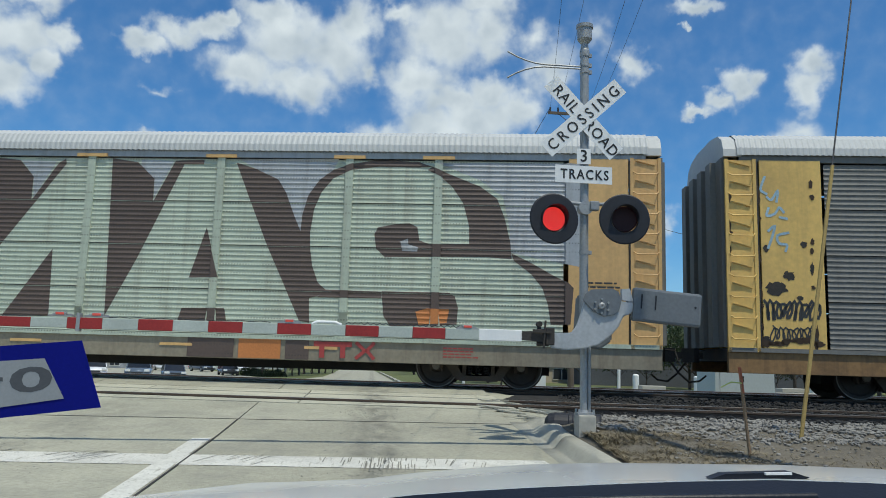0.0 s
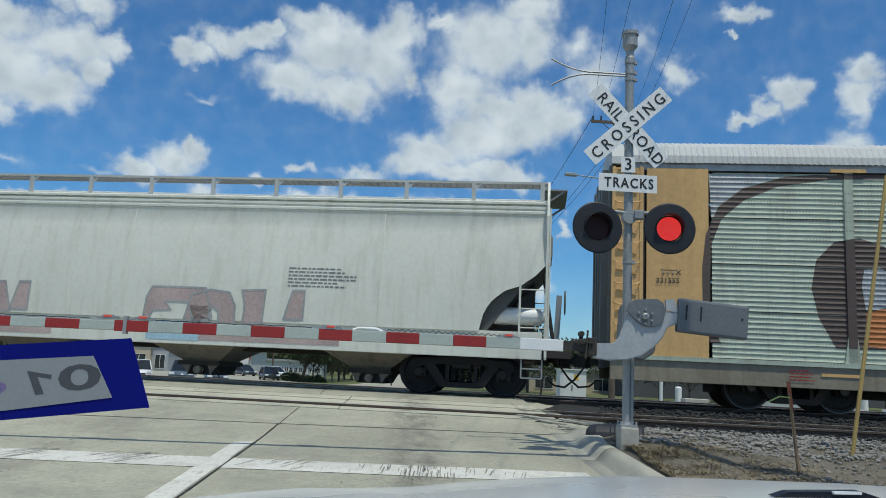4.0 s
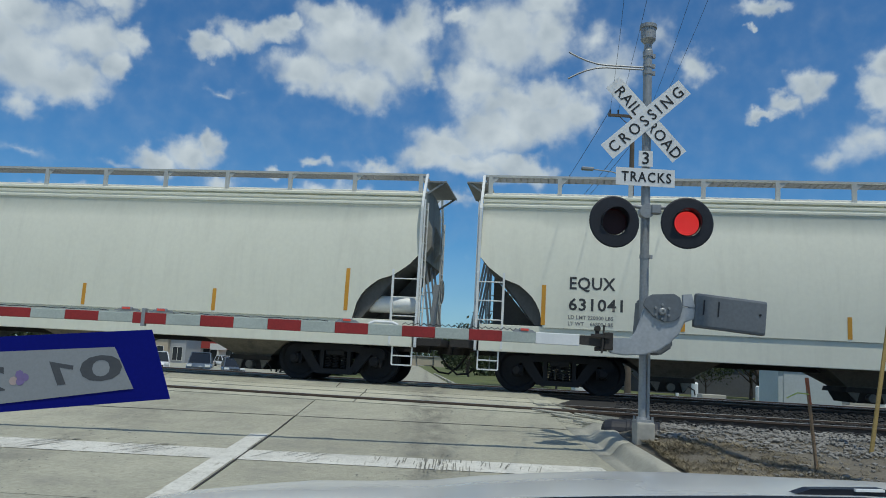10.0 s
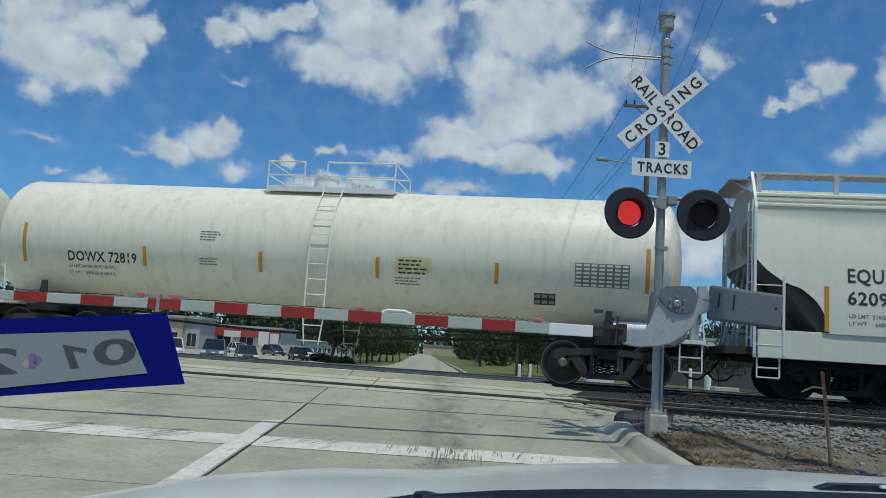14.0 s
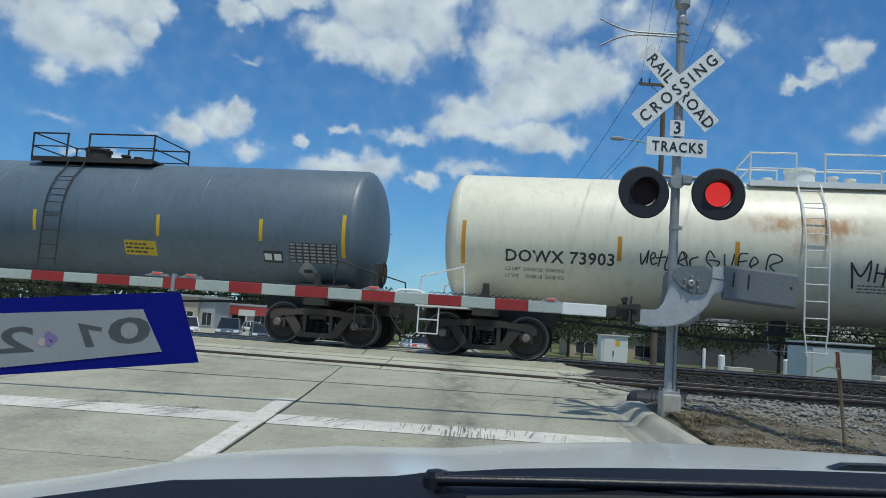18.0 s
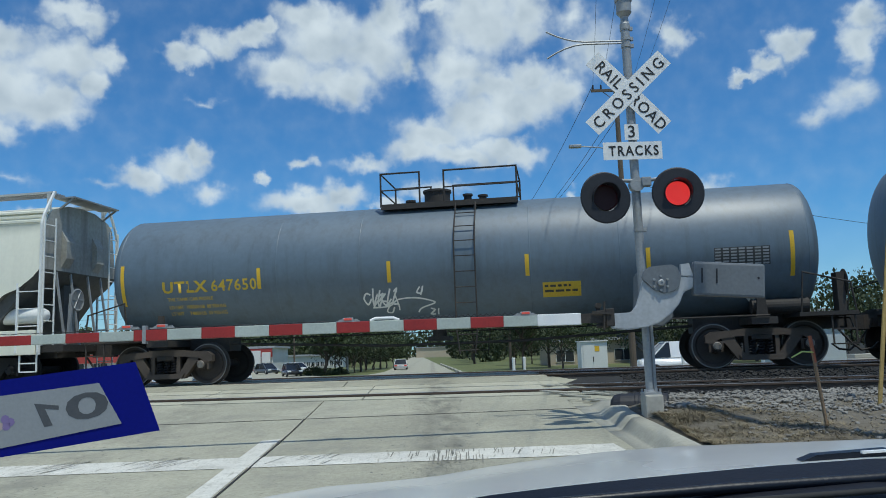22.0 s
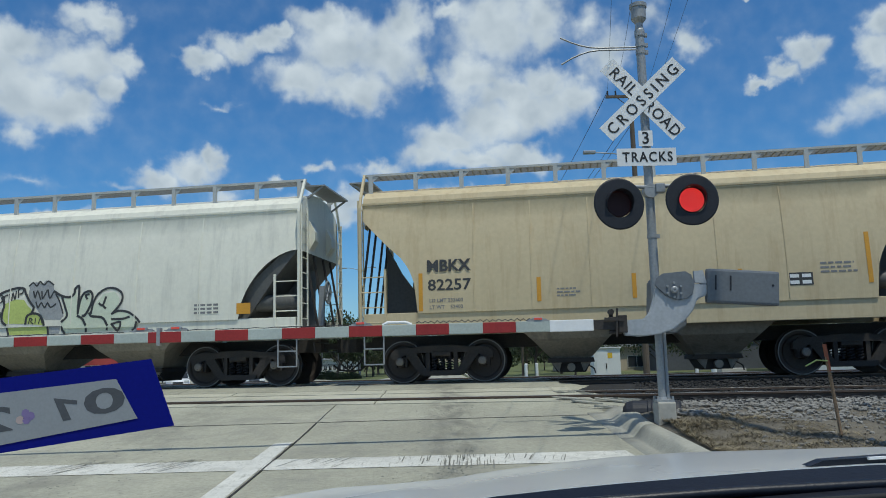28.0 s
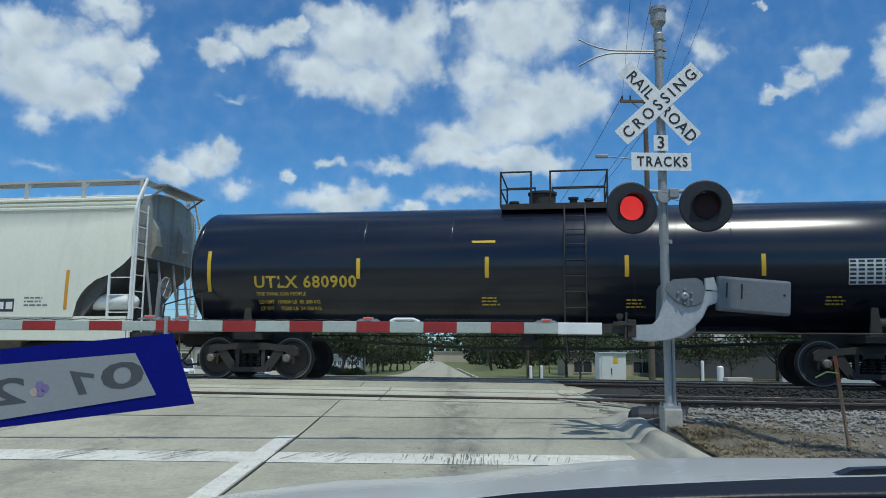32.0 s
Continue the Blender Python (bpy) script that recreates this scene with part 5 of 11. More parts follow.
    for name, pts, w in (("wiper_arm", ((-1.0, -10.5, 0.965), (8, -10.05, 0.965), (20, -9.5, 0.965), (31, -9.15, 0.965)), 0.013), ("wiper_blade", ((1, -11.6, 0.93), (9, -11.0, 0.93), (18, -10.5, 0.93), (31, -9.95, 0.93)), 0.008)):
        cu = [spot_(*q) for q in pts]
        bm = bmn()
        ring0 = None
        for q in cu:
            ring = [bm.verts.new(q + Vector((0, w / 2 * math.cos(k * 1.0472), w / 2 * math.sin(k * 1.0472)))) for k in range(6)]
            if ring0:
                for k in range(6):
                    bm.faces.new((ring0[k], ring0[(k + 1) % 6], ring[(k + 1) % 6], ring[k]))
            ring0 = ring
        bmesh.ops.recalc_face_normals(bm, faces=bm.faces)
        part(name, bm, M["cowl"] if name == "wiper_arm" else M["tyre"], root, "black " + name.replace("_", " "), smooth=True)
    bm = bmn()
    prism(bm, ((0.47, 1.056), (0.49, 1.063), (0.585, 1.067), (0.61, 1.060), (0.585, 1.052)), 1.03, 1.05)
    part("bonnet_hinge_cover", bm, M["cowl"], root)
    bm = bmn()
    bar(bm, (0.545, 1.028, 1.0645), (0.582, 1.028, 1.0655), 0.006, 0.003)
    part("chrome_clip", bm, M["sign"], root)
    return root


OWN_CAR = build_own_car()


def build_sticker():
    """A registration sticker on the windscreen, seen from behind, so its print is mirrored."""
    y = 0.6
    bm = bmn()
    prism(bm, ((-0.2125, 1.2095), (-0.194, 1.1595), (-0.335, 1.141), (-0.42, 1.130), (-0.424, 1.188)), y, y + 0.0006)
    root = part("windscreen_sticker", bm, M["sticker_blue"], OWN_CAR, "blue-bordered sticker with mirrored grey print")
    bm = bmn()
    prism(bm, ((-0.2385, 1.1952), (-0.2215, 1.1655), (-0.333, 1.1468), (-0.415, 1.136), (-0.418, 1.178)), y - 0.0006, y - 0.0002)
    part("paper", bm, M["sticker_paper"], root, "grey-white paper panel")
    flip = Matrix.Diagonal((-1, 1, 1, 1))
    for word, x, z, h, wd in (("0", -0.2455, 1.1705, 0.0180, 2.5), ("2", -0.328, 1.1580, 0.0180, 2.2)):
        ob = lettering("print", word, h, M["sticker_ink"], root, pose(x, y - 0.00072, z, 90, -7.5, 0) @ flip, 0.03, wd, "CENTER", depth=0.00003)
    bm = bmn()
    prism(bm, ((-0.2850, 1.1820), (-0.2670, 1.1800), (-0.2670, 1.1770), (-0.2770, 1.1780), (-0.2710, 1.1660), (-0.2770, 1.1650)), y - 0.00076, y - 0.00070)
    part("print", bm, M["sticker_ink"], root)
    for dx, dz, m_ in ((0, 0.006, "sticker_blue"), (0.004, 0.004, "sticker_blue"), (-0.004, 0.001, "label_red"), (0.001, 0.001, "sticker_blue")):
        bm = bmn()
        cyl(bm, (-0.3055 + dx, y - 0.00078, 1.1655 + dz), (-0.3055 + dx, y - 0.00070, 1.1655 + dz), 0.0032, n=7)
        part("emblem", bm, M["purple"] if m_ == "sticker_blue" else M["pink"], root, "small faded star-shaped emblem")


build_sticker()


def build_broken_edge():
    """The ragged edge of the crossing beside the mast: broken asphalt plates over dark gaps, and an added black tube.
    """
    rnd = random.Random(23)
    bm = bmn()
    prev = None
    for k in range(15):
        y = 11.0 + 0.42 * k
        row = []
        for i in range(7):
            x = 2.0 + 0.28 * i - 0.03 * k * (i / 6)
            t = i / 6
            z = road_z(2.0, y) * (1 - t) + (ground_z(x, y) - 0.05) * t + 0.004 + 0.05 * noise.noise((x * 3, y * 3, 5)) * (0.2 + t)
            row.append(bm.verts.new((x, y, z)))
        if prev:
            for i in range(6):
                bm.faces.new((prev[i], prev[i + 1], row[i + 1], row[i]))
        prev = row
    base = part("concrete_shoulder", bm, M["slab"], smooth=True)
    tagged(base, "pale cracked concrete shoulder beside the crossing", "shoulder", kind="structure")
    lie = lambda x, y: road_z(2.0, y) * (1 - (x - 2) / 1.7) + (ground_z(x, y) - 0.05) * max(0, (x - 2) / 1.7)
    for k in range(16):
        x, y = 2.0 + 1.25 * rnd.random() ** 0.7, rnd.uniform(11.3, 15.2)
        r = rnd.uniform(0.08, 0.24)
        bm = bmn()
        n = rnd.randint(6, 9)
        poly = [(r * rnd.uniform(0.6, 1.1) * 1.7 * math.cos(6.283 * i / n), r * rnd.uniform(0.6, 1.1) * 0.5 * math.sin(6.283 * i / n)) for i in range(n)]
        prism(bm, poly, 0.0, rnd.uniform(0.012, 0.030), True)
        ob = part("broken_slab", bm, M["shard"], base)
        ob.matrix_basis = pose(x, y, lie(x, y) + 0.012, rnd.uniform(-3, 3), rnd.uniform(2, 9), rnd.uniform(-25, 25))
    for k in range(14):                                                 # thin dark cracks
        x, y = rnd.uniform(1.7, 2.9), rnd.uniform(11.3, 15.0)
        bm, prev = bmn(), None
        for i in range(7):
            w = 0.012 * math.sin(math.pi * (i + 0.5) / 7) * rnd.uniform(0.6, 1.5)
            row = [bm.verts.new((x, yy, max(lie(x, yy), road_z(x, yy) if x < 2.05 else -9) + 0.022)) for yy in (y - w, y + w)]
            if prev:
                bm.faces.new((prev[0], row[0], row[1], prev[1]))
            prev = row
            x, y = x + rnd.uniform(0.05, 0.12), y + rnd.uniform(-0.05, 0.03)
        part("crack", bm, M["joint"], base)
    # black tube added to stand for a dark hollow behind the kerb
    bm = bmn()
    lathe(bm, ((0.02, -0.34), (0.10, -0.335), (0.165, -0.29), (0.185, -0.20), (0.185, 0.38), (0.17, 0.40), (0.15, 0.39), (0.15, 0.0)), 24, "z", pose(2.66, 10.45, 0.41, 90, 0, 72))
    dark_fill = solo("drain_pipe", bm, M["black"], "short black tube added for a dark hollow behind the kerb", "pipe")
    bm = bmn()
    lathe(bm, ((0.186, -0.02), (0.196, -0.01), (0.196, 0.03), (0.186, 0.04)), 24, "z", pose(2.66, 10.45, 0.41, 90, 0, 72))
    part("collar", bm, M["black"], dark_fill)



build_broken_edge()


# ---- the train ----
# Cars run along +s. In a car's own space x is its way of travel, y points away from the road's near side, z = 0 is the rail.
SPEED_T = (0, 5.333, 10.667, 16, 21.333, 26.667, 32)
SPEED_V = (6.362, 6.451, 6.540, 6.608, 6.641, 6.669, 6.394)


def run(t):
    """Metres that the train has gone since the start."""
    g = np.linspace(0, max(t, 1e-6), 400)
    v = np.interp(g, SPEED_T, SPEED_V)
    return float(((v[1:] + v[:-1]) / 2 * np.diff(g)).sum())


def car_pose(s, t):
    p = at_track(s + run(t), TRACKS[1][0], RAIL)
    return pose(p.x, p.y, p.z, 0, 0, -SKEW)


CARS = []            # (car, place at the start, half length)
SHARED = {}


def shared(key, build):
    """A mesh that several cars have in common, built once."""
    if key not in SHARED:
        bm = bmn()
        build(bm)
        me = bpy.data.meshes.new(key)
        bm.to_mesh(me), bm.free()
        SHARED[key] = me
    return SHARED[key]


def wheelset_mesh(bm):
    for side in (-1, 1):
        y = 0.755 * side
        lathe(bm, ((0.02, y - 0.08 * side), (0.10, y - 0.08 * side), (0.11, y - 0.02 * side), (0.30, y - 0.03 * side), (0.36, y - 0.065 * side), (0.485, y - 0.065 * side), (0.485, y - 0.035 * side), (0.46, y - 0.025 * side), (0.453, y + 0.07 * side), (0.38, y + 0.07 * side), (0.34, y + 0.03 * side), (0.14, y + 0.035 * side), (0.12, y + 0.09 * side), (0.02, y + 0.09 * side)), 36)
    cyl(bm, (0, -0.7, 0), (0, 0.7, 0), 0.085, n=16)
    for side in (-1, 1):
        cyl(bm, (0, 0.84 * side, 0), (0, 1.17 * side, 0), 0.10, n=18)
        ring = lambda r, y: [bm.verts.new((r * math.cos(0.1309 * i), y, r * math.sin(0.1309 * i))) for i in range(48)]
        a_, b_ = ring(0.453, 0.8275 * side), ring(0.432, 0.8275 * side)
        for i in range(48):
            f = bm.faces.new((a_[i], a_[(i + 1) % 48], b_[(i + 1) % 48], b_[i]))
            f.material_index = 1
        for k in range(3):
            a = k * 2.0944
            cyl(bm, (0.055 * math.cos(a), 1.165 * side, 0.055 * math.sin(a)), (0.055 * math.cos(a), 1.19 * side, 0.055 * math.sin(a)), 0.018, n=6)


def side_frame_mesh(bm):
    # cast frame: top chord, two sloping struts, spring seat and journal pedestals
    top = ((-1.10, 0.66), (-0.98, 0.74), (-0.55, 0.76), (-0.30, 0.79), (0.30, 0.79), (0.55, 0.76), (0.98, 0.74), (1.10, 0.66), (1.10, 0.52), (0.98, 0.50), (0.80, 0.60), (0.45, 0.64), (-0.45, 0.64), (-0.80, 0.60), (-0.98, 0.50), (-1.10, 0.52))
    prism(bm, top, -0.09, 0.09)
    for sx in (-1, 1):
        prism(bm, ((sx * 0.84, 0.66), (sx * 0.58, 0.66), (sx * 0.28, 0.20), (sx * 0.46, 0.16)), -0.075, 0.075)
        prism(bm, ((sx * 0.34, 0.64), (sx * 0.26, 0.64), (sx * 0.26, 0.20), (sx * 0.34, 0.20)), -0.07, 0.07)
        prism(bm, ((sx * 1.04, 0.55), (sx * 0.74, 0.55), (sx * 0.76, 0.34), (sx * 0.80, 0.34), (sx * 0.80, 0.52), (sx * 0.98, 0.52), (sx * 0.98, 0.34), (sx * 1.03, 0.34)), -0.08, 0.08)
    prism(bm, ((-0.46, 0.26), (0.46, 0.26), (0.40, 0.15), (-0.40, 0.15)), -0.11, 0.11)


def spring_mesh(bm):
    pipe(bm, [Vector((0.06 * math.cos(1.0472 * i), 0.06 * math.sin(1.0472 * i), 0.27 + 0.29 * i / 30)) for i in range(31)], 0.026, 5)


def bolster_mesh(bm):
    box(bm, -0.20, 0.20, -1.10, 1.10, 0.56, 0.66, bevel=0.02)
    box(bm, -0.16, 0.16, -0.75, 0.75, 0.50, 0.80)
    for x in (-0.42, 0.42):
        box(bm, x - 0.05, x + 0.05, -0.75, 0.75, 0.30, 0.42)
        for y in (-0.755, 0.755):
            box(bm, x * 1.0 - 0.04, x + 0.04, y - 0.06, y + 0.06, 0.30, 0.62)


def bearing_cap_mesh(bm):
    lathe(bm, ((0.085, 0.01), (0.085, -0.02), (0.07, -0.035), (0.01, -0.04)), 18)
    for k in range(3):
        a = k * 2.0944 + 0.5
        cyl(bm, (0.05 * math.cos(a), -0.03, 0.05 * math.sin(a)), (0.05 * math.cos(a), -0.055, 0.05 * math.sin(a)), 0.014, n=6)


def truck(car, x, wheels, grime="truck"):
    """A truck with its wheels; grime names the coat on its castings; the darkest one also holds painted shade."""
    dark = grime == "soot_shade"
    own = lambda key: key + "_" + grime
    b = part_of("truck", shared(own("bolster"), bolster_mesh), M["soot_shade" if dark else "underframe"], car, "four-wheel truck with cast side frames", pose(x, 0, 0))
    for y in (-0.99, 0.99):
        part_of("side_frame", shared(own("side_frame"), side_frame_mesh), M[grime], b, at=pose(0, y, 0))
        for dx in (-0.17, 0.0, 0.17):
            part_of("spring", shared(own("spring"), spring_mesh), M["soot_shade"], b, at=pose(dx, y, 0))
    for dx in (-0.889, 0.889):
        w = part_of("wheelset", shared(own("wheelset"), wheelset_mesh), M["soot_shade" if dark else "wheel"], b, at=pose(dx, 0, 0.455))
        if len(w.data.materials) < 2:
            w.data.materials.append(M["soot_shade" if dark else "tread"])
        wheels.append((w, dx))
        part_of("bearing_cap", shared(own("bearing_cap"), bearing_cap_mesh), M["soot_shade" if dark else "cap"], b, at=pose(dx, -1.175, 0.455))


def coupler_mesh(bm):
    box(bm, 0, 0.75, -0.07, 0.07, 0.78, 0.92)
    prism(bm, ((0.60, -0.10), (0.85, -0.14), (0.98, -0.05), (0.95, 0.05), (0.86, 0.06), (0.84, 0.13), (0.62, 0.12)), 0.70, 1.0, True)
    pipe(bm, [Vector((0.3, -0.22, 0.72)), Vector((0.5, -0.24, 0.45)), Vector((0.72, -0.20, 0.27)), Vector((0.95, -0.15, 0.30)), Vector((1.1, -0.12, 0.42))], 0.045, 6)
    pipe(bm, [Vector((0.2, -0.3, 0.95)), Vector((0.2, -1.25, 0.92))], 0.03, 6)
    pipe(bm, [Vector((0.2, -1.25, 0.92)), Vector((0.25, -1.3, 0.70))], 0.03, 6)


def ladder(car, x0, x1, y, z0, z1, n, material, w=0.035, depth=0.0, name="ladder"):
    """Two stiles with rungs between them, each a piece of its own; depth sets the stiles apart along y instead of x."""
    stile = None
    for x, dy in ((x0, 0.0), (x1, depth)):
        bm = bmn()
        bar(bm, (x, y + dy, z0), (x, y + dy, z1), w, w)
        ob = part(name + "_stile", bm, material, car)
        stile = stile or ob
    for k in range(n):
        z = z0 + (z1 - z0) * (k + 0.5) / n
        bm = bmn()
        bar(bm, (x0, y, z), (x1, y + depth, z), 0.024, n=6)
        part(name + "_rung", bm, material, stile)


def stirrup(bm, x0, x1, y, z0, z1):
    for x in (x0, x1):
        bar(bm, (x, y, z0), (x, y, z1), 0.028, 0.028)
    for z in (z0, (z0 + z1) / 2):
        bar(bm, (x0, y, z), (x1, y, z), 0.028, 0.028)


def words(car, text, x, z, h, material, side, wide=1.0, bold=0.01, name="lettering", lift=0.004, spread=1.0, width=0.0):
    """Words on a car's near side: left edge x, foot z, capital height h; side(z) is the distance of the skin from the centre line."""
    cu = bpy.data.curves.new(name, "FONT")
    cu.body, cu.size, cu.offset, cu.resolution_u, cu.space_character = text, h / 0.70, bold * 2.2 * h, 2, spread
    tmp = bpy.data.objects.new(name, cu)
    me = bpy.data.meshes.new_from_object(tmp)
    bpy.data.objects.remove(tmp)
    if width:
        ends = [v.co.x for v in me.vertices]
        wide = width / (max(ends) - min(ends))
    for v in me.vertices:
        zz = z + v.co.y
        v.co = Vector((x + v.co.x * wide, -side(zz) - lift, zz))
    return part_of(name, me, material, car)


def decal(car, polys, material, side, name="graffiti", lift=0.004, cut=0, label=""):
    if side(1.5) != side(2.6):
        cut = max(cut, 8)
    """Flat painted shapes on the near side: polygons of (x, z); cut > 0 slices them so that they follow a round skin."""
    bm = bmn()
    for p in polys:
        bm.faces.new([bm.verts.new((x, 0, z)) for x, z in p])
    bmesh.ops.remove_doubles(bm, verts=bm.verts[:], dist=0.00002)
    bm.normal_update()
    bmesh.ops.triangulate(bm, faces=bm.faces[:])
    if cut:
        lo, hi = min(v.co.z for v in bm.verts), max(v.co.z for v in bm.verts)
        for k in range(1, cut):
            bmesh.ops.bisect_plane(bm, geom=bm.verts[:] + bm.edges[:] + bm.faces[:], plane_co=(0, 0, lo + (hi - lo) * k / cut), plane_no=(0, 0, 1))
    for v in bm.verts:
        v.co.y = -side(v.co.z) - lift
    for f in bm.faces:
        f.normal_update()
        if f.normal.y > 0:
            f.normal_flip()
    return part(name, bm, material, car, label)


def rect(x0, x1, z0, z1):
    return [(x0, z0), (x1, z0), (x1, z1), (x0, z1)]


def print_rows(car, x, z, w, rows, h, material, side, seed=0, name="small_print", lift=0.004):
    """Lines of print too small to read, as short bars."""
    rnd = random.Random(seed)
    polys = []
    for r in range(rows):
        zz, xx = z - r * h * 1.7, x
        end = x + w * rnd.uniform(0.7, 1.0)
        while xx < end:
            l = rnd.uniform(1.0, 3.6) * h
            polys.append(rect(xx, min(xx + l, end), zz, zz + h * 0.75))
            xx += l + h * 0.6
    return decal(car, polys, material, side, name, lift, 0)


def stroke(pts, w, closed=False):
    """A thick line through points as one ribbon of quads that share their corners."""
    pts = [Vector(p) for p in pts]
    pts = [p for i, p in enumerate(pts) if i == 0 or (p - pts[i - 1]).length > 1e-5]
    n = len(pts)
    rim = []
    for i, p in enumerate(pts):
        before = pts[(i - 1) % n] if closed or i else None
        after = pts[(i + 1) % n] if closed or i < n - 1 else None
        d0 = (p - before).normalized() if before is not None else None
        d1 = (after - p).normalized() if after is not None else d0
        d0 = d0 if d0 is not None else d1
        d = d0 + d1
        d = d.normalized() if d.length > 0.25 else d1
        across = Vector((-d.y, d.x)) * w / 2 * min(1.6, 1 / max(0.4, d.dot(d1)))
        end = d1 * (-0.3 * w if before is None else 0.3 * w if after is None else 0)
        rim.append((tuple(p - across + end), tuple(p + across + end)))
    pairs = list(zip(rim, rim[1:])) + ([(rim[-1], rim[0])] if closed else [])
    return [[a[0], b[0], b[1], a[1]] for a, b in pairs]


def bend(pts, n=4):
    """A smooth line through points."""
    if len(pts) < 3:
        return list(pts)
    q = [pts[0]] + list(pts) + [pts[-1]]
    out = []
    for i in range(len(pts) - 1):
        a, b, c, d = [Vector(p) for p in q[i:i + 4]]
        for k in range(n):
            t = k / n
            out.append(tuple(0.5 * (2 * b + (c - a) * t + (2 * a - 5 * b + 4 * c - d) * t * t + (3 * b - a - 3 * c + d) * t ** 3)))
    return out + [tuple(pts[-1])]


def pen(car, strokes, w, material, side, lift=0.010):
    """Hand-drawn paint lines, each stroke a piece of its own."""
    for pts in strokes:
        decal(car, stroke(bend(pts), w), material, side, "graffiti_line", lift)


def arc(cx, cz, rx, rz, a0, a1, n=14):
    return [(cx + rx * math.cos(radians(a0 + (a1 - a0) * k / n)), cz + rz * math.sin(radians(a0 + (a1 - a0) * k / n))) for k in range(n + 1)]


def blob(cx, cz, rx, rz, seed=0, n=18, rough=0.12):
    rnd = random.Random(seed)
    return [(cx + rx * (1 + rnd.uniform(-rough, rough)) * math.cos(6.2832 * k / n), cz + rz * (1 + rnd.uniform(-rough, rough)) * math.sin(6.2832 * k / n)) for k in range(n)]


def scrawl(x0, x1, z0, z1, n, seed, w=0.03):
    """A looping spray-paint tag that cannot be read."""
    rnd = random.Random(seed)
    mid, amp, step = (z0 + z1) / 2, (z1 - z0) / 2, (x1 - x0) / n
    pts = []
    for k in range(n):
        h, lean, loop = amp * rnd.uniform(0.55, 1.0), rnd.uniform(-0.2, 0.5) * step, rnd.uniform(0.3, 0.75) * step
        for i in range(7):
            a = 6.2832 * i / 7
            pts.append((x0 + step * (k + i / 7) + loop * math.sin(a) + lean * math.cos(a), mid + h * math.cos(a)))
    return stroke(pts, w)


def start_car(name, s, half, label, group="cars of the train"):
    car = thing(name, car_pose(s, 0), label, "railcar", group)
    CARS.append([car, s, half, []])
    return car, CARS[-1][3]


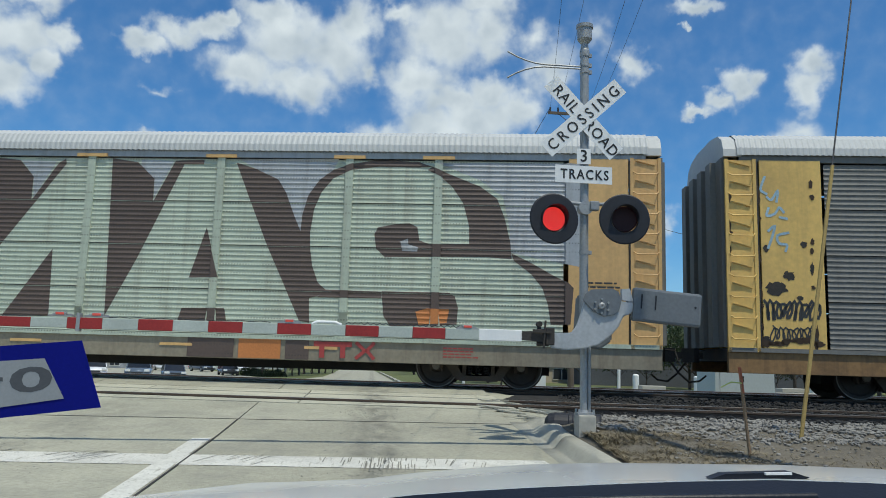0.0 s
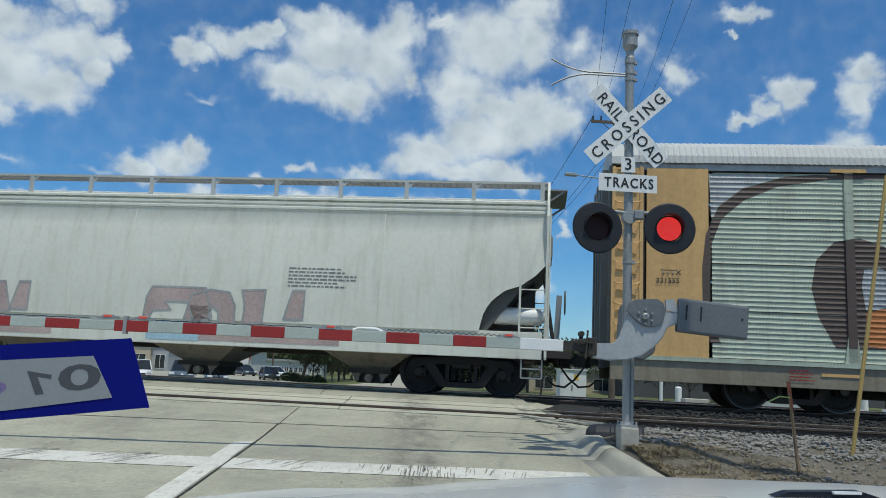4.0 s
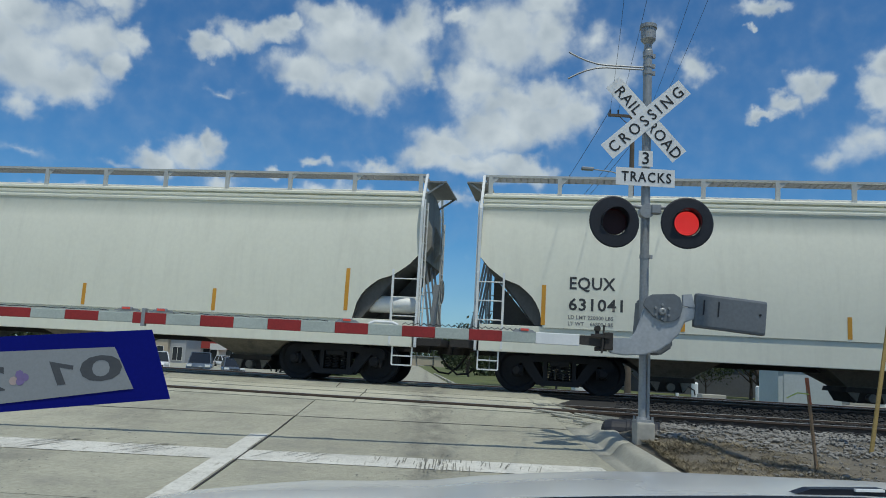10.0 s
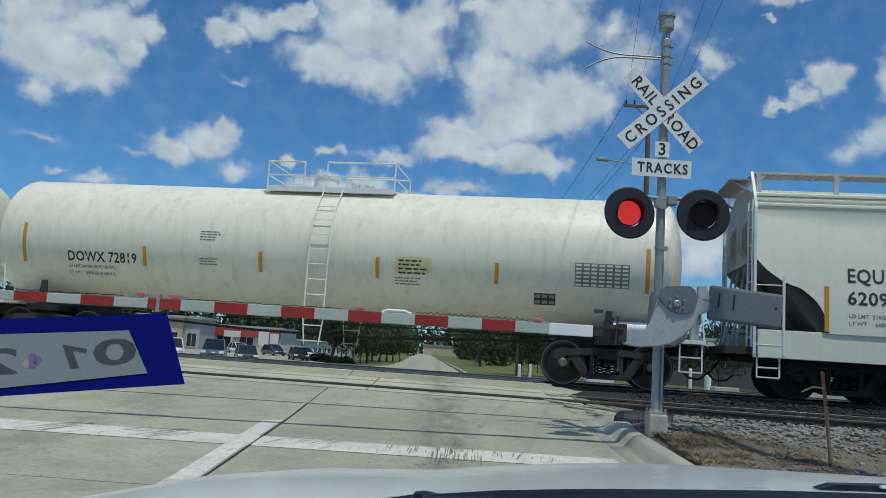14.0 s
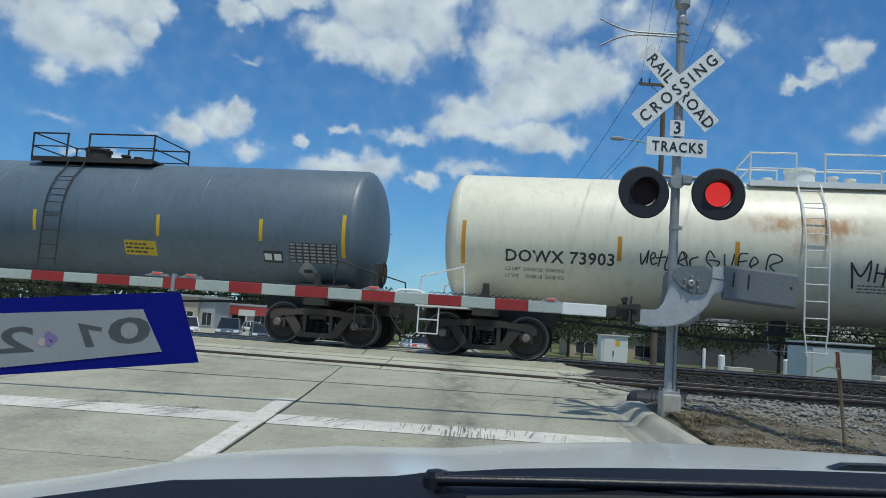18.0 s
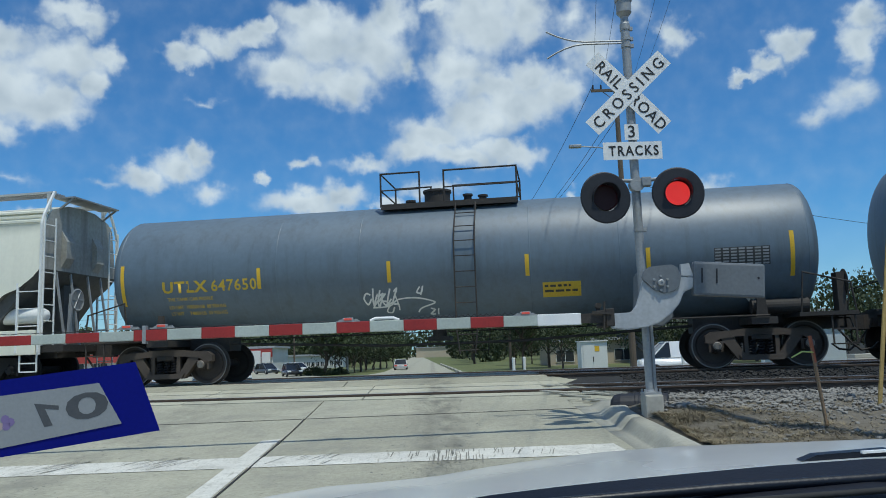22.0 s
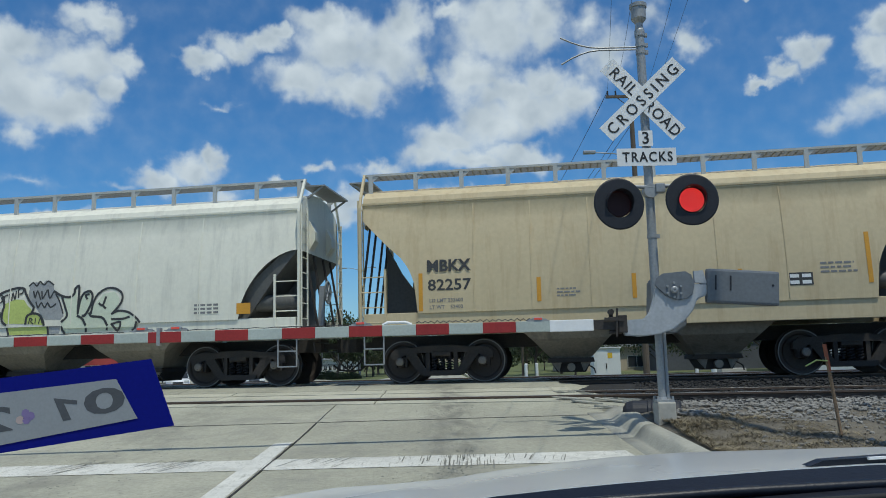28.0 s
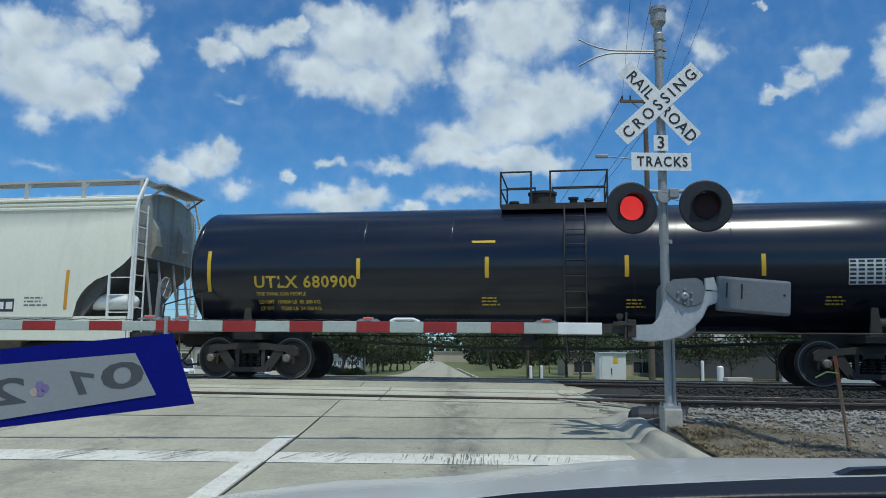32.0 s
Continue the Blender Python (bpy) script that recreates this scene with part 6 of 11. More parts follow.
def hopper(s, half, paint, label, truck_x, cut_x, cut_z, sill, top_lines=True, bays=4, ribs=(), panel_posts=13, ends="gusset", bay_gap=3.92):
    """A covered hopper: rounded sides cut away over the ends, side sill, discharge bays, end ladders, roof walk."""
    car, wheels = start_car("covered_hopper", s, half, label)
    W, ZT, ZE = 1.56, 4.22, 3.80
    side = lambda z: 1.605 - 0.052 * max(0.0, min(z, ZE) - 1.65) ** 2
    We = side(ZE)
    bm = bmn()
    xs = [-half, -half + 0.02]
    n = 16
    xs += [-half + 0.02 + (cut_x - 0.02) * k / n for k in range(1, n + 1)]
    xs += [-half + cut_x + (2 * (half - cut_x)) * k / 8 for k in range(1, 8)]
    xs += [-v for v in reversed(xs[:n + 2])]
    rings = []
    for x in xs:
        e = half - abs(x)
        if e < cut_x:
            t = e / cut_x
            rise = {"round": (1 - t ** 1.9) ** 0.62,
                    "open": float(np.interp(t, (0, .2, .46, .7, .85, .95, 1), (1, .87, .71, .58, .46, .30, 0))),
                    "gusset": float(np.interp(t, (0, .15, .38, .62, .8, .9, .96, 1), (1, .84, .68, .60, .46, .33, .2, 0)))}[ends]
            low = sill[1] + (cut_z - sill[1]) * rise
        else:
            low = sill[1]
        zs = [low + (ZE - low) * k / 6 for k in range(7)]
        prof = [(-side(z), z) for z in zs] + [(-We - 0.015, ZE + 0.03), (-We + 0.04, ZE + 0.22), (-We + 0.22, ZT - 0.05), (-0.55, ZT + 0.12), (0, ZT + 0.15)]
        prof += [(-y, z) for y, z in reversed(prof[:-1])]
        prof = prof + [(0.0, low)]
        rings.append([bm.verts.new((x, y, z)) for y, z in prof])
    m = len(rings[0])
    for a, b in zip(rings, rings[1:]):
        for i in range(m):
            f = bm.faces.new((a[i], b[i], b[(i + 1) % m], a[(i + 1) % m]))
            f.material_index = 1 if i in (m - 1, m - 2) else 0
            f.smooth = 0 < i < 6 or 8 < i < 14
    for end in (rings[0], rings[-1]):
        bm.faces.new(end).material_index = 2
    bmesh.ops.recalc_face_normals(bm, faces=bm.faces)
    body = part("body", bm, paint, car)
    # underside faces get the tone that has shade in its colour
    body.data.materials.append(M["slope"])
    body.data.materials.append(M["hop_end"] if ends == "gusset" else paint)
    # slope sheets inside each end, their shade put into the dark colour
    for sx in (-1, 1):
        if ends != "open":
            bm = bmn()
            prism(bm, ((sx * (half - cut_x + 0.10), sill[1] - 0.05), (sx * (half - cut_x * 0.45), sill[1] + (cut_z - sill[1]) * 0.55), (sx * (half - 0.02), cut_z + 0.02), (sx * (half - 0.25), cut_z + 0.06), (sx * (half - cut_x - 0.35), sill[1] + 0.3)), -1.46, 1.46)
            part("slope_sheet", bm, M["slope"], car, "slope sheet of the hopper end, shade put in its colour")
        # thick dark web fills the end cut in place of its shade
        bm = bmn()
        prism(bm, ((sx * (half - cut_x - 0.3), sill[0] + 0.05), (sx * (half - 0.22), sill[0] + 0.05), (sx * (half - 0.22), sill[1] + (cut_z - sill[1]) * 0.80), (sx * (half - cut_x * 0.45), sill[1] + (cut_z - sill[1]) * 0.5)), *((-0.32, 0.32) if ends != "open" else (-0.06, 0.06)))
        part("end_web", bm, M["slope"], car, "web plates under the hopper end, dark in place of shade")
        bm = bmn()
        box(bm, min(sx * (half - 0.15), sx * (half + 0.55)), max(sx * (half - 0.15), sx * (half + 0.55)), -1.45, 1.45, sill[0] + 0.05, sill[0] + 0.20)
        part("end_platform", bm, M["underframe"], car)
        # corner ladders, bent corner posts, end ladders and sill steps
        steel = M["chalk"] if paint in (M["hop_white"],) else paint
        x0, x1 = sx * (half + 0.02), sx * (half - 0.52)
        for sy in (-1, 1):
            bm = bmn()
            pipe(bm, [Vector((x0, sy * 1.55, sill[0])), Vector((x0, sy * 1.55, ZE - 0.02)), Vector((x0, sy * 1.47, ZE + 0.22)), Vector((x0, sy * 1.13, ZT + 0.37))], 0.075, 4)
            part("corner_post", bm, steel, car)
            ladder(car, x0, x1, sy * 1.57, sill[0] + 0.05, min(cut_z + 0.02, 2.42), 4, steel, 0.045, name="corner_ladder")
            ladder(car, sx * (half + 0.07), sx * (half + 0.07), sy * 1.52, sill[0] + 0.2, 3.95, 8, steel, 0.03, -sy * 0.40, "end_ladder")
            bm = bmn()
            stirrup(bm, min(x0, x1) + 0.06, max(x0, x1) - 0.06, sy * 1.52, 0.42, sill[0])
            part("sill_step", bm, M["chalk"] if paint in (M["hop_white"],) else M["galv"], car)
        for y in (-0.62, 0.62):
            bm = bmn()
            prism(bm, ((sx * (half - 0.02), cut_z + 0.05), (sx * (half + 0.13), cut_z + 0.30), (sx * (half + 0.13), 3.45), (sx * (half - 0.02), 3.75)), y - 0.16, y + 0.16)
            part("end_stiffener", bm, M["hop_end"] if ends == "gusset" else paint, car)
        bm = bmn()
        for y in (-0.9, -0.35, 0.35, 0.9):
            bar(bm, (sx * (half + 0.25), y, sill[0] + 0.1), (sx * (half - 0.05), y, cut_z), 0.045, 0.045)
        part("end_brace", bm, M["underframe"] if paint is not M["hop_white"] else M["galv"], car)
        # top end platform
        bm = bmn()
        box(bm, min(sx * (half - 0.1), sx * (half + 0.42)), max(sx * (half - 0.1), sx * (half + 0.42)), -0.95, 0.95, ZT + 0.24, ZT + 0.275)
        for y in (-0.9, 0.9):
            bar(bm, (sx * (half + 0.36), y, ZT + 0.24), (sx * (half - 0.02), y, ZT - 0.02), 0.04, 0.04)
        part("roof_step", bm, M["roofwalk"], car)
        part_of("coupler", shared("coupler", coupler_mesh), M["underframe"], car, at=pose(sx * (half + 0.05), 0, 0, 0, 0, 0 if sx > 0 else 180))
    bm = bmn()
    xr = half - min(0.75, cut_x * 0.45)
    lathe(bm, ((0.03, -0.62), (0.12, -0.59), (0.17, -0.50), (0.185, -0.40), (0.185, 0.40), (0.17, 0.50), (0.12, 0.59), (0.03, 0.62)), 20, "x", Matrix.Translation((xr, -1.22, sill[1] + 0.36)))
    part("air_reservoir", bm, M["chalk"] if ends == "gusset" else M["slope"], car, "white cylindrical air reservoir" if ends == "gusset" else "", smooth=True)
    bm = bmn()
    lathe(bm, ((0.24, -0.015), (0.27, 0), (0.24, 0.015), (0.22, 0)), 24, "x", Matrix.Translation((half + 0.42, -0.75, 2.05)))
    for k in range(3):
        a = k * math.pi / 3
        bar(bm, (half + 0.42, -0.75 - 0.24 * math.cos(a), 2.05 - 0.24 * math.sin(a)), (half + 0.42, -0.75 + 0.24 * math.cos(a), 2.05 + 0.24 * math.sin(a)), 0.025, n=6)
    bar(bm, (half + 0.25, -0.75, 1.2), (half + 0.30, -0.75, 2.2), 0.10, 0.12)
    part("brake_wheel", bm, M["galv"], car)
    # side sills
    for sy in (-1, 1):
        bm = bmn()
        y = sy * 1.575
        box(bm, -half + 0.05, half - 0.05, min(y, y - sy * 0.16), max(y, y - sy * 0.16), sill[0], sill[1] + 0.02, bevel=0.012)
        part("side_sill", bm, paint, car)
    bm = bmn()
    box(bm, -half - 0.1, half + 0.1, -0.3, 0.3, 0.72, 1.02)
    part("centre_sill", bm, M["underframe"], car)
    # discharge bays: sloped sheets, throat and outlet gate
    for k in range(bays):
        cx = bay_gap * (k + 0.5 - bays / 2) + 0.12
        bm = bmn()
        rings = []
        for hx, hy, z in ((0.36, 0.55, 0.40), (0.46, 0.62, 0.49), (bay_gap * 0.265, 1.18, 0.86), (bay_gap * 0.48, 1.5, sill[1])):
            rings.append([bm.verts.new((cx + a * hx, b * hy, z)) for a, b in ((-1, -1), (1, -1), (1, 1), (-1, 1))])
        for a, b in zip(rings, rings[1:]):
            for i in range(4):
                bm.faces.new((a[i], a[(i + 1) % 4], b[(i + 1) % 4], b[i]))
        bm.faces.new(rings[0])
        bmesh.ops.recalc_face_normals(bm, faces=bm.faces)
        bay = part("discharge_bay", bm, M["bay"], car, "dirty sloped discharge hopper")
        bm = bmn()
        prism(bm, ((cx - 0.50, 0.36), (cx + 0.50, 0.36), (cx + 0.47, 0.46), (cx - 0.47, 0.46)), -0.72, 0.72)
        part("throat_flange", bm, M["underframe"], bay)
        bm = bmn()
        prism(bm, ((cx - 0.30, 0.15), (cx + 0.30, 0.15), (cx + 0.42, 0.36), (cx - 0.42, 0.36)), -0.58, 0.58)
        part("outlet_box", bm, M["underframe"], bay, "grimy pressed outlet box")
        bm = bmn()
        cyl(bm, (cx, -0.60, 0.26), (cx, -0.80, 0.26), 0.085, n=16)
        part("outlet_cap", bm, M["bay"], bay, "round dirty outlet cap")
        for sx in (-1, 1):
            bm = bmn()
            prism(bm, ((cx + sx * 0.20, 0.36), (cx + sx * 0.42, 0.36), (cx + sx * 0.26, 0.16)), -0.66, -0.60)
            part("outlet_bracket", bm, M["bay"], bay)
        bm = bmn()
        pipe(bm, [Vector((cx + 0.36, -0.66, 0.30)), Vector((cx + 0.48, -0.70, 0.22)), Vector((cx + 0.50, -0.70, 0.12))], 0.03, 6)
        part("gate_handle", bm, M["underframe"], bay)
    # eave strip and roof walk
    for sy in (-1, 1):
        for z in ((ZE + 0.05, ZE + 0.16, ZE + 0.27) if top_lines else (ZE + 0.06,)):
            bm = bmn()
            y = sy * (We + 0.02 - (z - ZE) * 0.25)
            box(bm, -half, half, min(y + sy * 0.02, y - sy * 0.05), max(y + sy * 0.02, y - sy * 0.05), z, z + 0.045)
            part("eave_bead", bm, paint, car)
        y = sy * 1.12
        for k in range(panel_posts + 1):
            x = -half + 0.12 + (2 * half - 0.24) * k / panel_posts
            bm = bmn()
            prism(bm, ((x - 0.045, ZT - 0.1), (x + 0.045, ZT - 0.1), (x + 0.045, ZT + 0.34), (x - 0.045, ZT + 0.34)), y - 0.025, y + 0.025)
            post = part("roof_walk_post", bm, M["walk_steel"], car)
            bm = bmn()
            prism(bm, ((x + 0.046, ZT + 0.33), (x + 0.18, ZT + 0.33), (x + 0.046, ZT + 0.20)), y - 0.006, y + 0.006)
            part("gusset", bm, M["walk_steel"], post)
        bm = bmn()
        box(bm, -half - 0.05, half + 0.05, y - 0.02, y + 0.02, ZT + 0.34, ZT + 0.385)
        part("roof_walk_rail", bm, M["walk_steel"], car)
        bm = bmn()
        for k in range(int(half * 2 / 0.15)):
            x = -half + 0.15 * k
            bar(bm, (x, y - sy * 0.02, ZT + 0.345), (x, y - sy * 0.42, ZT + 0.345), 0.03, 0.02)
        for d in (0.07, 0.16, 0.25, 0.34, 0.41):
            box(bm, -half, half, min(y - sy * d, y - sy * (d + 0.012)), max(y - sy * d, y - sy * (d + 0.012)), ZT + 0.325, ZT + 0.365)
        part("running_board", bm, M["roofwalk"], car, "grated roof walk")
    for k in range(6):
        x = -half * 0.83 + 2 * half * 0.83 * k / 5
        bm = bmn()
        box(bm, x - half * 0.13, x + half * 0.13, -0.30, 0.30, ZT + 0.11, ZT + 0.185, bevel=0.02)
        part("hatch_cover", bm, paint, car)
    for x in ribs:
        bm = bmn()
        for k in range(10):
            z0, z1 = sill[1] + 0.04 + (ZE - sill[1] - 0.06) * k / 10, sill[1] + 0.04 + (ZE - sill[1] - 0.06) * (k + 1) / 10
            bar(bm, (x, -side(z0) - 0.0, z0), (x, -side(z1) - 0.0, z1), 0.022, 0.022)
        part("weld_seam", bm, paint, car)
    # gusset-ended cars: shade under the wide body is in the truck colour
    for x in (-truck_x, truck_x):
        truck(car, x, wheels, "soot_shade" if ends == "gusset" else "underframe")
    return car, side


def reflectors(car, xs, z0, z1, material, side, w=0.085):
    for x in xs:
        decal(car, [rect(x - w / 2, x + w / 2, z0, z1)], material, side, "reflector", 0.006, 6, "yellow reflective strip")


def tank_car(s, half, r, zc, paint, metal, label, deck, ladder_x=0.2, truck_x=6.4):
    """A tank car: round shell with dished ends, running platform with rails and dome, side ladder, stub sills."""
    car, wheels = start_car("tank_car", s, half, label)
    side = lambda z: math.sqrt(max(0.01, r * r - (z - zc) ** 2))
    bm = bmn()
    body = half - 0.42
    prof = [(0.02, -half)] + [(r * math.sin(radians(a)), -body - 0.42 * math.cos(radians(a))) for a in (12, 24, 36, 48, 60, 72, 82)] + [(r, -body)]
    prof += [(r, -body + 2 * body * k / 10) for k in range(1, 10)] + [(a, -b) for a, b in reversed(prof)]
    lathe(bm, prof, 72, "x", Matrix.Translation((0, 0, zc)))
    part("tank", bm, paint, car, "long cylindrical tank with dished ends", smooth=True)
    for x in (-body, -body / 2, 0.02 - body / 4, body / 4, body / 2, body):
        bm = bmn()
        lathe(bm, ((r + 0.001, x - 0.012), (r + 0.0045, x - 0.006), (r + 0.0045, x + 0.006), (r + 0.001, x + 0.012)), 56, "x", Matrix.Translation((0, 0, zc)))
        bmesh.ops.delete(bm, geom=[f for f in bm.faces if len(f.verts) > 4], context="FACES")
        part("weld_seam", bm, paint, car, smooth=True)
    # platform and rails
    p0, p1, pz, hz = deck
    bm = bmn()
    for sy in (-1, 1):
        box(bm, p0, p1, min(sy * 0.25, sy * 0.85), max(sy * 0.25, sy * 0.85), pz, pz + 0.05)
        box(bm, p0, p1, sy * 0.85 - 0.02, sy * 0.85 + 0.02, pz - 0.06, pz + 0.06)
    part("platform", bm, metal, car, "grated walkway round the dome")
    gap0, gap1 = p0 + (p1 - p0) * 0.29, p0 + (p1 - p0) * 0.47
    for sy in (-1, 1):
        y = sy * 0.84
        for a, b in ((p0, gap0), (gap1, p1)):
            bm = bmn()
            pipe(bm, [Vector((a, y, pz)), Vector((a, y, hz)), Vector((b, y, hz)), Vector((b, y, pz))], 0.042, 8)
            bar(bm, (a, y, (pz + hz) / 2), (b, y, (pz + hz) / 2), 0.032, n=6)
            part("hand_rail", bm, metal, car)
    for x in (p0, p1):
        bm = bmn()
        for z in (hz, (pz + hz) / 2):
            bar(bm, (x, -0.84, z), (x, 0.84, z), 0.036, n=6)
        part("end_hand_rail", bm, metal, car)
    bm = bmn()
    top = zc + r
    cx = (gap0 + gap1) / 2
    lathe(bm, ((0.30, top - 0.1), (0.30, top + 0.30), (0.33, top + 0.31), (0.33, top + 0.36), (0.05, top + 0.40)), 28, "z", Matrix.Translation((cx, 0, 0)))
    part("dome", bm, metal, car, "round valve housing", smooth=False)
    for dx, h in ((0.7, 0.22), (1.05, 0.18), (-0.65, 0.15)):
        bm = bmn()
        cyl(bm, (cx + dx, 0.1, top - 0.05), (cx + dx, 0.1, top + h), 0.09, n=14)
        cyl(bm, (cx + dx, 0.1, top + h), (cx + dx, 0.1, top + h + 0.04), 0.12, n=14)
        part("valve", bm, metal, car)
    # side ladder that bends over the shell
    for sy in (-1, 1):
        bm = bmn()
        zs = [1.0 + (pz - 1.0) * k / 12 for k in range(13)]
        off = lambda z: (math.sqrt(max(0.0, r * r - (z - zc) ** 2)) + 0.09 if z > zc else r + 0.09)
        pt = lambda x, z: Vector((x, sy * max(0.86, off(z)), z))
        for dx in (-0.22, 0.22):
            pipe(bm, [pt(ladder_x + dx, z) for z in zs], 0.035, 6)
            bar(bm, pt(ladder_x + dx, 1.0), pt(ladder_x + dx, 1.0) + Vector((0.06 * (1 if dx < 0 else -1), 0, -0.52)), 0.03, n=6)
        for z in np.arange(0.55, pz, 0.33):
            zz = max(z, 1.0)
            p, q = pt(ladder_x - 0.22, zz), pt(ladder_x + 0.22, zz)
            p.z = q.z = z
            bar(bm, p, q, 0.022, n=6)
        part("ladder", bm, metal, car, "side ladder up to the dome")
    # stub sills, bolsters and end platforms
    for sx in (-1, 1):
        bm = bmn()
        x0, x1 = sorted((sx * (half - 2.6), sx * (half + 0.35)))
        box(bm, x0, x1, -0.33, 0.33, 0.74, 1.10)
        xb = sx * truck_x
        box(bm, xb - 0.25, xb + 0.25, -1.45, 1.45, 0.86, 1.0)
        for sy in (-1, 1):
            prism(bm, ((xb - 0.12, 0.98), (xb + 0.12, 0.98), (xb + 0.06, 1.55), (xb - 0.06, 1.55)), sy * 1.28 - 0.03, sy * 1.28 + 0.03)
        part("stub_sill", bm, M["underframe"], car)
        bm = bmn()
        x0, x1 = sorted((sx * (half - 0.75), sx * (half + 0.35)))
        box(bm, x0, x1, -1.5, 1.5, 0.98, 1.06)
        part("end_deck", bm, metal if paint is M["tank_white"] else M["underframe"], car)
        for sy in (-1, 1):
            bm = bmn()
            y = sy * 1.46
            pipe(bm, [Vector((sx * (half - 0.7), y, 1.05)), Vector((sx * (half - 0.62), y, 1.85)), Vector((sx * (half + 0.25), y, 1.62)), Vector((sx * (half + 0.32), y, 1.05))], 0.036, 6)
            part("end_rail", bm, metal, car)
            bm = bmn()
            stirrup(bm, *sorted((sx * (half - 0.15), sx * (half + 0.28))), y, 0.42, 1.0)
            part("sill_step", bm, metal, car)
        part_of("coupler", shared("coupler", coupler_mesh), M["underframe"], car, at=pose(sx * (half + 0.05), 0, 0, 0, 0, 0 if sx > 0 else 180))
    bm = bmn()
    for sy in (-1, 1):
        bar(bm, (-half + 1.3, sy * 1.48, 1.03), (half - 1.3, sy * 1.48, 1.03), 0.032, n=6)
    pipe(bm, [Vector((-half + 2.6, -0.2, 0.9)), Vector((-1.5, -0.25, 0.72)), Vector((1.5, -0.25, 0.72)), Vector((half - 2.6, -0.2, 0.9))], 0.06, 6)
    cyl(bm, (-0.3, -0.1, zc - r - 0.22), (-0.3, -0.1, zc - r + 0.05), 0.16, n=16)
    box(bm, -0.55, -0.05, -0.25, 0.25, zc - r - 0.30, zc - r - 0.2)
    part("underbody_piping", bm, M["underframe"], car)
    bm = bmn()
    cyl(bm, (half - 1.55, -1.05, 1.22), (half - 0.45, -1.05, 1.22), 0.15, n=18)
    part("air_reservoir", bm, M["chalk"] if paint is M["tank_white"] else M["underframe"], car)
    bm = bmn()
    lathe(bm, ((0.24, -0.015), (0.27, 0), (0.24, 0.015), (0.22, 0)), 24, "x", Matrix.Translation((half + 0.30, -0.95, 1.65)))
    for k in range(3):
        a = k * math.pi / 3
        bar(bm, (half + 0.30, -0.95 - 0.24 * math.cos(a), 1.65 - 0.24 * math.sin(a)), (half + 0.30, -0.95 + 0.24 * math.cos(a), 1.65 + 0.24 * math.sin(a)), 0.025, n=6)
    box(bm, half + 0.12, half + 0.27, -1.1, -0.8, 1.05, 1.85)
    part("brake_wheel", bm, M["underframe"] if paint is not M["tank_white"] else M["galv"], car)
    for x in (-truck_x, truck_x):
        truck(car, x, wheels, "truck" if paint is M["tank_grey"] else "underframe")
    return car, side


def placard(car, x, z, side, material, frame_mat):
    decal(car, [[(x, z - 0.24), (x + 0.24, z), (x, z + 0.24), (x - 0.24, z)]], material, side, "placard", 0.012, 4, "diamond-shaped hazard placard")
    decal(car, [rect(x - 0.1, x + 0.1, z - 0.03, z + 0.04)], frame_mat, side, "placard_mark", 0.016, 2)


def data_table(car, x0, x1, z0, z1, side, back, ink, cols=7, rows=6):
    decal(car, [rect(x0, x1, z0, z1)], back, side, "data_panel", 0.004, 4)
    polys = []
    for r in range(rows):
        for c in range(cols):
            a, b = x0 + (x1 - x0) * (c + 0.1) / cols, x0 + (x1 - x0) * (c + 0.85) / cols
            z = z0 + (z1 - z0) * (r + 0.2) / rows
            polys.append(rect(a, b, z, z + (z1 - z0) / rows * 0.55))
    tagged(decal(car, polys, ink, side, "data_grid", 0.007, 0), kind="stuff")


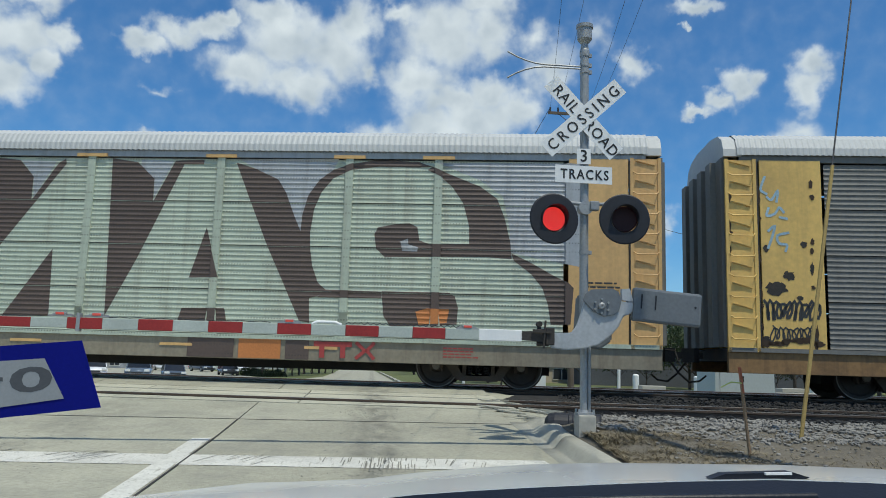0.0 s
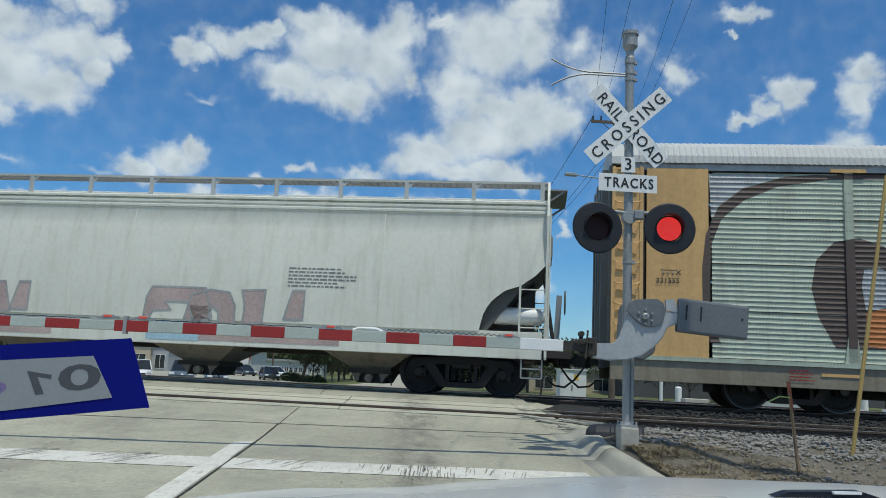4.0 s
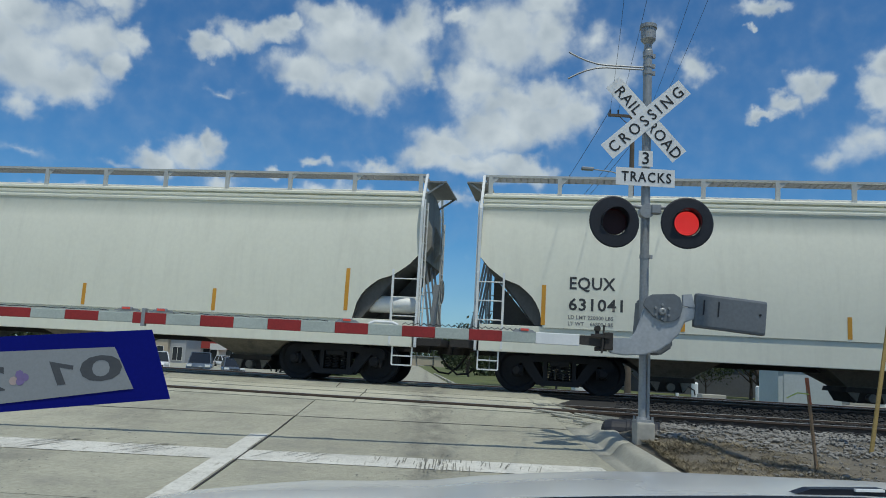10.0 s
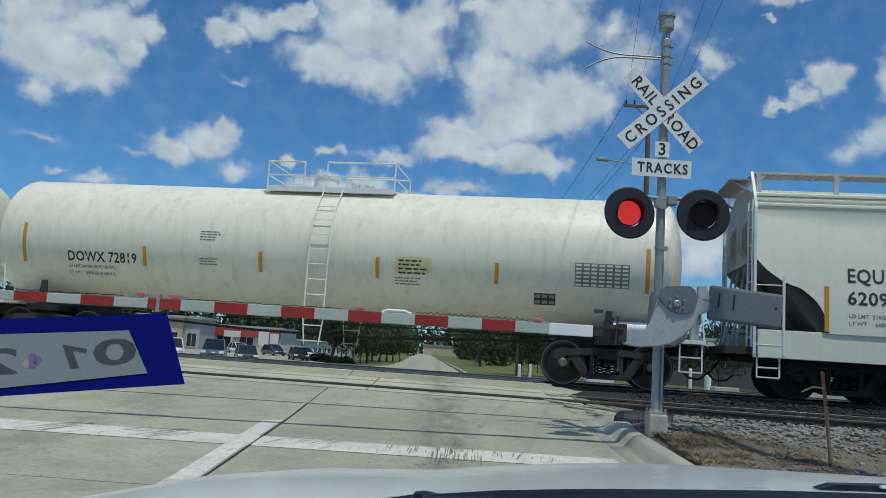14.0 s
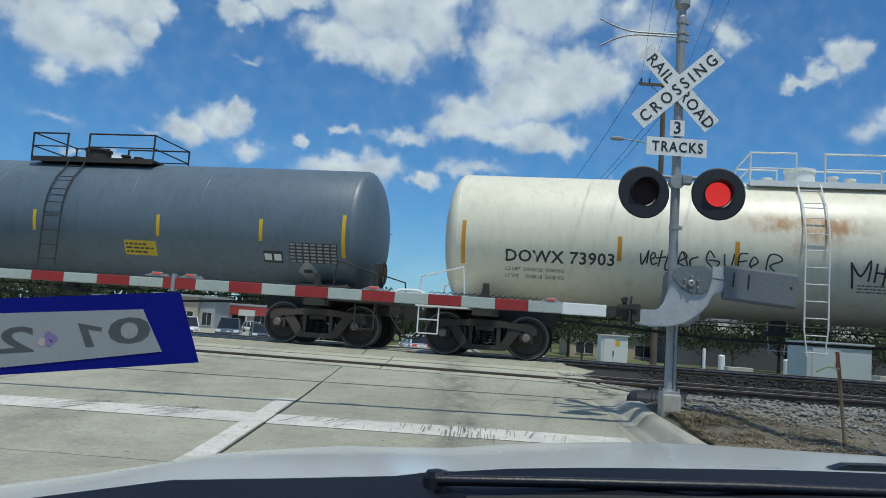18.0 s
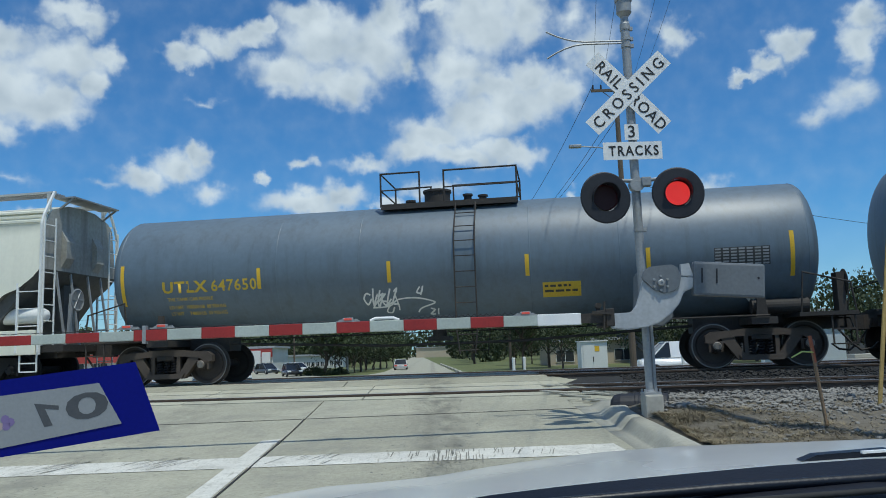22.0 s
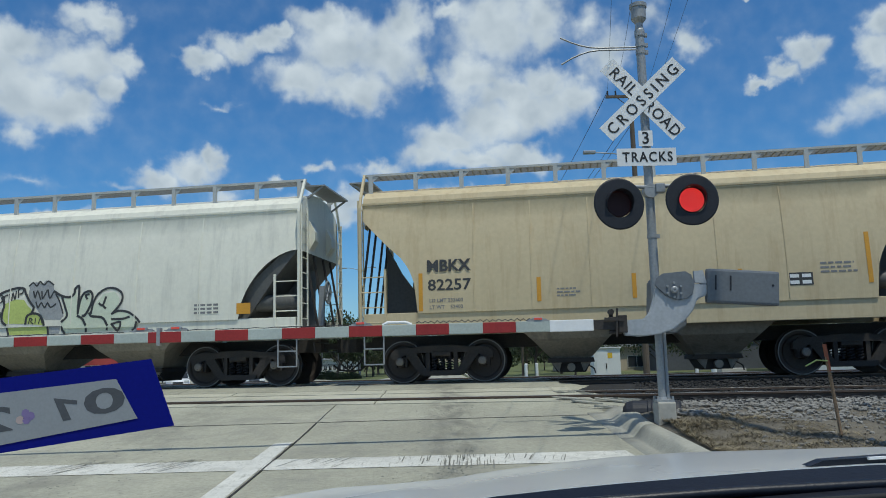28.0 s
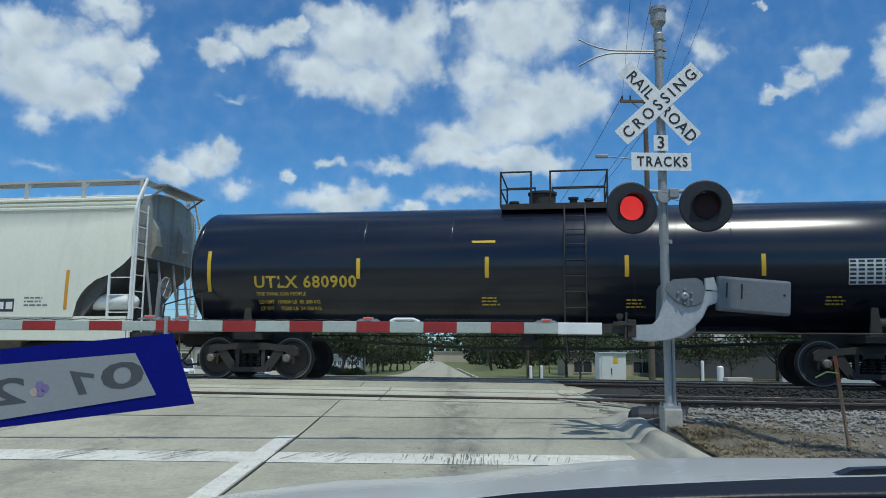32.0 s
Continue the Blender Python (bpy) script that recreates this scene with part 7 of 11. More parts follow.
def autorack(s, half, label, panel, end_paint, posts, sill_paint):
    """A two-level autorack: flat car, perforated side panels between posts, end doors, corrugated roof."""
    car, wheels = start_car("autorack", s, half, label)
    W = 1.60
    side = lambda z: W
    # flat car
    for sy in (-1, 1):
        bm = bmn()
        y = sy * 1.58
        box(bm, -half, half, min(y, y - sy * 0.12), max(y, y - sy * 0.12), 0.48, 0.90, bevel=0.01)
        part("side_sill", bm, sill_paint, car)
        bm = bmn()
        box(bm, -half, half, min(y, y + sy * 0.04), max(y, y + sy * 0.04), 0.90, 0.985)
        part("deck_edge", bm, panel, car)
    bm = bmn()
    box(bm, -half, half, -1.46, 1.46, 0.72, 0.98)
    box(bm, -half + 2.2, half - 2.2, -0.5, 0.5, 0.30, 0.72)
    part("deck", bm, M["underframe"], car)
    # side panels: stacked corrugated sheets between the posts
    for sy in (-1, 1):
        xs = [-half + 1.92] + list(posts) + [half - 1.92]
        for a, b in zip(xs, xs[1:]):
            for r in range(4):
                z0, z1 = 1.0 + 0.945 * r, 1.0 + 0.945 * (r + 1) - 0.02
                bm = bmn()
                n = 27
                prev = None
                for k in range(n + 1):
                    z = z0 + (z1 - z0) * k / n
                    d = (0.0, 0.012, 0.012)[k % 3]
                    row = [bm.verts.new((x, sy * (W - 0.03 - d), z)) for x in (a + 0.07, b - 0.07)]
                    if prev:
                        bm.faces.new((prev[0], prev[1], row[1], row[0]) if sy < 0 else (prev[1], prev[0], row[0], row[1]))
                    prev = row
                part("side_panel", bm, panel, car)
        for x in posts:
            bm = bmn()
            y = sy * W
            box(bm, x - 0.085, x + 0.085, min(y, y - sy * 0.08), max(y, y - sy * 0.08), 0.95, 4.80)
            prism(bm, ((x - 0.16, 0.95), (x + 0.16, 0.95), (x + 0.085, 1.5), (x - 0.085, 1.5)), min(y, y - sy * 0.07), max(y, y - sy * 0.07))
            p = part("post", bm, panel, car)
            bm = bmn()
            box(bm, x - 0.34, x + 0.34, min(y - sy * 0.02, y + sy * 0.02), max(y - sy * 0.02, y + sy * 0.02), 4.79, 4.86)
            part("roof_bracket", bm, M["rack_yellow"], car, "yellow roof bracket")
        bm = bmn()
        y = sy * 1.58
        box(bm, -half + 0.3, half - 0.3, min(y, y - sy * 0.06), max(y, y - sy * 0.06), 4.80, 4.95)
        part("top_chord", bm, panel if panel is not M["rack_green"] else M["rack_steel"], car)
    # end doors and end frames, with rungs
    for sx in (-1, 1):
        for sy in (-1, 1):
            bm = bmn()
            y = sy * 1.60
            lo, hi = sorted((sx * (half - 1.92), sx * (half - 0.66)))
            box(bm, lo + 0.03, hi, min(y, y - sy * 0.05), max(y, y - sy * 0.05), 0.98, 4.84, bevel=0.01)
            door = part("end_panel", bm, end_paint, car, "yellow end panel")
            bm = bmn()
            lo, hi = sorted((sx * (half - 0.62), sx * half))
            box(bm, lo, hi, min(y, y - sy * 0.04), max(y, y - sy * 0.04), 0.95, 4.84)
            fr = part("corner_panel", bm, end_paint, car, "yellow corner panel")
            for e in (lo + 0.03, hi - 0.03):
                bm = bmn()
                box(bm, e - 0.035, e + 0.035, min(y + sy * 0.02, y - sy * 0.05), max(y + sy * 0.02, y - sy * 0.05), 0.90, 4.86)
                part("corner_post", bm, end_paint, fr)
            for k in range(9):
                z = 1.15 + 0.42 * k
                bm = bmn()
                pipe(bm, [Vector((lo + 0.05, y + sy * 0.01, z + 0.06)), Vector((lo + 0.12, y + sy * 0.07, z)), Vector((hi - 0.1, y + sy * 0.07, z)), Vector((hi - 0.04, y + sy * 0.01, z + 0.06))], 0.022, 5)
                part("rung", bm, end_paint, fr)
                bm = bmn()
                bar(bm, (lo + 0.1, y + sy * 0.012, z + 0.30), (hi - 0.12, y + sy * 0.012, z + 0.20), 0.03, 0.02)
                part("brace", bm, end_paint, fr)
            bm = bmn()
            x = sx * (half - 0.64)
            bar(bm, (x, y + sy * 0.005, 1.0), (x, y + sy * 0.005, 4.8), 0.028, 0.03)
            part("door_seam", bm, M["underframe"], car)
        for k in range(8):                                             # leaves of the folded end door
            bm = bmn()
            y0 = -1.5 + 3.0 * k / 8
            d = 0.12 if k % 2 else 0.0
            x0, x1 = sorted((sx * (half - 0.02), sx * (half + 0.06 + d)))
            box(bm, x0, x1, y0, y0 + 0.375, 1.0, 4.9)
            part("end_door_leaf", bm, M["rack_dark"], car, "dark grey folding end door leaf")
        part_of("coupler", shared("coupler", coupler_mesh), M["underframe"], car, at=pose(sx * (half + 0.12), 0, -0.02, 0, 0, 0 if sx > 0 else 180))
    # corrugated roof
    bm = bmn()
    prof = ((-1.63, 4.94), (-1.61, 5.10), (-1.50, 5.32), (-1.2, 5.48), (-0.6, 5.56), (0.6, 5.56), (1.2, 5.48), (1.50, 5.32), (1.61, 5.10), (1.63, 4.94))
    n = int(half * 2 / 0.030)
    prev = None
    for k in range(n + 1):
        x = -half + 0.25 + (2 * half - 0.5) * k / n
        d = 0.012 if (k // 2) % 2 else 0.0
        row = [bm.verts.new((x, y * (1 + d * 0.4), z + d * 0.6)) for y, z in prof]
        if prev:
            for i in range(len(prof) - 1):
                bm.faces.new((prev[i], row[i], row[i + 1], prev[i + 1]))
        prev = row
    bmesh.ops.recalc_face_normals(bm, faces=bm.faces)
    part("roof", bm, M["rack_roof"], car, "white corrugated roof")
    for sx in (-1, 1):
        bm = bmn()
        x0, x1 = sorted((sx * (half - 0.35), sx * (half + 0.02)))
        rim = [[bm.verts.new((x, y * 0.985, z - 0.02)) for y, z in prof] for x in (x0, x1)]
        for i in range(len(prof) - 1):
            bm.faces.new((rim[0][i], rim[1][i], rim[1][i + 1], rim[0][i + 1]))
        bm.faces.new(rim[0]), bm.faces.new(rim[1]), bm.faces.new((rim[0][0], rim[0][-1], rim[1][-1], rim[1][0]))
        bmesh.ops.recalc_face_normals(bm, faces=bm.faces)
        part("roof_end_cap", bm, M["rack_roof"], car)
    for x in (-10.02, 10.02):
        truck(car, x, wheels)
    return car, side


# -- the cars, from the head of the visible train back --
POSTS = (-9.1, -7.18, -4.36, -1.45, 1.45, 4.36, 7.18, 9.1)
rack_a, side_a = autorack(18.30, 13.73, "autorack with dark grey sides and rusty yellow end panels", M["rack_dark"], M["rack_gold"], POSTS, M["sill_rust"])
for k, (x, z, rx, rz) in enumerate(((-12.75, 2.2, 0.20, 0.13), (-12.5, 2.45, 0.11, 0.09), (-12.2, 3.1, 0.06, 0.06), (-12.95, 3.0, 0.05, 0.07), (-12.3, 2.0, 0.06, 0.05), (-12.1, 1.2, 0.12, 0.10), (-13.0, 1.15, 0.10, 0.08), (-12.05, 2.6, 0.04, 0.12))):
    decal(rack_a, [blob(x, z, rx, rz, 3 + k, 22, 0.34)], M["underframe"], side_a, "rust_scab", 0.006)
pen(rack_a, (((-12.93, 4.49), (-13.02, 4.23), (-12.9, 4.13)), ((-12.9, 4.07), (-12.81, 4.01), (-12.68, 4.2), (-12.71, 3.97)), ((-12.87, 3.84), (-12.91, 3.68), (-12.75, 3.72), (-12.66, 3.85), (-12.57, 3.75)), ((-12.66, 3.65), (-12.51, 3.62)), ((-12.89, 3.36), (-12.76, 3.46), (-12.83, 3.2), (-12.9, 3.01)), ((-12.49, 3.33), (-12.71, 3.27), (-12.68, 3.11), (-12.53, 3.08), (-12.56, 2.95))), 0.05, M["sky_blue"], side_a, 0.007)
rnd = random.Random(19)
for k in range(34):                                                    # rust along the seams of the yellow panels
    x = rnd.choice((-13.10, -13.08, -13.68, -12.02)) + rnd.uniform(-0.03, 0.03)
    z = 1.0 + 3.4 * rnd.random() ** 1.5
    decal(rack_a, [blob(x, z, rnd.uniform(0.02, 0.055), rnd.uniform(0.04, 0.14), 60 + k, 14, 0.35)], M["rust_dark"], side_a, "rust_scab", 0.008)
for k in range(9):
    decal(rack_a, [blob(-13.0 + 0.13 * k, 1.10 + rnd.uniform(-0.03, 0.06), 0.10, rnd.uniform(0.03, 0.09), 110 + k, 14, 0.35)], M["rust_dark"], side_a, "rust_scab", 0.008)
decal(rack_a, scrawl(-13.0, -11.9, 1.55, 1.95, 10, 22, 0.05) + scrawl(-12.9, -12.0, 1.1, 1.45, 9, 23, 0.03), M["stencil"], side_a, "graffiti", 0.007)

rack_b, side_b = autorack(-10.46, 13.73, "autorack with pale green panels under huge brown graffiti letters", M["rack_green"], M["rack_yellow"], POSTS, M["sill_brown"])


def sheet_paint(car, shape, material, name, lift, label=""):
    """Spray paint on the near side of an autorack: it follows the corrugated sheets and steps out over the posts."""
    bm = bmn()
    bm.faces.new([bm.verts.new((x, 0, z)) for x, z in shape])
    bm.normal_update()
    bmesh.ops.triangulate(bm, faces=bm.faces[:])
    lo, hi = min(z for _, z in shape), max(z for _, z in shape)
    x0, x1 = min(x for x, _ in shape), max(x for x, _ in shape)
    levels = [1.0 + 0.945 * r + 0.925 * k / 27 for r in range(4) for k in range(27)]
    cut = lambda co, no: bmesh.ops.bisect_plane(bm, geom=bm.verts[:] + bm.edges[:] + bm.faces[:], plane_co=co, plane_no=no)
    for z in levels:
        if lo < z < hi:
            cut((0, 0, z), (0, 0, 1))
    steps = [e + d for p in POSTS for e in (p - 0.086, p + 0.086) for d in (-0.001, 0.001)] + [e + d for e in (-11.78, 11.78) for d in (-0.001, 0.001)]
    for x in steps:
        if x0 < x < x1:
            cut((x, 0, 0), (1, 0, 0))
    for v in bm.verts:
        x, z = v.co.x, v.co.z
        k = ((z - 1.0) % 0.945) / 0.925 * 27
        d = abs(((k + 1e-4) % 3))
        deep = 0.012 * (min(1.0, d) if d < 2 else 3 - d)
        on_post = any(abs(x - p) < 0.086 for p in POSTS) or abs(x) > 11.78
        v.co.y = -(1.60 if on_post else 1.57 - deep) - lift
        if z > 4.78 or z < 1.0:
            v.co.y = -1.60 - lift
    for f in bm.faces:
        f.normal_update()
        if f.normal.y > 0:
            f.normal_flip()
    return part(name, bm, material, car, label)


def rack_graffiti():
    """Huge letters: the pale green shapes are left standing between dark brown ones."""
    car, side = rack_b, lambda z: 1.612
    for shape in (((-11.79, 1.28), (-11.93, 1.97), (-11.94, 2.79), (-11.87, 3.46), (-11.61, 4.05), (-11.13, 4.44), (-10.3, 4.7), (-9.46, 4.77), (-8.1, 4.76), (-8.1, 4.68), (-9.46, 4.65), (-10.45, 4.49), (-11.11, 4.19), (-11.55, 3.8), (-11.74, 3.29), (-11.78, 2.63), (-11.79, 1.81), (-11.58, 1.29)),
                ((-9.41, 1.28), (-9.72, 1.87), (-9.84, 2.43), (-9.74, 3), (-9.39, 3.38), (-8.91, 3.47), (-8.45, 3.31), (-8.19, 2.95), (-8.13, 2.31), (-7.73, 2.28), (-7.72, 2), (-8.12, 1.99), (-8.18, 1.52), (-8.25, 1.28)),):
        sheet_paint(car, shape, M["brown"], "graffiti", 0.003, "dark brown spray-painted letter shape")
    for k, shape in enumerate((((-8.84, 2.05), (-8.9, 2.53), (-8.84, 2.84), (-8.55, 2.9), (-8.35, 2.75), (-8.32, 2.14), (-8.6, 2.06)),
                ((-8.84, 1.97), (-8.6, 2.06), (-8.04, 2.11), (-8.04, 1.99), (-8.39, 1.87), (-8.37, 1.31), (-8.81, 1.34)),)):
        sheet_paint(car, shape, M["orange"] if k else M["rack_steel"], "letter_counter", 0.007)
    for shape in (((-7.97, 4.72), (-7.41, 4.55), (-6.85, 4.39), (-6.25, 4.19), (-5.99, 3.74), (-6.75, 3.7), (-6.92, 3.75), (-6.81, 2.9), (-5.85, 2.95), (-5.88, 2.66), (-5.76, 2.95), (-5.5, 2.95), (-6.4, 1.19), (-6.53, 1.21), (-6.53, 1.75), (-7.6, 1.77), (-7.68, 2.36), (-7.15, 2.37), (-6.87, 2.88), (-7.06, 3.86), (-7.39, 4.38), (-7.95, 4.55)),
                ((-4.98, 4.73), (-3.45, 4.74), (-3.44, 4.62), (-4.67, 4.61), (-5.1, 3.77), (-5.35, 3.77)),
                ((-3.83, 4.65), (-3.53, 4.67), (-2.81, 4.31), (-2.36, 3.1), (-2.28, 4.74), (-2.14, 4.74), (-2.28, 1.22), (-2.46, 1.42)),
                ((-4.23, 3.24), (-3.96, 2.14), (-4.57, 2.13)),
                ((-4.77, 1.46), (-3.84, 1.47), (-3.81, 1.22), (-4.85, 1.19)),
                ((-0.77, 4.75), (-0.21, 4.7), (0.13, 4.33), (0.13, 3.79), (0.67, 4.63), (0.83, 4.74), (0.86, 4.63), (-0.75, 2.41), (-0.77, 2.83)),
                ((0.73, 2.73), (0.78, 1.27), (-0.27, 1.25)),):
        sheet_paint(car, shape, M["brown"], "graffiti", 0.003, "dark brown spray-painted letter shape")
    for shape in (((1.9, 4.76), (2.48, 4.68), (2.88, 4.31), (2.89, 3.81), (3.33, 4.72), (3.97, 4.75), (3.97, 4.64), (3.53, 4.64), (2.62, 2.52), (2.02, 1.3)),
                ((4.13, 3.26), (4.45, 2.18), (3.81, 2.16)),
                ((3.7, 1.51), (4.63, 1.53), (4.69, 1.26), (3.63, 1.24)),):
        sheet_paint(car, shape, M["brown"], "graffiti", 0.003, "dark brown spray-painted letter shape")
    sheet_paint(car, ((4.69, 4.69), (5.12, 4.56), (5.64, 4.32), (5.82, 4.04), (6.02, 3.55), (6.18, 3.21), (6.41, 2.83), (6.47, 2.47), (6.61, 2.11), (6.78, 1.97), (6.61, 1.82), (6.44, 1.78), (6.47, 1.26), (6.25, 1.3), (5.86, 2.1), (5.45, 2.93), (5.02, 3.91)), M["brown"], "graffiti", 0.0035, "dark brown spray-painted letter shape")
    sheet_paint(car, ((6.18, 3.21), (6.2, 3.56), (6.31, 3.99), (6.54, 4.33), (6.83, 4.55), (7.19, 4.68), (7.68, 4.76), (8.59, 4.77), (8.96, 4.64), (8.66, 4.62), (7.81, 4.63), (7.26, 4.56), (6.84, 4.37), (6.59, 4.05), (6.45, 3.68), (6.39, 3.19), (6.41, 2.83)), M["brown"], "graffiti", 0.0035, "dark brown spray-painted letter shape")
    sheet_paint(car, ((8.96, 4.64), (9.38, 4.46), (9.99, 4.22), (10.35, 3.96), (10.51, 3.56), (10.64, 3.03), (10.66, 2.81), (10.67, 2.69), (10.14, 2.72), (9.43, 2.71), (8.01, 2.68), (7.82, 2.86), (7.77, 3.16), (7.84, 3.31), (8.22, 3.39), (8.52, 3.41), (8.68, 3.33), (8.73, 3.05), (8.95, 2.97), (9.78, 2.99), (9.77, 3.37), (9.64, 3.85), (9.39, 4.21), (9.14, 4.43), (8.86, 4.57)), M["brown"], "graffiti", 0.0035, "dark brown spray-painted letter shape")
    sheet_paint(car, ((6.74, 1.97), (7.97, 1.95), (7.98, 1.81), (6.61, 1.8)), M["brown"], "graffiti", 0.0035, "dark brown spray-painted letter shape")
    sheet_paint(car, ((7.97, 1.96), (9.39, 1.96), (9.51, 1.88), (9.58, 1.65), (9.56, 1.3), (8.18, 1.23), (8.03, 1.44)), M["brown"], "graffiti", 0.0035, "dark brown spray-painted letter shape")
    sheet_paint(car, ((10.66, 2.81), (11.07, 2.62), (11.48, 2.39), (11.83, 2.22), (11.95, 2.11), (11.89, 1.36), (11.49, 1.35), (11.43, 1.75), (11.31, 2.1), (11.08, 2.38), (10.72, 2.65)), M["brown"], "graffiti", 0.0035, "dark brown spray-painted letter shape")
    # the upper sheets stay bare between the letters
    for shape in (((-6.88, 4.71), (-5.02, 4.72), (-5.35, 3.83), (-5.99, 3.82), (-6.25, 4.19), (-6.85, 4.39)),
                ((-3.49, 4.7), (-2.3, 4.71), (-2.38, 3.18), (-2.79, 4.33)),
                ((-0.17, 4.69), (0.63, 4.67), (0.17, 3.85), (0.13, 4.33)),
                ((2.56, 4.74), (3.29, 4.71), (2.9, 3.87), (2.88, 4.31), (2.56, 4.55)),
                ((4.77, 4.76), (6.94, 4.78), (6.83, 4.55), (6.54, 4.33), (6.31, 3.99), (6.2, 3.56), (6.18, 3.21), (6.02, 3.55), (5.82, 4.04), (5.64, 4.32), (5.12, 4.56)),
                ((9.07, 4.72), (11.58, 4.75), (12.2, 4.72), (12.06, 2.55), (10.63, 2.82), (10.62, 3.34), (10.47, 4.01), (9.96, 4.37)),
                ((-11.81, 4.73), (-10.3, 4.73), (-11.13, 4.44), (-11.63, 4.04), (-11.75, 3.8)),):
        sheet_paint(car, shape, M["rack_steel"], "bare_panel", 0.002)
    sheet_paint(car, ((8.33, 3.02), (8.49, 3.08), (8.5, 2.96), (8.71, 2.9), (8.69, 2.81), (8.38, 2.82)), M["rack_steel"], "letter_counter", 0.007)
    sheet_paint(car, ((8.7, 1.55), (8.93, 1.62), (9.4, 1.61), (9.35, 1.33), (8.77, 1.28)), M["orange"], "letter_counter", 0.007)
    # emblem, numbers and sill patches
    z0 = 3.10
    sheet_paint(car, ((-6.85, 3.04), (-4.35, 3.04), (-4.35, 3.72), (-6.85, 3.72)), M["chalk"], "emblem_field", 0.004)
    for poly in ([rect(-6.75, -5.42, z0 + 0.43, z0 + 0.58)], [rect(-6.52, -6.33, z0, z0 + 0.43)], [rect(-5.83, -5.64, z0, z0 + 0.43)], stroke([(-5.30, z0 + 0.56), (-5.02, z0 + 0.29), (-5.30, z0 + 0.02)], 0.10), stroke([(-4.70, z0 + 0.56), (-4.96, z0 + 0.29), (-4.70, z0 + 0.02)], 0.16)):
        decal(car, poly, M["label_red"], lambda z: 1.60, "emblem", 0.004)
    decal(car, [rect(-6.6, -4.2, 0.55, 0.82)], M["stencil"], side, "number_board", -0.018)
    words(car, "TTGX 711021", -6.5, 0.60, 0.17, M["chalk"], side, 1.05, 0.01, lift=-0.014)
    for a, b, tone in ((-4.35, -3.6, "orange"), (5.0, 5.9, "orange"), (3.9, 4.9, "brown"), (6.0, 6.5, "brown"), (-3.6, -3.2, "brown")):
        decal(car, [rect(a, b, 0.5, 0.95)], M[tone], side, "sill_patch", -0.018)
    for poly in ([rect(6.6, 7.4, 0.78, 0.88)], [rect(6.72, 6.83, 0.55, 0.78)], [rect(7.16, 7.27, 0.55, 0.78)], stroke([(7.5, 0.56), (7.68, 0.715), (7.5, 0.87)], 0.07), stroke([(7.86, 0.56), (7.72, 0.715), (7.86, 0.87)], 0.07)):
        decal(car, poly, M["label_red"], side, "emblem", -0.014)
    print_rows(car, 9.3, 0.80, 0.8, 4, 0.035, M["label_red"], side, 3, lift=-0.014)
    print_rows(car, -10.3, 0.80, 0.5, 4, 0.035, M["label_red"], side, 4, lift=-0.014)
    words(car, "TTTX", -12.75, 2.62, 0.10, M["stencil"], side, 1.1, lift=0.006)
    words(car, "331555", -12.85, 2.45, 0.10, M["stencil"], side, 1.1, lift=0.006)
    print_rows(car, 12.2, 2.2, 0.7, 2, 0.05, M["stencil"], side, 5, lift=0.006)
    for x in (-9.7, -6.6, 0.0, 3.3, 6.4):
        decal(car, [rect(x, x + 0.7, 0.72, 0.78)], M["rack_yellow"], side, "sill_mark", -0.016)


rack_graffiti()

LONG = dict(truck_x=8.05, cut_x=1.35, cut_z=2.75, sill=(0.80, 1.33), bays=4)
hop_1, hs = hopper(-35.28, 9.77, M["hop_old"], "weathered off-white covered hopper with faded pink graffiti along its sill", ribs=(-6.5, 0.6, 6.3), **LONG)
HS1 = hs
words(hop_1, "EQUX", -7.98, 2.38, 0.26, M["stencil"], hs, 1.0, 0.012, spread=1.1, width=0.92)
words(hop_1, "015061", -8.0, 1.93, 0.24, M["stencil"], hs, 0.95, 0.012, spread=1.1, width=1.1)
words(hop_1, "LD LMT  220000", -8.0, 1.66, 0.075, M["stencil_grey"], hs, 1.1)
words(hop_1, "LT WT    66000", -8.0, 1.50, 0.075, M["stencil_grey"], hs, 1.1)
words(hop_1, "2KTB", -6.9, 1.42, 0.17, M["stencil_grey"], hs, 0.9)
print_rows(hop_1, 4.3, 2.5, 1.5, 6, 0.045, M["stencil_grey"], hs, 8)
decal(hop_1, [rect(-6.3, -1.0, 0.9, 1.25), rect(2.4, 5.5, 0.9, 1.25)], M["pink"], lambda z: 1.577, "graffiti", 0.004)
decal(hop_1, [rect(1.2, 2.4, 0.88, 1.28)], M["sky_blue"], lambda z: 1.577, "graffiti", 0.004)

hop_2, hs = hopper(-56.32, 9.77, M["hop_white"], "clean white covered hopper with black stencilled numbers", ribs=(), **LONG)
words(hop_2, "EQUX", -7.92, 2.14, 0.25, M["stencil"], hs, 1.0, 0.012, spread=1.05, width=0.92)
words(hop_2, "631041", -7.92, 1.71, 0.24, M["stencil"], hs, 0.92, 0.012, spread=1.05, width=1.08)
words(hop_2, "LD LMT 220000 LBS", -7.92, 1.53, 0.075, M["stencil_grey"], hs, 1.0)
words(hop_2, "LT WT    66800 LBS", -7.92, 1.40, 0.075, M["stencil_grey"], hs, 1.0)
reflectors(hop_2, (-8.42,), 1.38, 2.2, M["amber"], hs)
reflectors(hop_2, (-5.66, -2.53, 2.55, 5.6), 1.37, 1.80, M["amber"], hs)
reflectors(hop_2, (8.3,), 1.6, 2.4, M["amber"], hs)
decal(hop_2, [rect(7.0, 7.35, 1.65, 1.9)], M["stencil"], hs, "data_panel", 0.005)

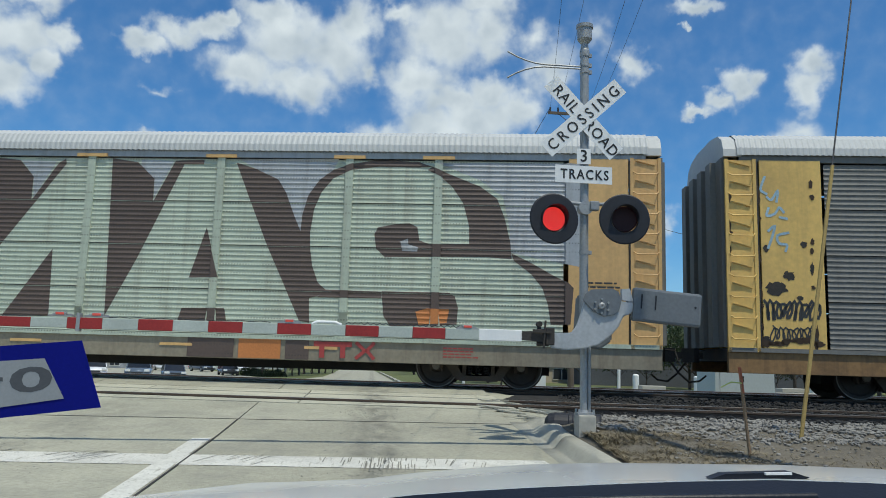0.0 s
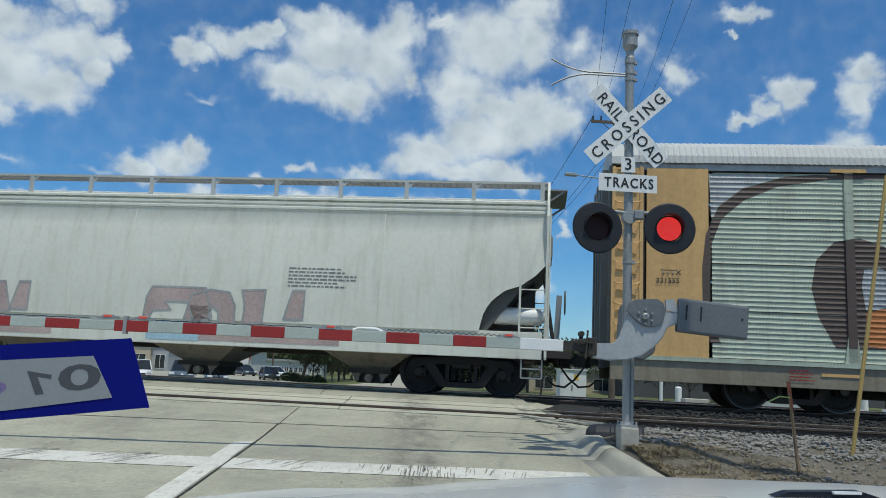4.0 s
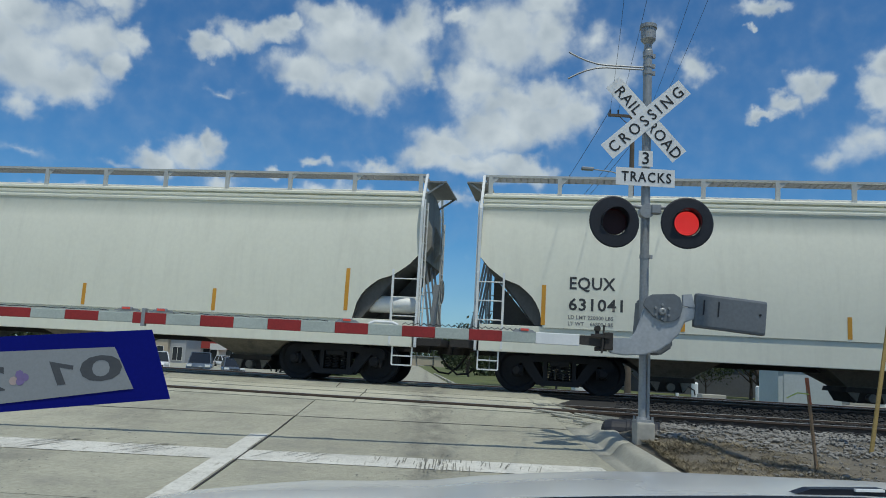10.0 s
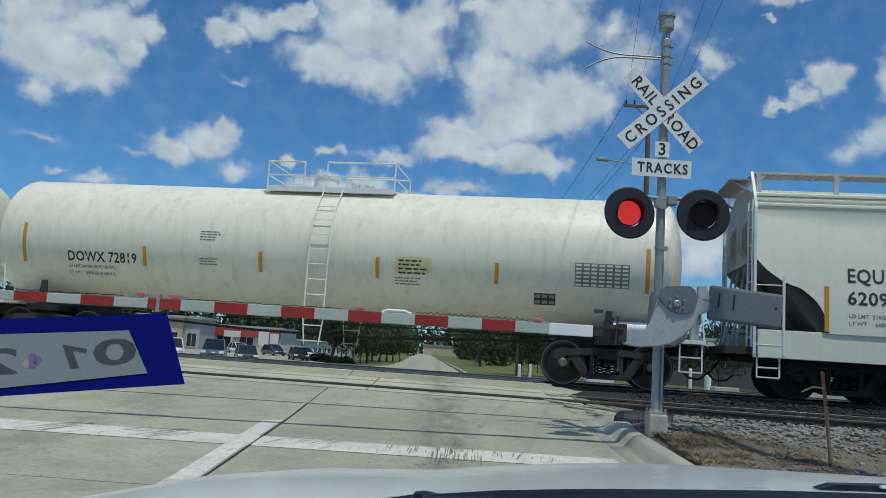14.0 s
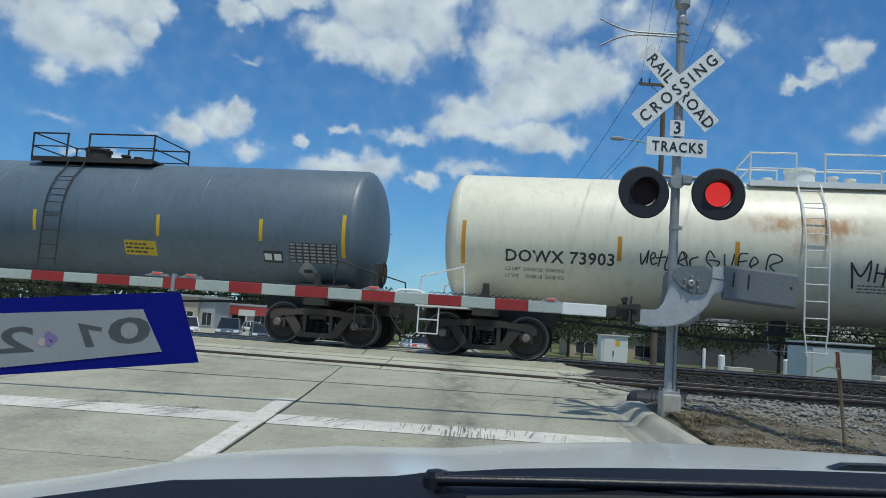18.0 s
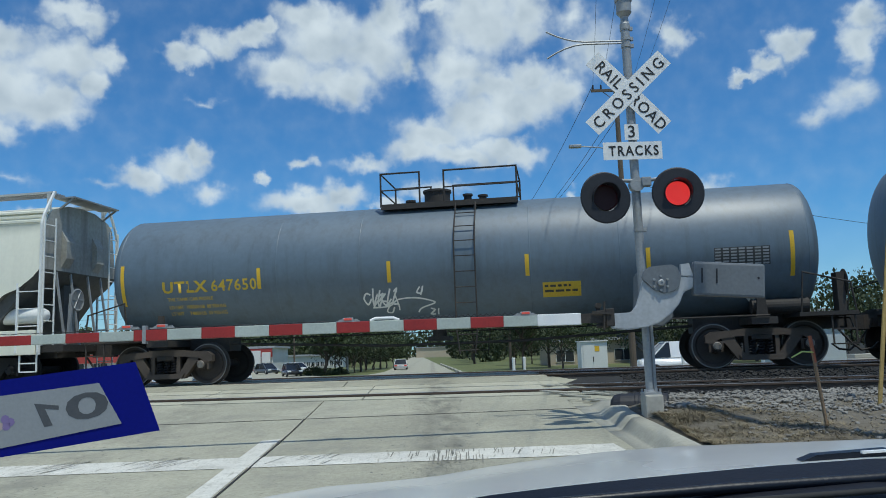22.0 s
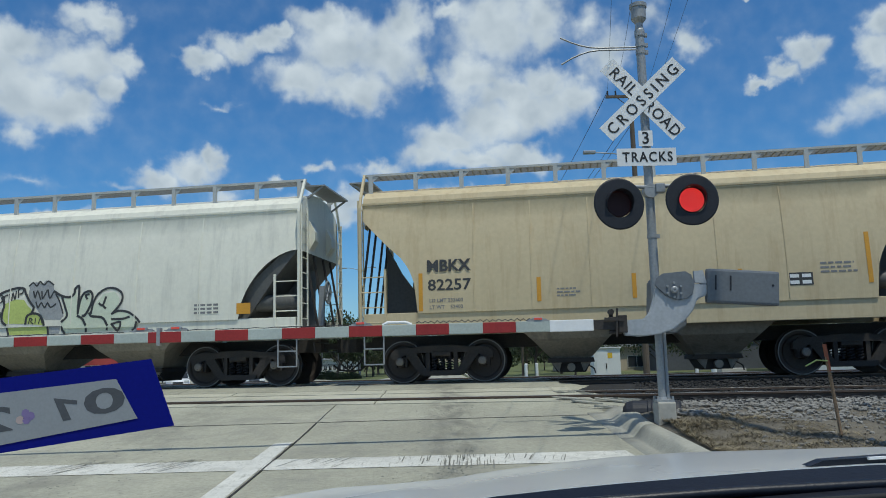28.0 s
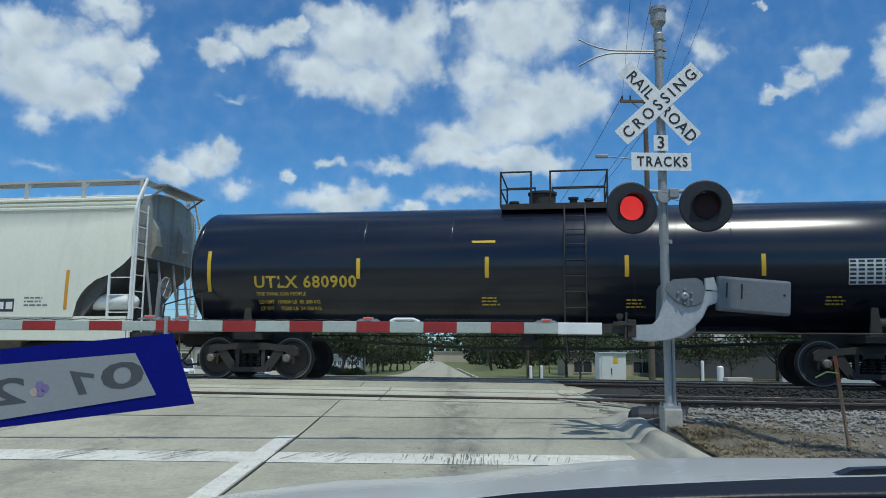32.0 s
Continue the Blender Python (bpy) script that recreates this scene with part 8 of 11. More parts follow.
hop_3, hs = hopper(-77.24, 9.85, M["hop_white"], "white covered hopper with pale blue outlined graffiti on its side", ribs=(), **LONG)
words(hop_3, "EQUX", -8.18, 2.35, 0.27, M["stencil"], hs, 1.02, 0.012, spread=1.05, width=0.93)
words(hop_3, "620981", -8.18, 1.92, 0.25, M["stencil"], hs, 0.95, 0.012, spread=1.05, width=1.06)
words(hop_3, "LD LMT  219200 LBS", -8.15, 1.66, 0.075, M["stencil_grey"], hs, 1.0)
words(hop_3, "LT WT     66800 LBS", -8.15, 1.52, 0.075, M["stencil_grey"], hs, 1.0)
reflectors(hop_3, (-8.55,), 1.37, 2.25, M["amber"], hs)
reflectors(hop_3, (-5.84, -2.63, 2.34, 5.4), 1.37, 1.85, M["amber"], hs)
reflectors(hop_3, (8.35,), 1.5, 2.4, M["amber"], hs)


def painted_letters(car, polys, fill, line, side, w, lift=0.005):
    for p in polys:
        letter = decal(car, [p], fill, side, "graffiti", lift, 0, "bulky outlined graffiti letter")
        decal(letter, stroke(p, w, True), line, side, "graffiti_outline", lift + 0.004)


def curvy(pts):
    """A closed outline through points; those with a third number are sharp corners."""
    k0 = next(i for i, p in enumerate(pts) if len(p) > 2)
    ring = list(pts[k0:]) + list(pts[:k0 + 1])
    out, run_ = [], [ring[0][:2]]
    for p in ring[1:]:
        run_.append(p[:2])
        if len(p) > 2:
            out += bend(run_)[:-1]
            run_ = [p[:2]]
    return out


def block_letter(car, pts):
    """A pale blue letter with a dark outline and a dark edge on one side."""
    p = curvy(pts)
    decal(car, [[(x - 0.045, z - 0.012) for x, z in p]], M["navy"], hs, "graffiti_outline", 0.006, 0, "dark side edge of a graffiti letter")
    painted_letters(car, [p], M["pale_blue"], M["navy"], hs, 0.026, 0.011)


block_letter(hop_3, ((-5.7, 2.19, 1), (-5.63, 2.26, 1), (-4.97, 2.07, 1), (-4.97, 1.87, 1), (-5.08, 1.86, 1), (-4.98, 1.63), (-4.86, 1.35, 1), (-5.61, 1.3, 1), (-5.61, 1.56), (-5.53, 1.86, 1), (-5.65, 1.88, 1)))
block_letter(hop_3, ((-4.9, 2.06, 1), (-4.71, 2.12, 1), (-4.44, 2.08, 1), (-4.44, 1.89), (-4.49, 1.75, 1), (-4.63, 1.8, 1), (-4.68, 1.9), (-4.71, 1.76), (-4.72, 1.6), (-4.67, 1.41, 1), (-4.62, 1.45, 1), (-4.64, 1.55, 1), (-4.72, 1.56, 1), (-4.62, 1.64), (-4.45, 1.69), (-4.4, 1.77, 1), (-4.33, 1.62), (-4.27, 1.47, 1), (-4.46, 1.48, 1), (-4.54, 1.51), (-4.63, 1.35, 1), (-4.85, 1.36, 1), (-4.92, 1.67)))
block_letter(hop_3, ((-4.3, 2.11, 1), (-4.1, 2.15, 1), (-3.81, 2.11, 1), (-3.82, 1.88), (-3.85, 1.76, 1), (-4.01, 1.83, 1), (-4.07, 1.9), (-4.04, 1.73, 1), (-3.91, 1.68), (-3.85, 1.72, 1), (-3.69, 1.61, 1), (-3.65, 1.42, 1), (-3.84, 1.49, 1), (-4, 1.54), (-4.03, 1.46, 1), (-4.12, 1.37, 1), (-4.26, 1.37, 1), (-4.3, 1.7)))
block_letter(hop_3, ((-3.71, 2.01, 1), (-3.44, 2.1, 1), (-3.35, 2.04, 1), (-2.93, 2.21, 1), (-2.89, 1.84, 1), (-3.2, 1.77, 1), (-3.03, 1.47, 1), (-2.96, 1.58, 1), (-2.74, 1.56, 1), (-2.64, 1.34, 1), (-3.3, 1.34, 1), (-3.44, 1.53, 1), (-3.59, 1.48, 1), (-3.66, 1.81, 1)))
decal(hop_3, [curvy(((-5.31, 1.89, 1), (-5.31, 1.61), (-5.26, 1.36, 1), (-5.23, 1.42), (-5.25, 1.61)))], M["navy"], hs, "graffiti", 0.017)
decal(hop_3, [curvy(((-5.66, 2.19, 1), (-5, 2.04, 1), (-5, 1.89, 1), (-5.51, 1.89, 1), (-5.62, 1.93, 1)))], M["sky_blue"], hs, "graffiti", 0.0155)
decal(hop_3, [curvy(((-4.88, 2.03, 1), (-4.7, 2.08, 1), (-4.47, 2.05, 1), (-4.48, 1.91, 1), (-4.89, 1.89, 1)))], M["sky_blue"], hs, "graffiti", 0.0155)
decal(hop_3, [curvy(((-4.28, 2.07, 1), (-4.09, 2.11, 1), (-3.84, 2.08, 1), (-3.84, 1.91, 1), (-4.28, 1.89, 1)))], M["sky_blue"], hs, "graffiti", 0.0155)
pen(hop_3, (((-6.41, 2.18), (-6.31, 1.95), (-6.25, 2.2)), ((-6.19, 1.93), (-6.19, 2.17), (-6.09, 2.12), (-6.17, 2.05), (-6.06, 1.93)), ((-5.9, 2.16), (-6.01, 2.13), (-5.94, 2.06), (-5.87, 1.98), (-6, 1.92)), ((-6.24, 1.75), (-6.24, 1.59)), ((-6.09, 1.78), (-6.09, 1.6)), ((-6.24, 1.66), (-6.09, 1.68)), ((-6.03, 1.79), (-6.04, 1.63)), ((-5.95, 1.78), (-6.03, 1.7), (-5.93, 1.62)), ((-6.1, 1.56), (-6.08, 1.39)), ((-6.16, 1.51), (-6.02, 1.44)), ((-6.03, 1.53), (-6.14, 1.42)), ((-5.96, 1.7), (-5.86, 1.59), (-5.88, 1.4), (-5.95, 1.44)), ((-6.4, 1.93), (-6.37, 1.92)), ((-6.31, 1.72), (-6.28, 1.71)), ((-6.27, 2.25), (-6.17, 2.28), (-6.07, 2.25), (-6.17, 2.23), (-6.27, 2.25)),), 0.038, M["stencil"], hs)
decal(hop_3, stroke([(-6.48, 2.32), (-6.25, 2.32), (-6.25, 2.56), (-6.48, 2.56)], 0.015, True), M["stencil_grey"], hs, "plate_mark", 0.005)
words(hop_3, "C", -6.41, 2.37, 0.09, M["stencil_grey"], hs)
decal(hop_3, [rect(-5.5, -2.9, 0.84, 1.3)], M["pale_blue"], lambda z: 1.577, "graffiti", 0.004)
decal(hop_3, sum([stroke(arc(-5.0 + 0.62 * k, 0.85, 0.16, 0.42, 0, 170, 8), 0.04) for k in range(4)], []), M["stencil"], lambda z: 1.577, "graffiti_outline", 0.007)

FADED = (((-6.16, 1.32), (-6.02, 1.87), (-5.6, 1.99), (-5.17, 1.94), (-5.03, 1.66), (-5.02, 1.28), (-5.37, 1.27), (-5.39, 1.52), (-5.52, 1.64), (-5.6, 1.51), (-5.59, 1.28)),
    ((-5.02, 1.28), (-4.99, 1.97), (-4.67, 1.96), (-4.58, 1.8), (-4.66, 1.63), (-4.76, 1.54), (-4.74, 1.25)),
    ((-4.62, 1.76), (-4.42, 1.91), (-4.17, 1.92), (-4.08, 1.78), (-4.16, 1.63), (-4.07, 1.49), (-4.12, 1.28), (-4.64, 1.26), (-4.57, 1.51)),
    ((-4.09, 2), (-3.57, 2.02), (-3.61, 1.3), (-4.04, 1.28), (-4.01, 1.7)),
    ((-3.59, 1.3), (-3.54, 1.8), (-3.43, 2.02), (-2.21, 2.02), (-2.08, 1.57), (-2.03, 1.37), (-2.43, 1.27), (-2.6, 1.71), (-3.13, 1.71), (-2.96, 1.53), (-3.37, 1.51), (-3.49, 1.24)),
    ((-2.04, 1.41), (-1.87, 2.03), (-1.61, 2.03), (-1.62, 1.42)),)
painted_letters(hop_1, FADED, M["pink"], M["smoke"], HS1, 0.045)
painted_letters(hop_1, [[(x + dx, z) for x, z in FADED[k]] for k, dx in ((4, 4.7), (0, 8.2), (3, 7.4), (5, 6.3))], M["pink"], M["smoke"], HS1, 0.045)

tank_1, ts = tank_car(-96.30, 7.95, 1.47, 2.62, M["tank_white"], M["chalk"], "cream white tank car with amber reflector strips", (-1.40, 1.60, 3.98, 4.62), 0.20)
words(tank_1, "DOWX 72819", -5.84, 2.03, 0.22, M["stencil"], ts, 0.98, 0.012, spread=1.05, width=1.71)
words(tank_1, "LD LMT 209700 LB 95 100 KG", -5.84, 1.88, 0.07, M["stencil_grey"], ts, 0.9)
words(tank_1, "LT WT    76300 LB 34 600 KG", -5.84, 1.74, 0.07, M["stencil_grey"], ts, 0.9)
reflectors(tank_1, (-6.93, 7.14), 1.95, 2.85, M["amber"], ts)
reflectors(tank_1, (-3.92, -1.16, 1.49, 4.06), 1.98, 2.42, M["amber"], ts)
decal(tank_1, [rect(1.87, 2.67, 2.12, 2.46)], M["label_pale"], ts, "emergency_label", 0.004, 4)
print_rows(tank_1, 1.95, 2.36, 0.65, 4, 0.05, M["stencil"], ts, 3, lift=0.007)
data_table(tank_1, 5.68, 6.78, 2.02, 2.5, ts, M["stencil_grey"], M["hop_grey"])
data_table(tank_1, 4.85, 5.3, 1.62, 1.85, ts, M["stencil"], M["smoke"], 3, 2)
print_rows(tank_1, -2.6, 2.8, 0.5, 4, 0.035, M["stencil_grey"], ts, 5)
print_rows(tank_1, -2.6, 2.2, 0.45, 3, 0.035, M["stencil_grey"], ts, 6)
print_rows(tank_1, 1.87, 2.0, 0.7, 3, 0.035, M["stencil_grey"], ts, 7)
placard(tank_1, 6.2, 1.55, ts, M["chalk"], M["stencil_grey"])

M["tank_rusty"] = mat("tank_cream_paint_rusted", (0.80, 0.755, 0.60), 0.45, vary=0.05, scale=1.0, dark=(0.42, 0.38, 0.28), streak=0.30, patch=0.08)


def rust_run(material, x0, x1, z0, z1, strength):
    """Rust that has bled over a stretch of the shell, ragged at its edges."""
    n, l = material.node_tree.nodes, material.node_tree.links
    tc, sp = n.new("ShaderNodeTexCoord"), n.new("ShaderNodeSeparateXYZ")
    l.new(tc.outputs["Object"], sp.inputs[0])
    fac = mask_noise(material, (1.2, 1.2, 0.8), 3.2, 0.36, 0.62, strength)
    for axis, lo, hi in ((0, x0, x1), (2, z0, z1)):
        off, ab, mr, mu = n.new("ShaderNodeMath"), n.new("ShaderNodeMath"), n.new("ShaderNodeMapRange"), n.new("ShaderNodeMath")
        off.operation, ab.operation, mu.operation = "SUBTRACT", "ABSOLUTE", "MULTIPLY"
        off.inputs[1].default_value = (lo + hi) / 2
        mr.interpolation_type = "SMOOTHSTEP"
        mr.inputs["From Min"].default_value, mr.inputs["From Max"].default_value = (hi - lo) / 2, (hi - lo) / 7
        l.new(sp.outputs[axis], off.inputs[0]), l.new(off.outputs[0], ab.inputs[0]), l.new(ab.outputs[0], mr.inputs["Value"])
        l.new(mr.outputs[0], mu.inputs[0]), l.new(fac, mu.inputs[1])
        fac = mu.outputs[0]
    mix_over(material, fac, (0.46, 0.24, 0.10))


rust_run(M["tank_rusty"], -1.8, 1.5, 2.78, 3.32, 0.85)
rust_run(M["tank_rusty"], -0.3, 1.0, 2.55, 3.25, 0.8)
rust_run(M["tank_rusty"], -0.6, -0.1, 2.3, 3.0, 0.6)

tank_2, ts = tank_car(-112.73, 7.50, 1.47, 2.62, M["tank_white"], M["chalk"], "cream tank car with rust stains under the dome and scrawled tags", (-1.08, 2.02, 3.98, 4.62), 0.07)
words(tank_2, "DOWX 73903", -5.72, 2.05, 0.24, M["stencil"], ts, 1.18, 0.012, spread=1.05, width=2.24)
words(tank_2, "LD LMT  210100 LB  95300 KG", -5.70, 1.86, 0.07, M["stencil_grey"], ts, 0.95)
words(tank_2, "LT WT     72900 LB  33300 KG", -5.70, 1.72, 0.07, M["stencil_grey"], ts, 0.95)
reflectors(tank_2, (-6.6, 7.37), 1.95, 2.85, M["amber"], ts)
reflectors(tank_2, (-3.37, -1.08, 2.23, 4.17), 2.15, 2.65, M["amber"], ts)
decal(tank_2, [rect(3.37, 4.12, 2.03, 2.42)], M["label_pale"], ts, "emergency_label", 0.004, 4)
print_rows(tank_2, 3.45, 2.32, 0.6, 3, 0.05, M["label_red"], ts, 3, lift=0.007)
for ob in tank_2.children:
    if ob.name.split(".")[0] == "tank":
        ob.data.materials[0] = M["tank_rusty"]
pen(tank_2, (((-2.95, 2.32), (-2.92, 2.11), (-2.84, 2.26), (-2.79, 2.39), (-2.82, 2.14)), ((-2.76, 2.21), (-2.66, 2.27), (-2.69, 2.36), (-2.75, 2.27), (-2.71, 2.12), (-2.62, 2.15)), ((-2.53, 2.4), (-2.59, 2.09)), ((-2.63, 2.25), (-2.45, 2.28)), ((-2.38, 2.41), (-2.46, 2.04), (-2.28, 2.07)), ((-2.24, 2.07), (-2.15, 2.39), (-2.04, 2.3), (-2.21, 2.19), (-2.02, 2.12), (-2.12, 2.39)), ((-1.83, 2.31), (-1.97, 2.24), (-1.94, 2.09), (-1.79, 2.05)),), 0.03, M["stencil"], ts)
pen(tank_2, (((-1.51, 2.32), (-1.61, 2.44), (-1.66, 2.26), (-1.51, 2.11), (-1.41, 2.23), (-1.61, 2.26)), ((-1.32, 2.39), (-1.3, 2.15), (-1.2, 2.1), (-1.13, 2.4)), ((-1.05, 2.08), (-1.03, 2.39), (-0.88, 2.42)), ((-1.04, 2.25), (-0.9, 2.28)), ((-0.81, 2.17), (-0.68, 2.26), (-0.76, 2.36), (-0.83, 2.21), (-0.73, 2.07), (-0.63, 2.12)), ((-0.53, 2.06), (-0.48, 2.39), (-0.32, 2.42), (-0.23, 2.31), (-0.45, 2.2), (-0.23, 2)),), 0.03, M["stencil"], ts)
pen(tank_2, (((1.04, 2.34), (1.11, 1.86)), ((1.04, 2.34), (1.23, 2.09), (1.39, 2.39), (1.38, 2.01)), ((1.51, 2.34), (1.49, 1.99)), ((1.68, 2.35), (1.65, 1.94)), ((1.5, 2.17), (1.66, 2.16)), ((1.78, 1.92), (1.82, 2.38), (2.04, 1.91), (1.95, 2.04)), ((1.78, 2.1), (1.97, 2.08)),), 0.036, M["stencil"], ts)
words(tank_2, "SR-9316", 6.15, 2.62, 0.13, M["stencil_grey"], ts, 1.15)
words(tank_2, "FRA-AIP", 6.15, 2.42, 0.13, M["stencil_grey"], ts, 1.15)
data_table(tank_2, 6.2, 7.2, 1.95, 2.32, ts, M["chalk"], M["stencil_grey"])
data_table(tank_2, 5.6, 6.0, 1.5, 1.75, ts, M["stencil"], M["smoke"], 2, 2)
for k, x in enumerate((-1.1, 1.2, 2.4, 3.5)):
    print_rows(tank_2, x, 1.9, 0.9, 3, 0.035, M["stencil_grey"], ts, 40 + k)

for ob in tank_2.children:                                             # the markings sit a little behind the middle of this car
    if ob.name.split(".")[0] in ("lettering", "reflector", "emergency_label", "small_print", "graffiti_line", "data_panel", "data_grid"):
        ob.location.x -= 0.32

tank_3, ts = tank_car(-129.25, 7.50, 1.47, 2.62, M["tank_grey"], M["underframe"], "grey tank car with yellow stencilled number and black dome rails", (-1.33, 1.91, 4.02, 4.66), -0.05)
words(tank_3, "UTLX 672238", -5.75, 1.98, 0.23, M["stencil_yellow"], ts, 1.0, 0.015, spread=1.1, width=2.27)
print_rows(tank_3, -5.7, 1.80, 1.6, 3, 0.05, M["stencil_yellow"], ts, 3)
reflectors(tank_3, (-7.0, 6.96), 1.92, 2.85, M["yellow"], ts)
reflectors(tank_3, (-3.42, -0.57, 2.57, 5.05), 2.20, 2.68, M["yellow"], ts)
decal(tank_3, [rect(1.71, 2.51, 1.76, 2.08)], M["stencil_yellow"], ts, "emergency_label", 0.004, 4)
print_rows(tank_3, 1.75, 1.98, 0.7, 3, 0.05, M["stencil"], ts, 4, lift=0.007)
data_table(tank_3, 5.71, 6.82, 1.78, 2.2, ts, M["stencil"], M["smoke"])
data_table(tank_3, 5.10, 5.55, 1.75, 2.0, ts, M["stencil"], M["chalk"], 2, 1)
decal(tank_3, [rect(-2.95, -2.5, 2.05, 2.22)], M["stencil"], ts, "data_panel", 0.004, 2)
placard(tank_3, 6.10, 1.60, ts, M["smoke"], M["stencil"])

tank_4, ts = tank_car(-146.00, 7.80, 1.40, 2.49, M["tank_grey"], M["underframe"], "dark grey tank car with yellow number and a white spray tag", (-1.42, 1.62, 3.78, 4.54), 0.48)
words(tank_4, "UTLX", -6.35, 2.05, 0.24, M["stencil_yellow"], ts, 1.15, 0.02, spread=1.1)
words(tank_4, "647650", -5.20, 2.05, 0.24, M["stencil_yellow"], ts, 0.98, 0.012, spread=1.1, width=1.05)
words(tank_4, "THE TANK CAR PEOPLE", -6.25, 1.87, 0.07, M["stencil_yellow"], ts, 1.0)
words(tank_4, "LD LMT  188200 LB  85 350 KG", -6.25, 1.70, 0.07, M["stencil_yellow"], ts, 1.0)
words(tank_4, "LT WT     74800 LB  33 950 KG", -6.25, 1.56, 0.07, M["stencil_yellow"], ts, 1.0)
reflectors(tank_4, (-7.28, 7.06), 1.80, 2.70, M["yellow"], ts)
reflectors(tank_4, (-4.08, -1.17, 1.78, 4.25), 2.05, 2.50, M["yellow"], ts)
decal(tank_4, [rect(2.08, 2.87, 1.60, 1.90)], M["stencil_yellow"], ts, "emergency_label", 0.004, 4)
print_rows(tank_4, 2.12, 1.80, 0.7, 2, 0.06, M["stencil"], ts, 4, lift=0.007)
data_table(tank_4, 5.55, 6.63, 2.05, 2.42, ts, M["stencil"], M["smoke"])
pen(tank_4, (((-1.63, 1.81), (-1.71, 1.84), (-1.77, 1.73), (-1.7, 1.61), (-1.61, 1.72)), ((-1.55, 1.93), (-1.58, 1.6), (-1.47, 1.81), (-1.51, 1.71)), ((-1.4, 1.89), (-1.47, 1.65), (-1.34, 1.82), (-1.42, 1.78)), ((-1.29, 1.82), (-1.39, 1.69), (-1.29, 1.66)), ((-1.18, 1.91), (-1.28, 1.61), (-1.18, 1.7)), ((-1.1, 1.86), (-1.03, 1.91), (-1.15, 1.63), (-1.05, 1.6)), ((-1.59, 1.54), (-1.49, 1.66), (-1.46, 1.55), (-1.39, 1.67), (-1.31, 1.58), (-1.15, 1.64)),), 0.036, M["chalk"], ts)
pen(tank_4, (((-1.09, 1.81), (-1.03, 1.58), (-1.03, 1.48)), ((-1.6, 1.54), (-1.24, 1.56), (-1.02, 1.69), (-0.65, 1.71), (-0.35, 1.65), (-0.24, 1.59), (-0.53, 1.5), (-0.62, 1.42)), ((-0.53, 1.93), (-0.6, 1.82), (-0.5, 1.81), (-0.46, 1.95), (-0.52, 1.77)), ((-0.34, 1.48), (-0.26, 1.45), (-0.36, 1.37), (-0.27, 1.36)), ((-0.18, 1.47), (-0.2, 1.36)), ((-1.24, 1.56), (-1.31, 1.45), (-1.2, 1.43), (-1.14, 1.53)),), 0.03, M["chalk"], ts)
placard(tank_4, 6.3, 1.55, ts, M["chalk"], M["stencil"])

hop_4, hs = hopper(-165.10, 9.90, M["hop_white"], "cream white covered hopper with green and blue graffiti letters", ribs=(), **LONG)
words(hop_4, "DOWX", -8.35, 2.40, 0.27, M["stencil"], hs, 1.0, 0.012, spread=1.05)
words(hop_4, "66174", -8.30, 1.97, 0.26, M["stencil"], hs, 1.0, 0.012, spread=1.05)
words(hop_4, "LD LMT 218500", -8.25, 1.62, 0.075, M["stencil_grey"], hs, 1.05)
words(hop_4, "LT WT    67500", -8.25, 1.48, 0.075, M["stencil_grey"], hs, 1.05)
decal(hop_4, [curvy(((-5.15, 1.43, 1), (-4.35, 1.55), (-3.69, 1.68), (-3.28, 1.95, 1), (-3.15, 1.68), (-2.99, 1.36, 1), (-3.97, 1.48)))], M["purple"], hs, "graffiti", 0.005, 0, "purple graffiti haze")
decal(hop_4, [curvy(((-2.89, 1.35, 1), (-2.82, 1.54, 1), (-2.67, 1.72, 1), (-2.44, 1.3, 1)))], M["purple"], hs, "graffiti", 0.005, 0, "purple graffiti haze")
decal(hop_4, [curvy(((-1.19, 1.97, 1), (-0.98, 1.91), (-0.86, 1.39, 1), (-1.14, 1.71)))], M["purple"], hs, "graffiti", 0.005, 0, "purple graffiti haze")
decal(hop_4, [curvy(((-0.41, 1.88, 1), (-0.15, 1.9), (-0.05, 1.36, 1), (-0.31, 1.73)))], M["purple"], hs, "graffiti", 0.005, 0, "purple graffiti haze")
decal(hop_4, [curvy(((2.46, 1.97, 1), (2.8, 1.81), (3.61, 1.75), (4.51, 1.59, 1), (3.6, 1.5), (2.8, 1.35, 1), (3, 1.66, 1), (2.5, 1.63, 1)))], M["purple"], hs, "graffiti", 0.005, 0, "purple graffiti haze")
decal(hop_4, stroke(bend(((-3.3, 1.72), (-3.24, 2), (-2.88, 2.33), (-2.74, 2.5))), 0.10), M["cyan"], hs, "graffiti_halo", 0.008, 0, "bright blue halo round the letters")
decal(hop_4, stroke(bend(((-2.74, 2.5), (-2.66, 2.21), (-2.34, 2.12), (-2.05, 2.15), (-1.98, 2.33))), 0.10), M["cyan"], hs, "graffiti_halo", 0.008, 0, "bright blue halo round the letters")
decal(hop_4, stroke(bend(((-1.98, 2.33), (-1.87, 2.09), (-1.74, 1.99), (-1.57, 2.27))), 0.10), M["cyan"], hs, "graffiti_halo", 0.008, 0, "bright blue halo round the letters")
decal(hop_4, stroke(bend(((-1.57, 2.27), (-1.51, 2.08), (-1.39, 2.37))), 0.10), M["cyan"], hs, "graffiti_halo", 0.008, 0, "bright blue halo round the letters")
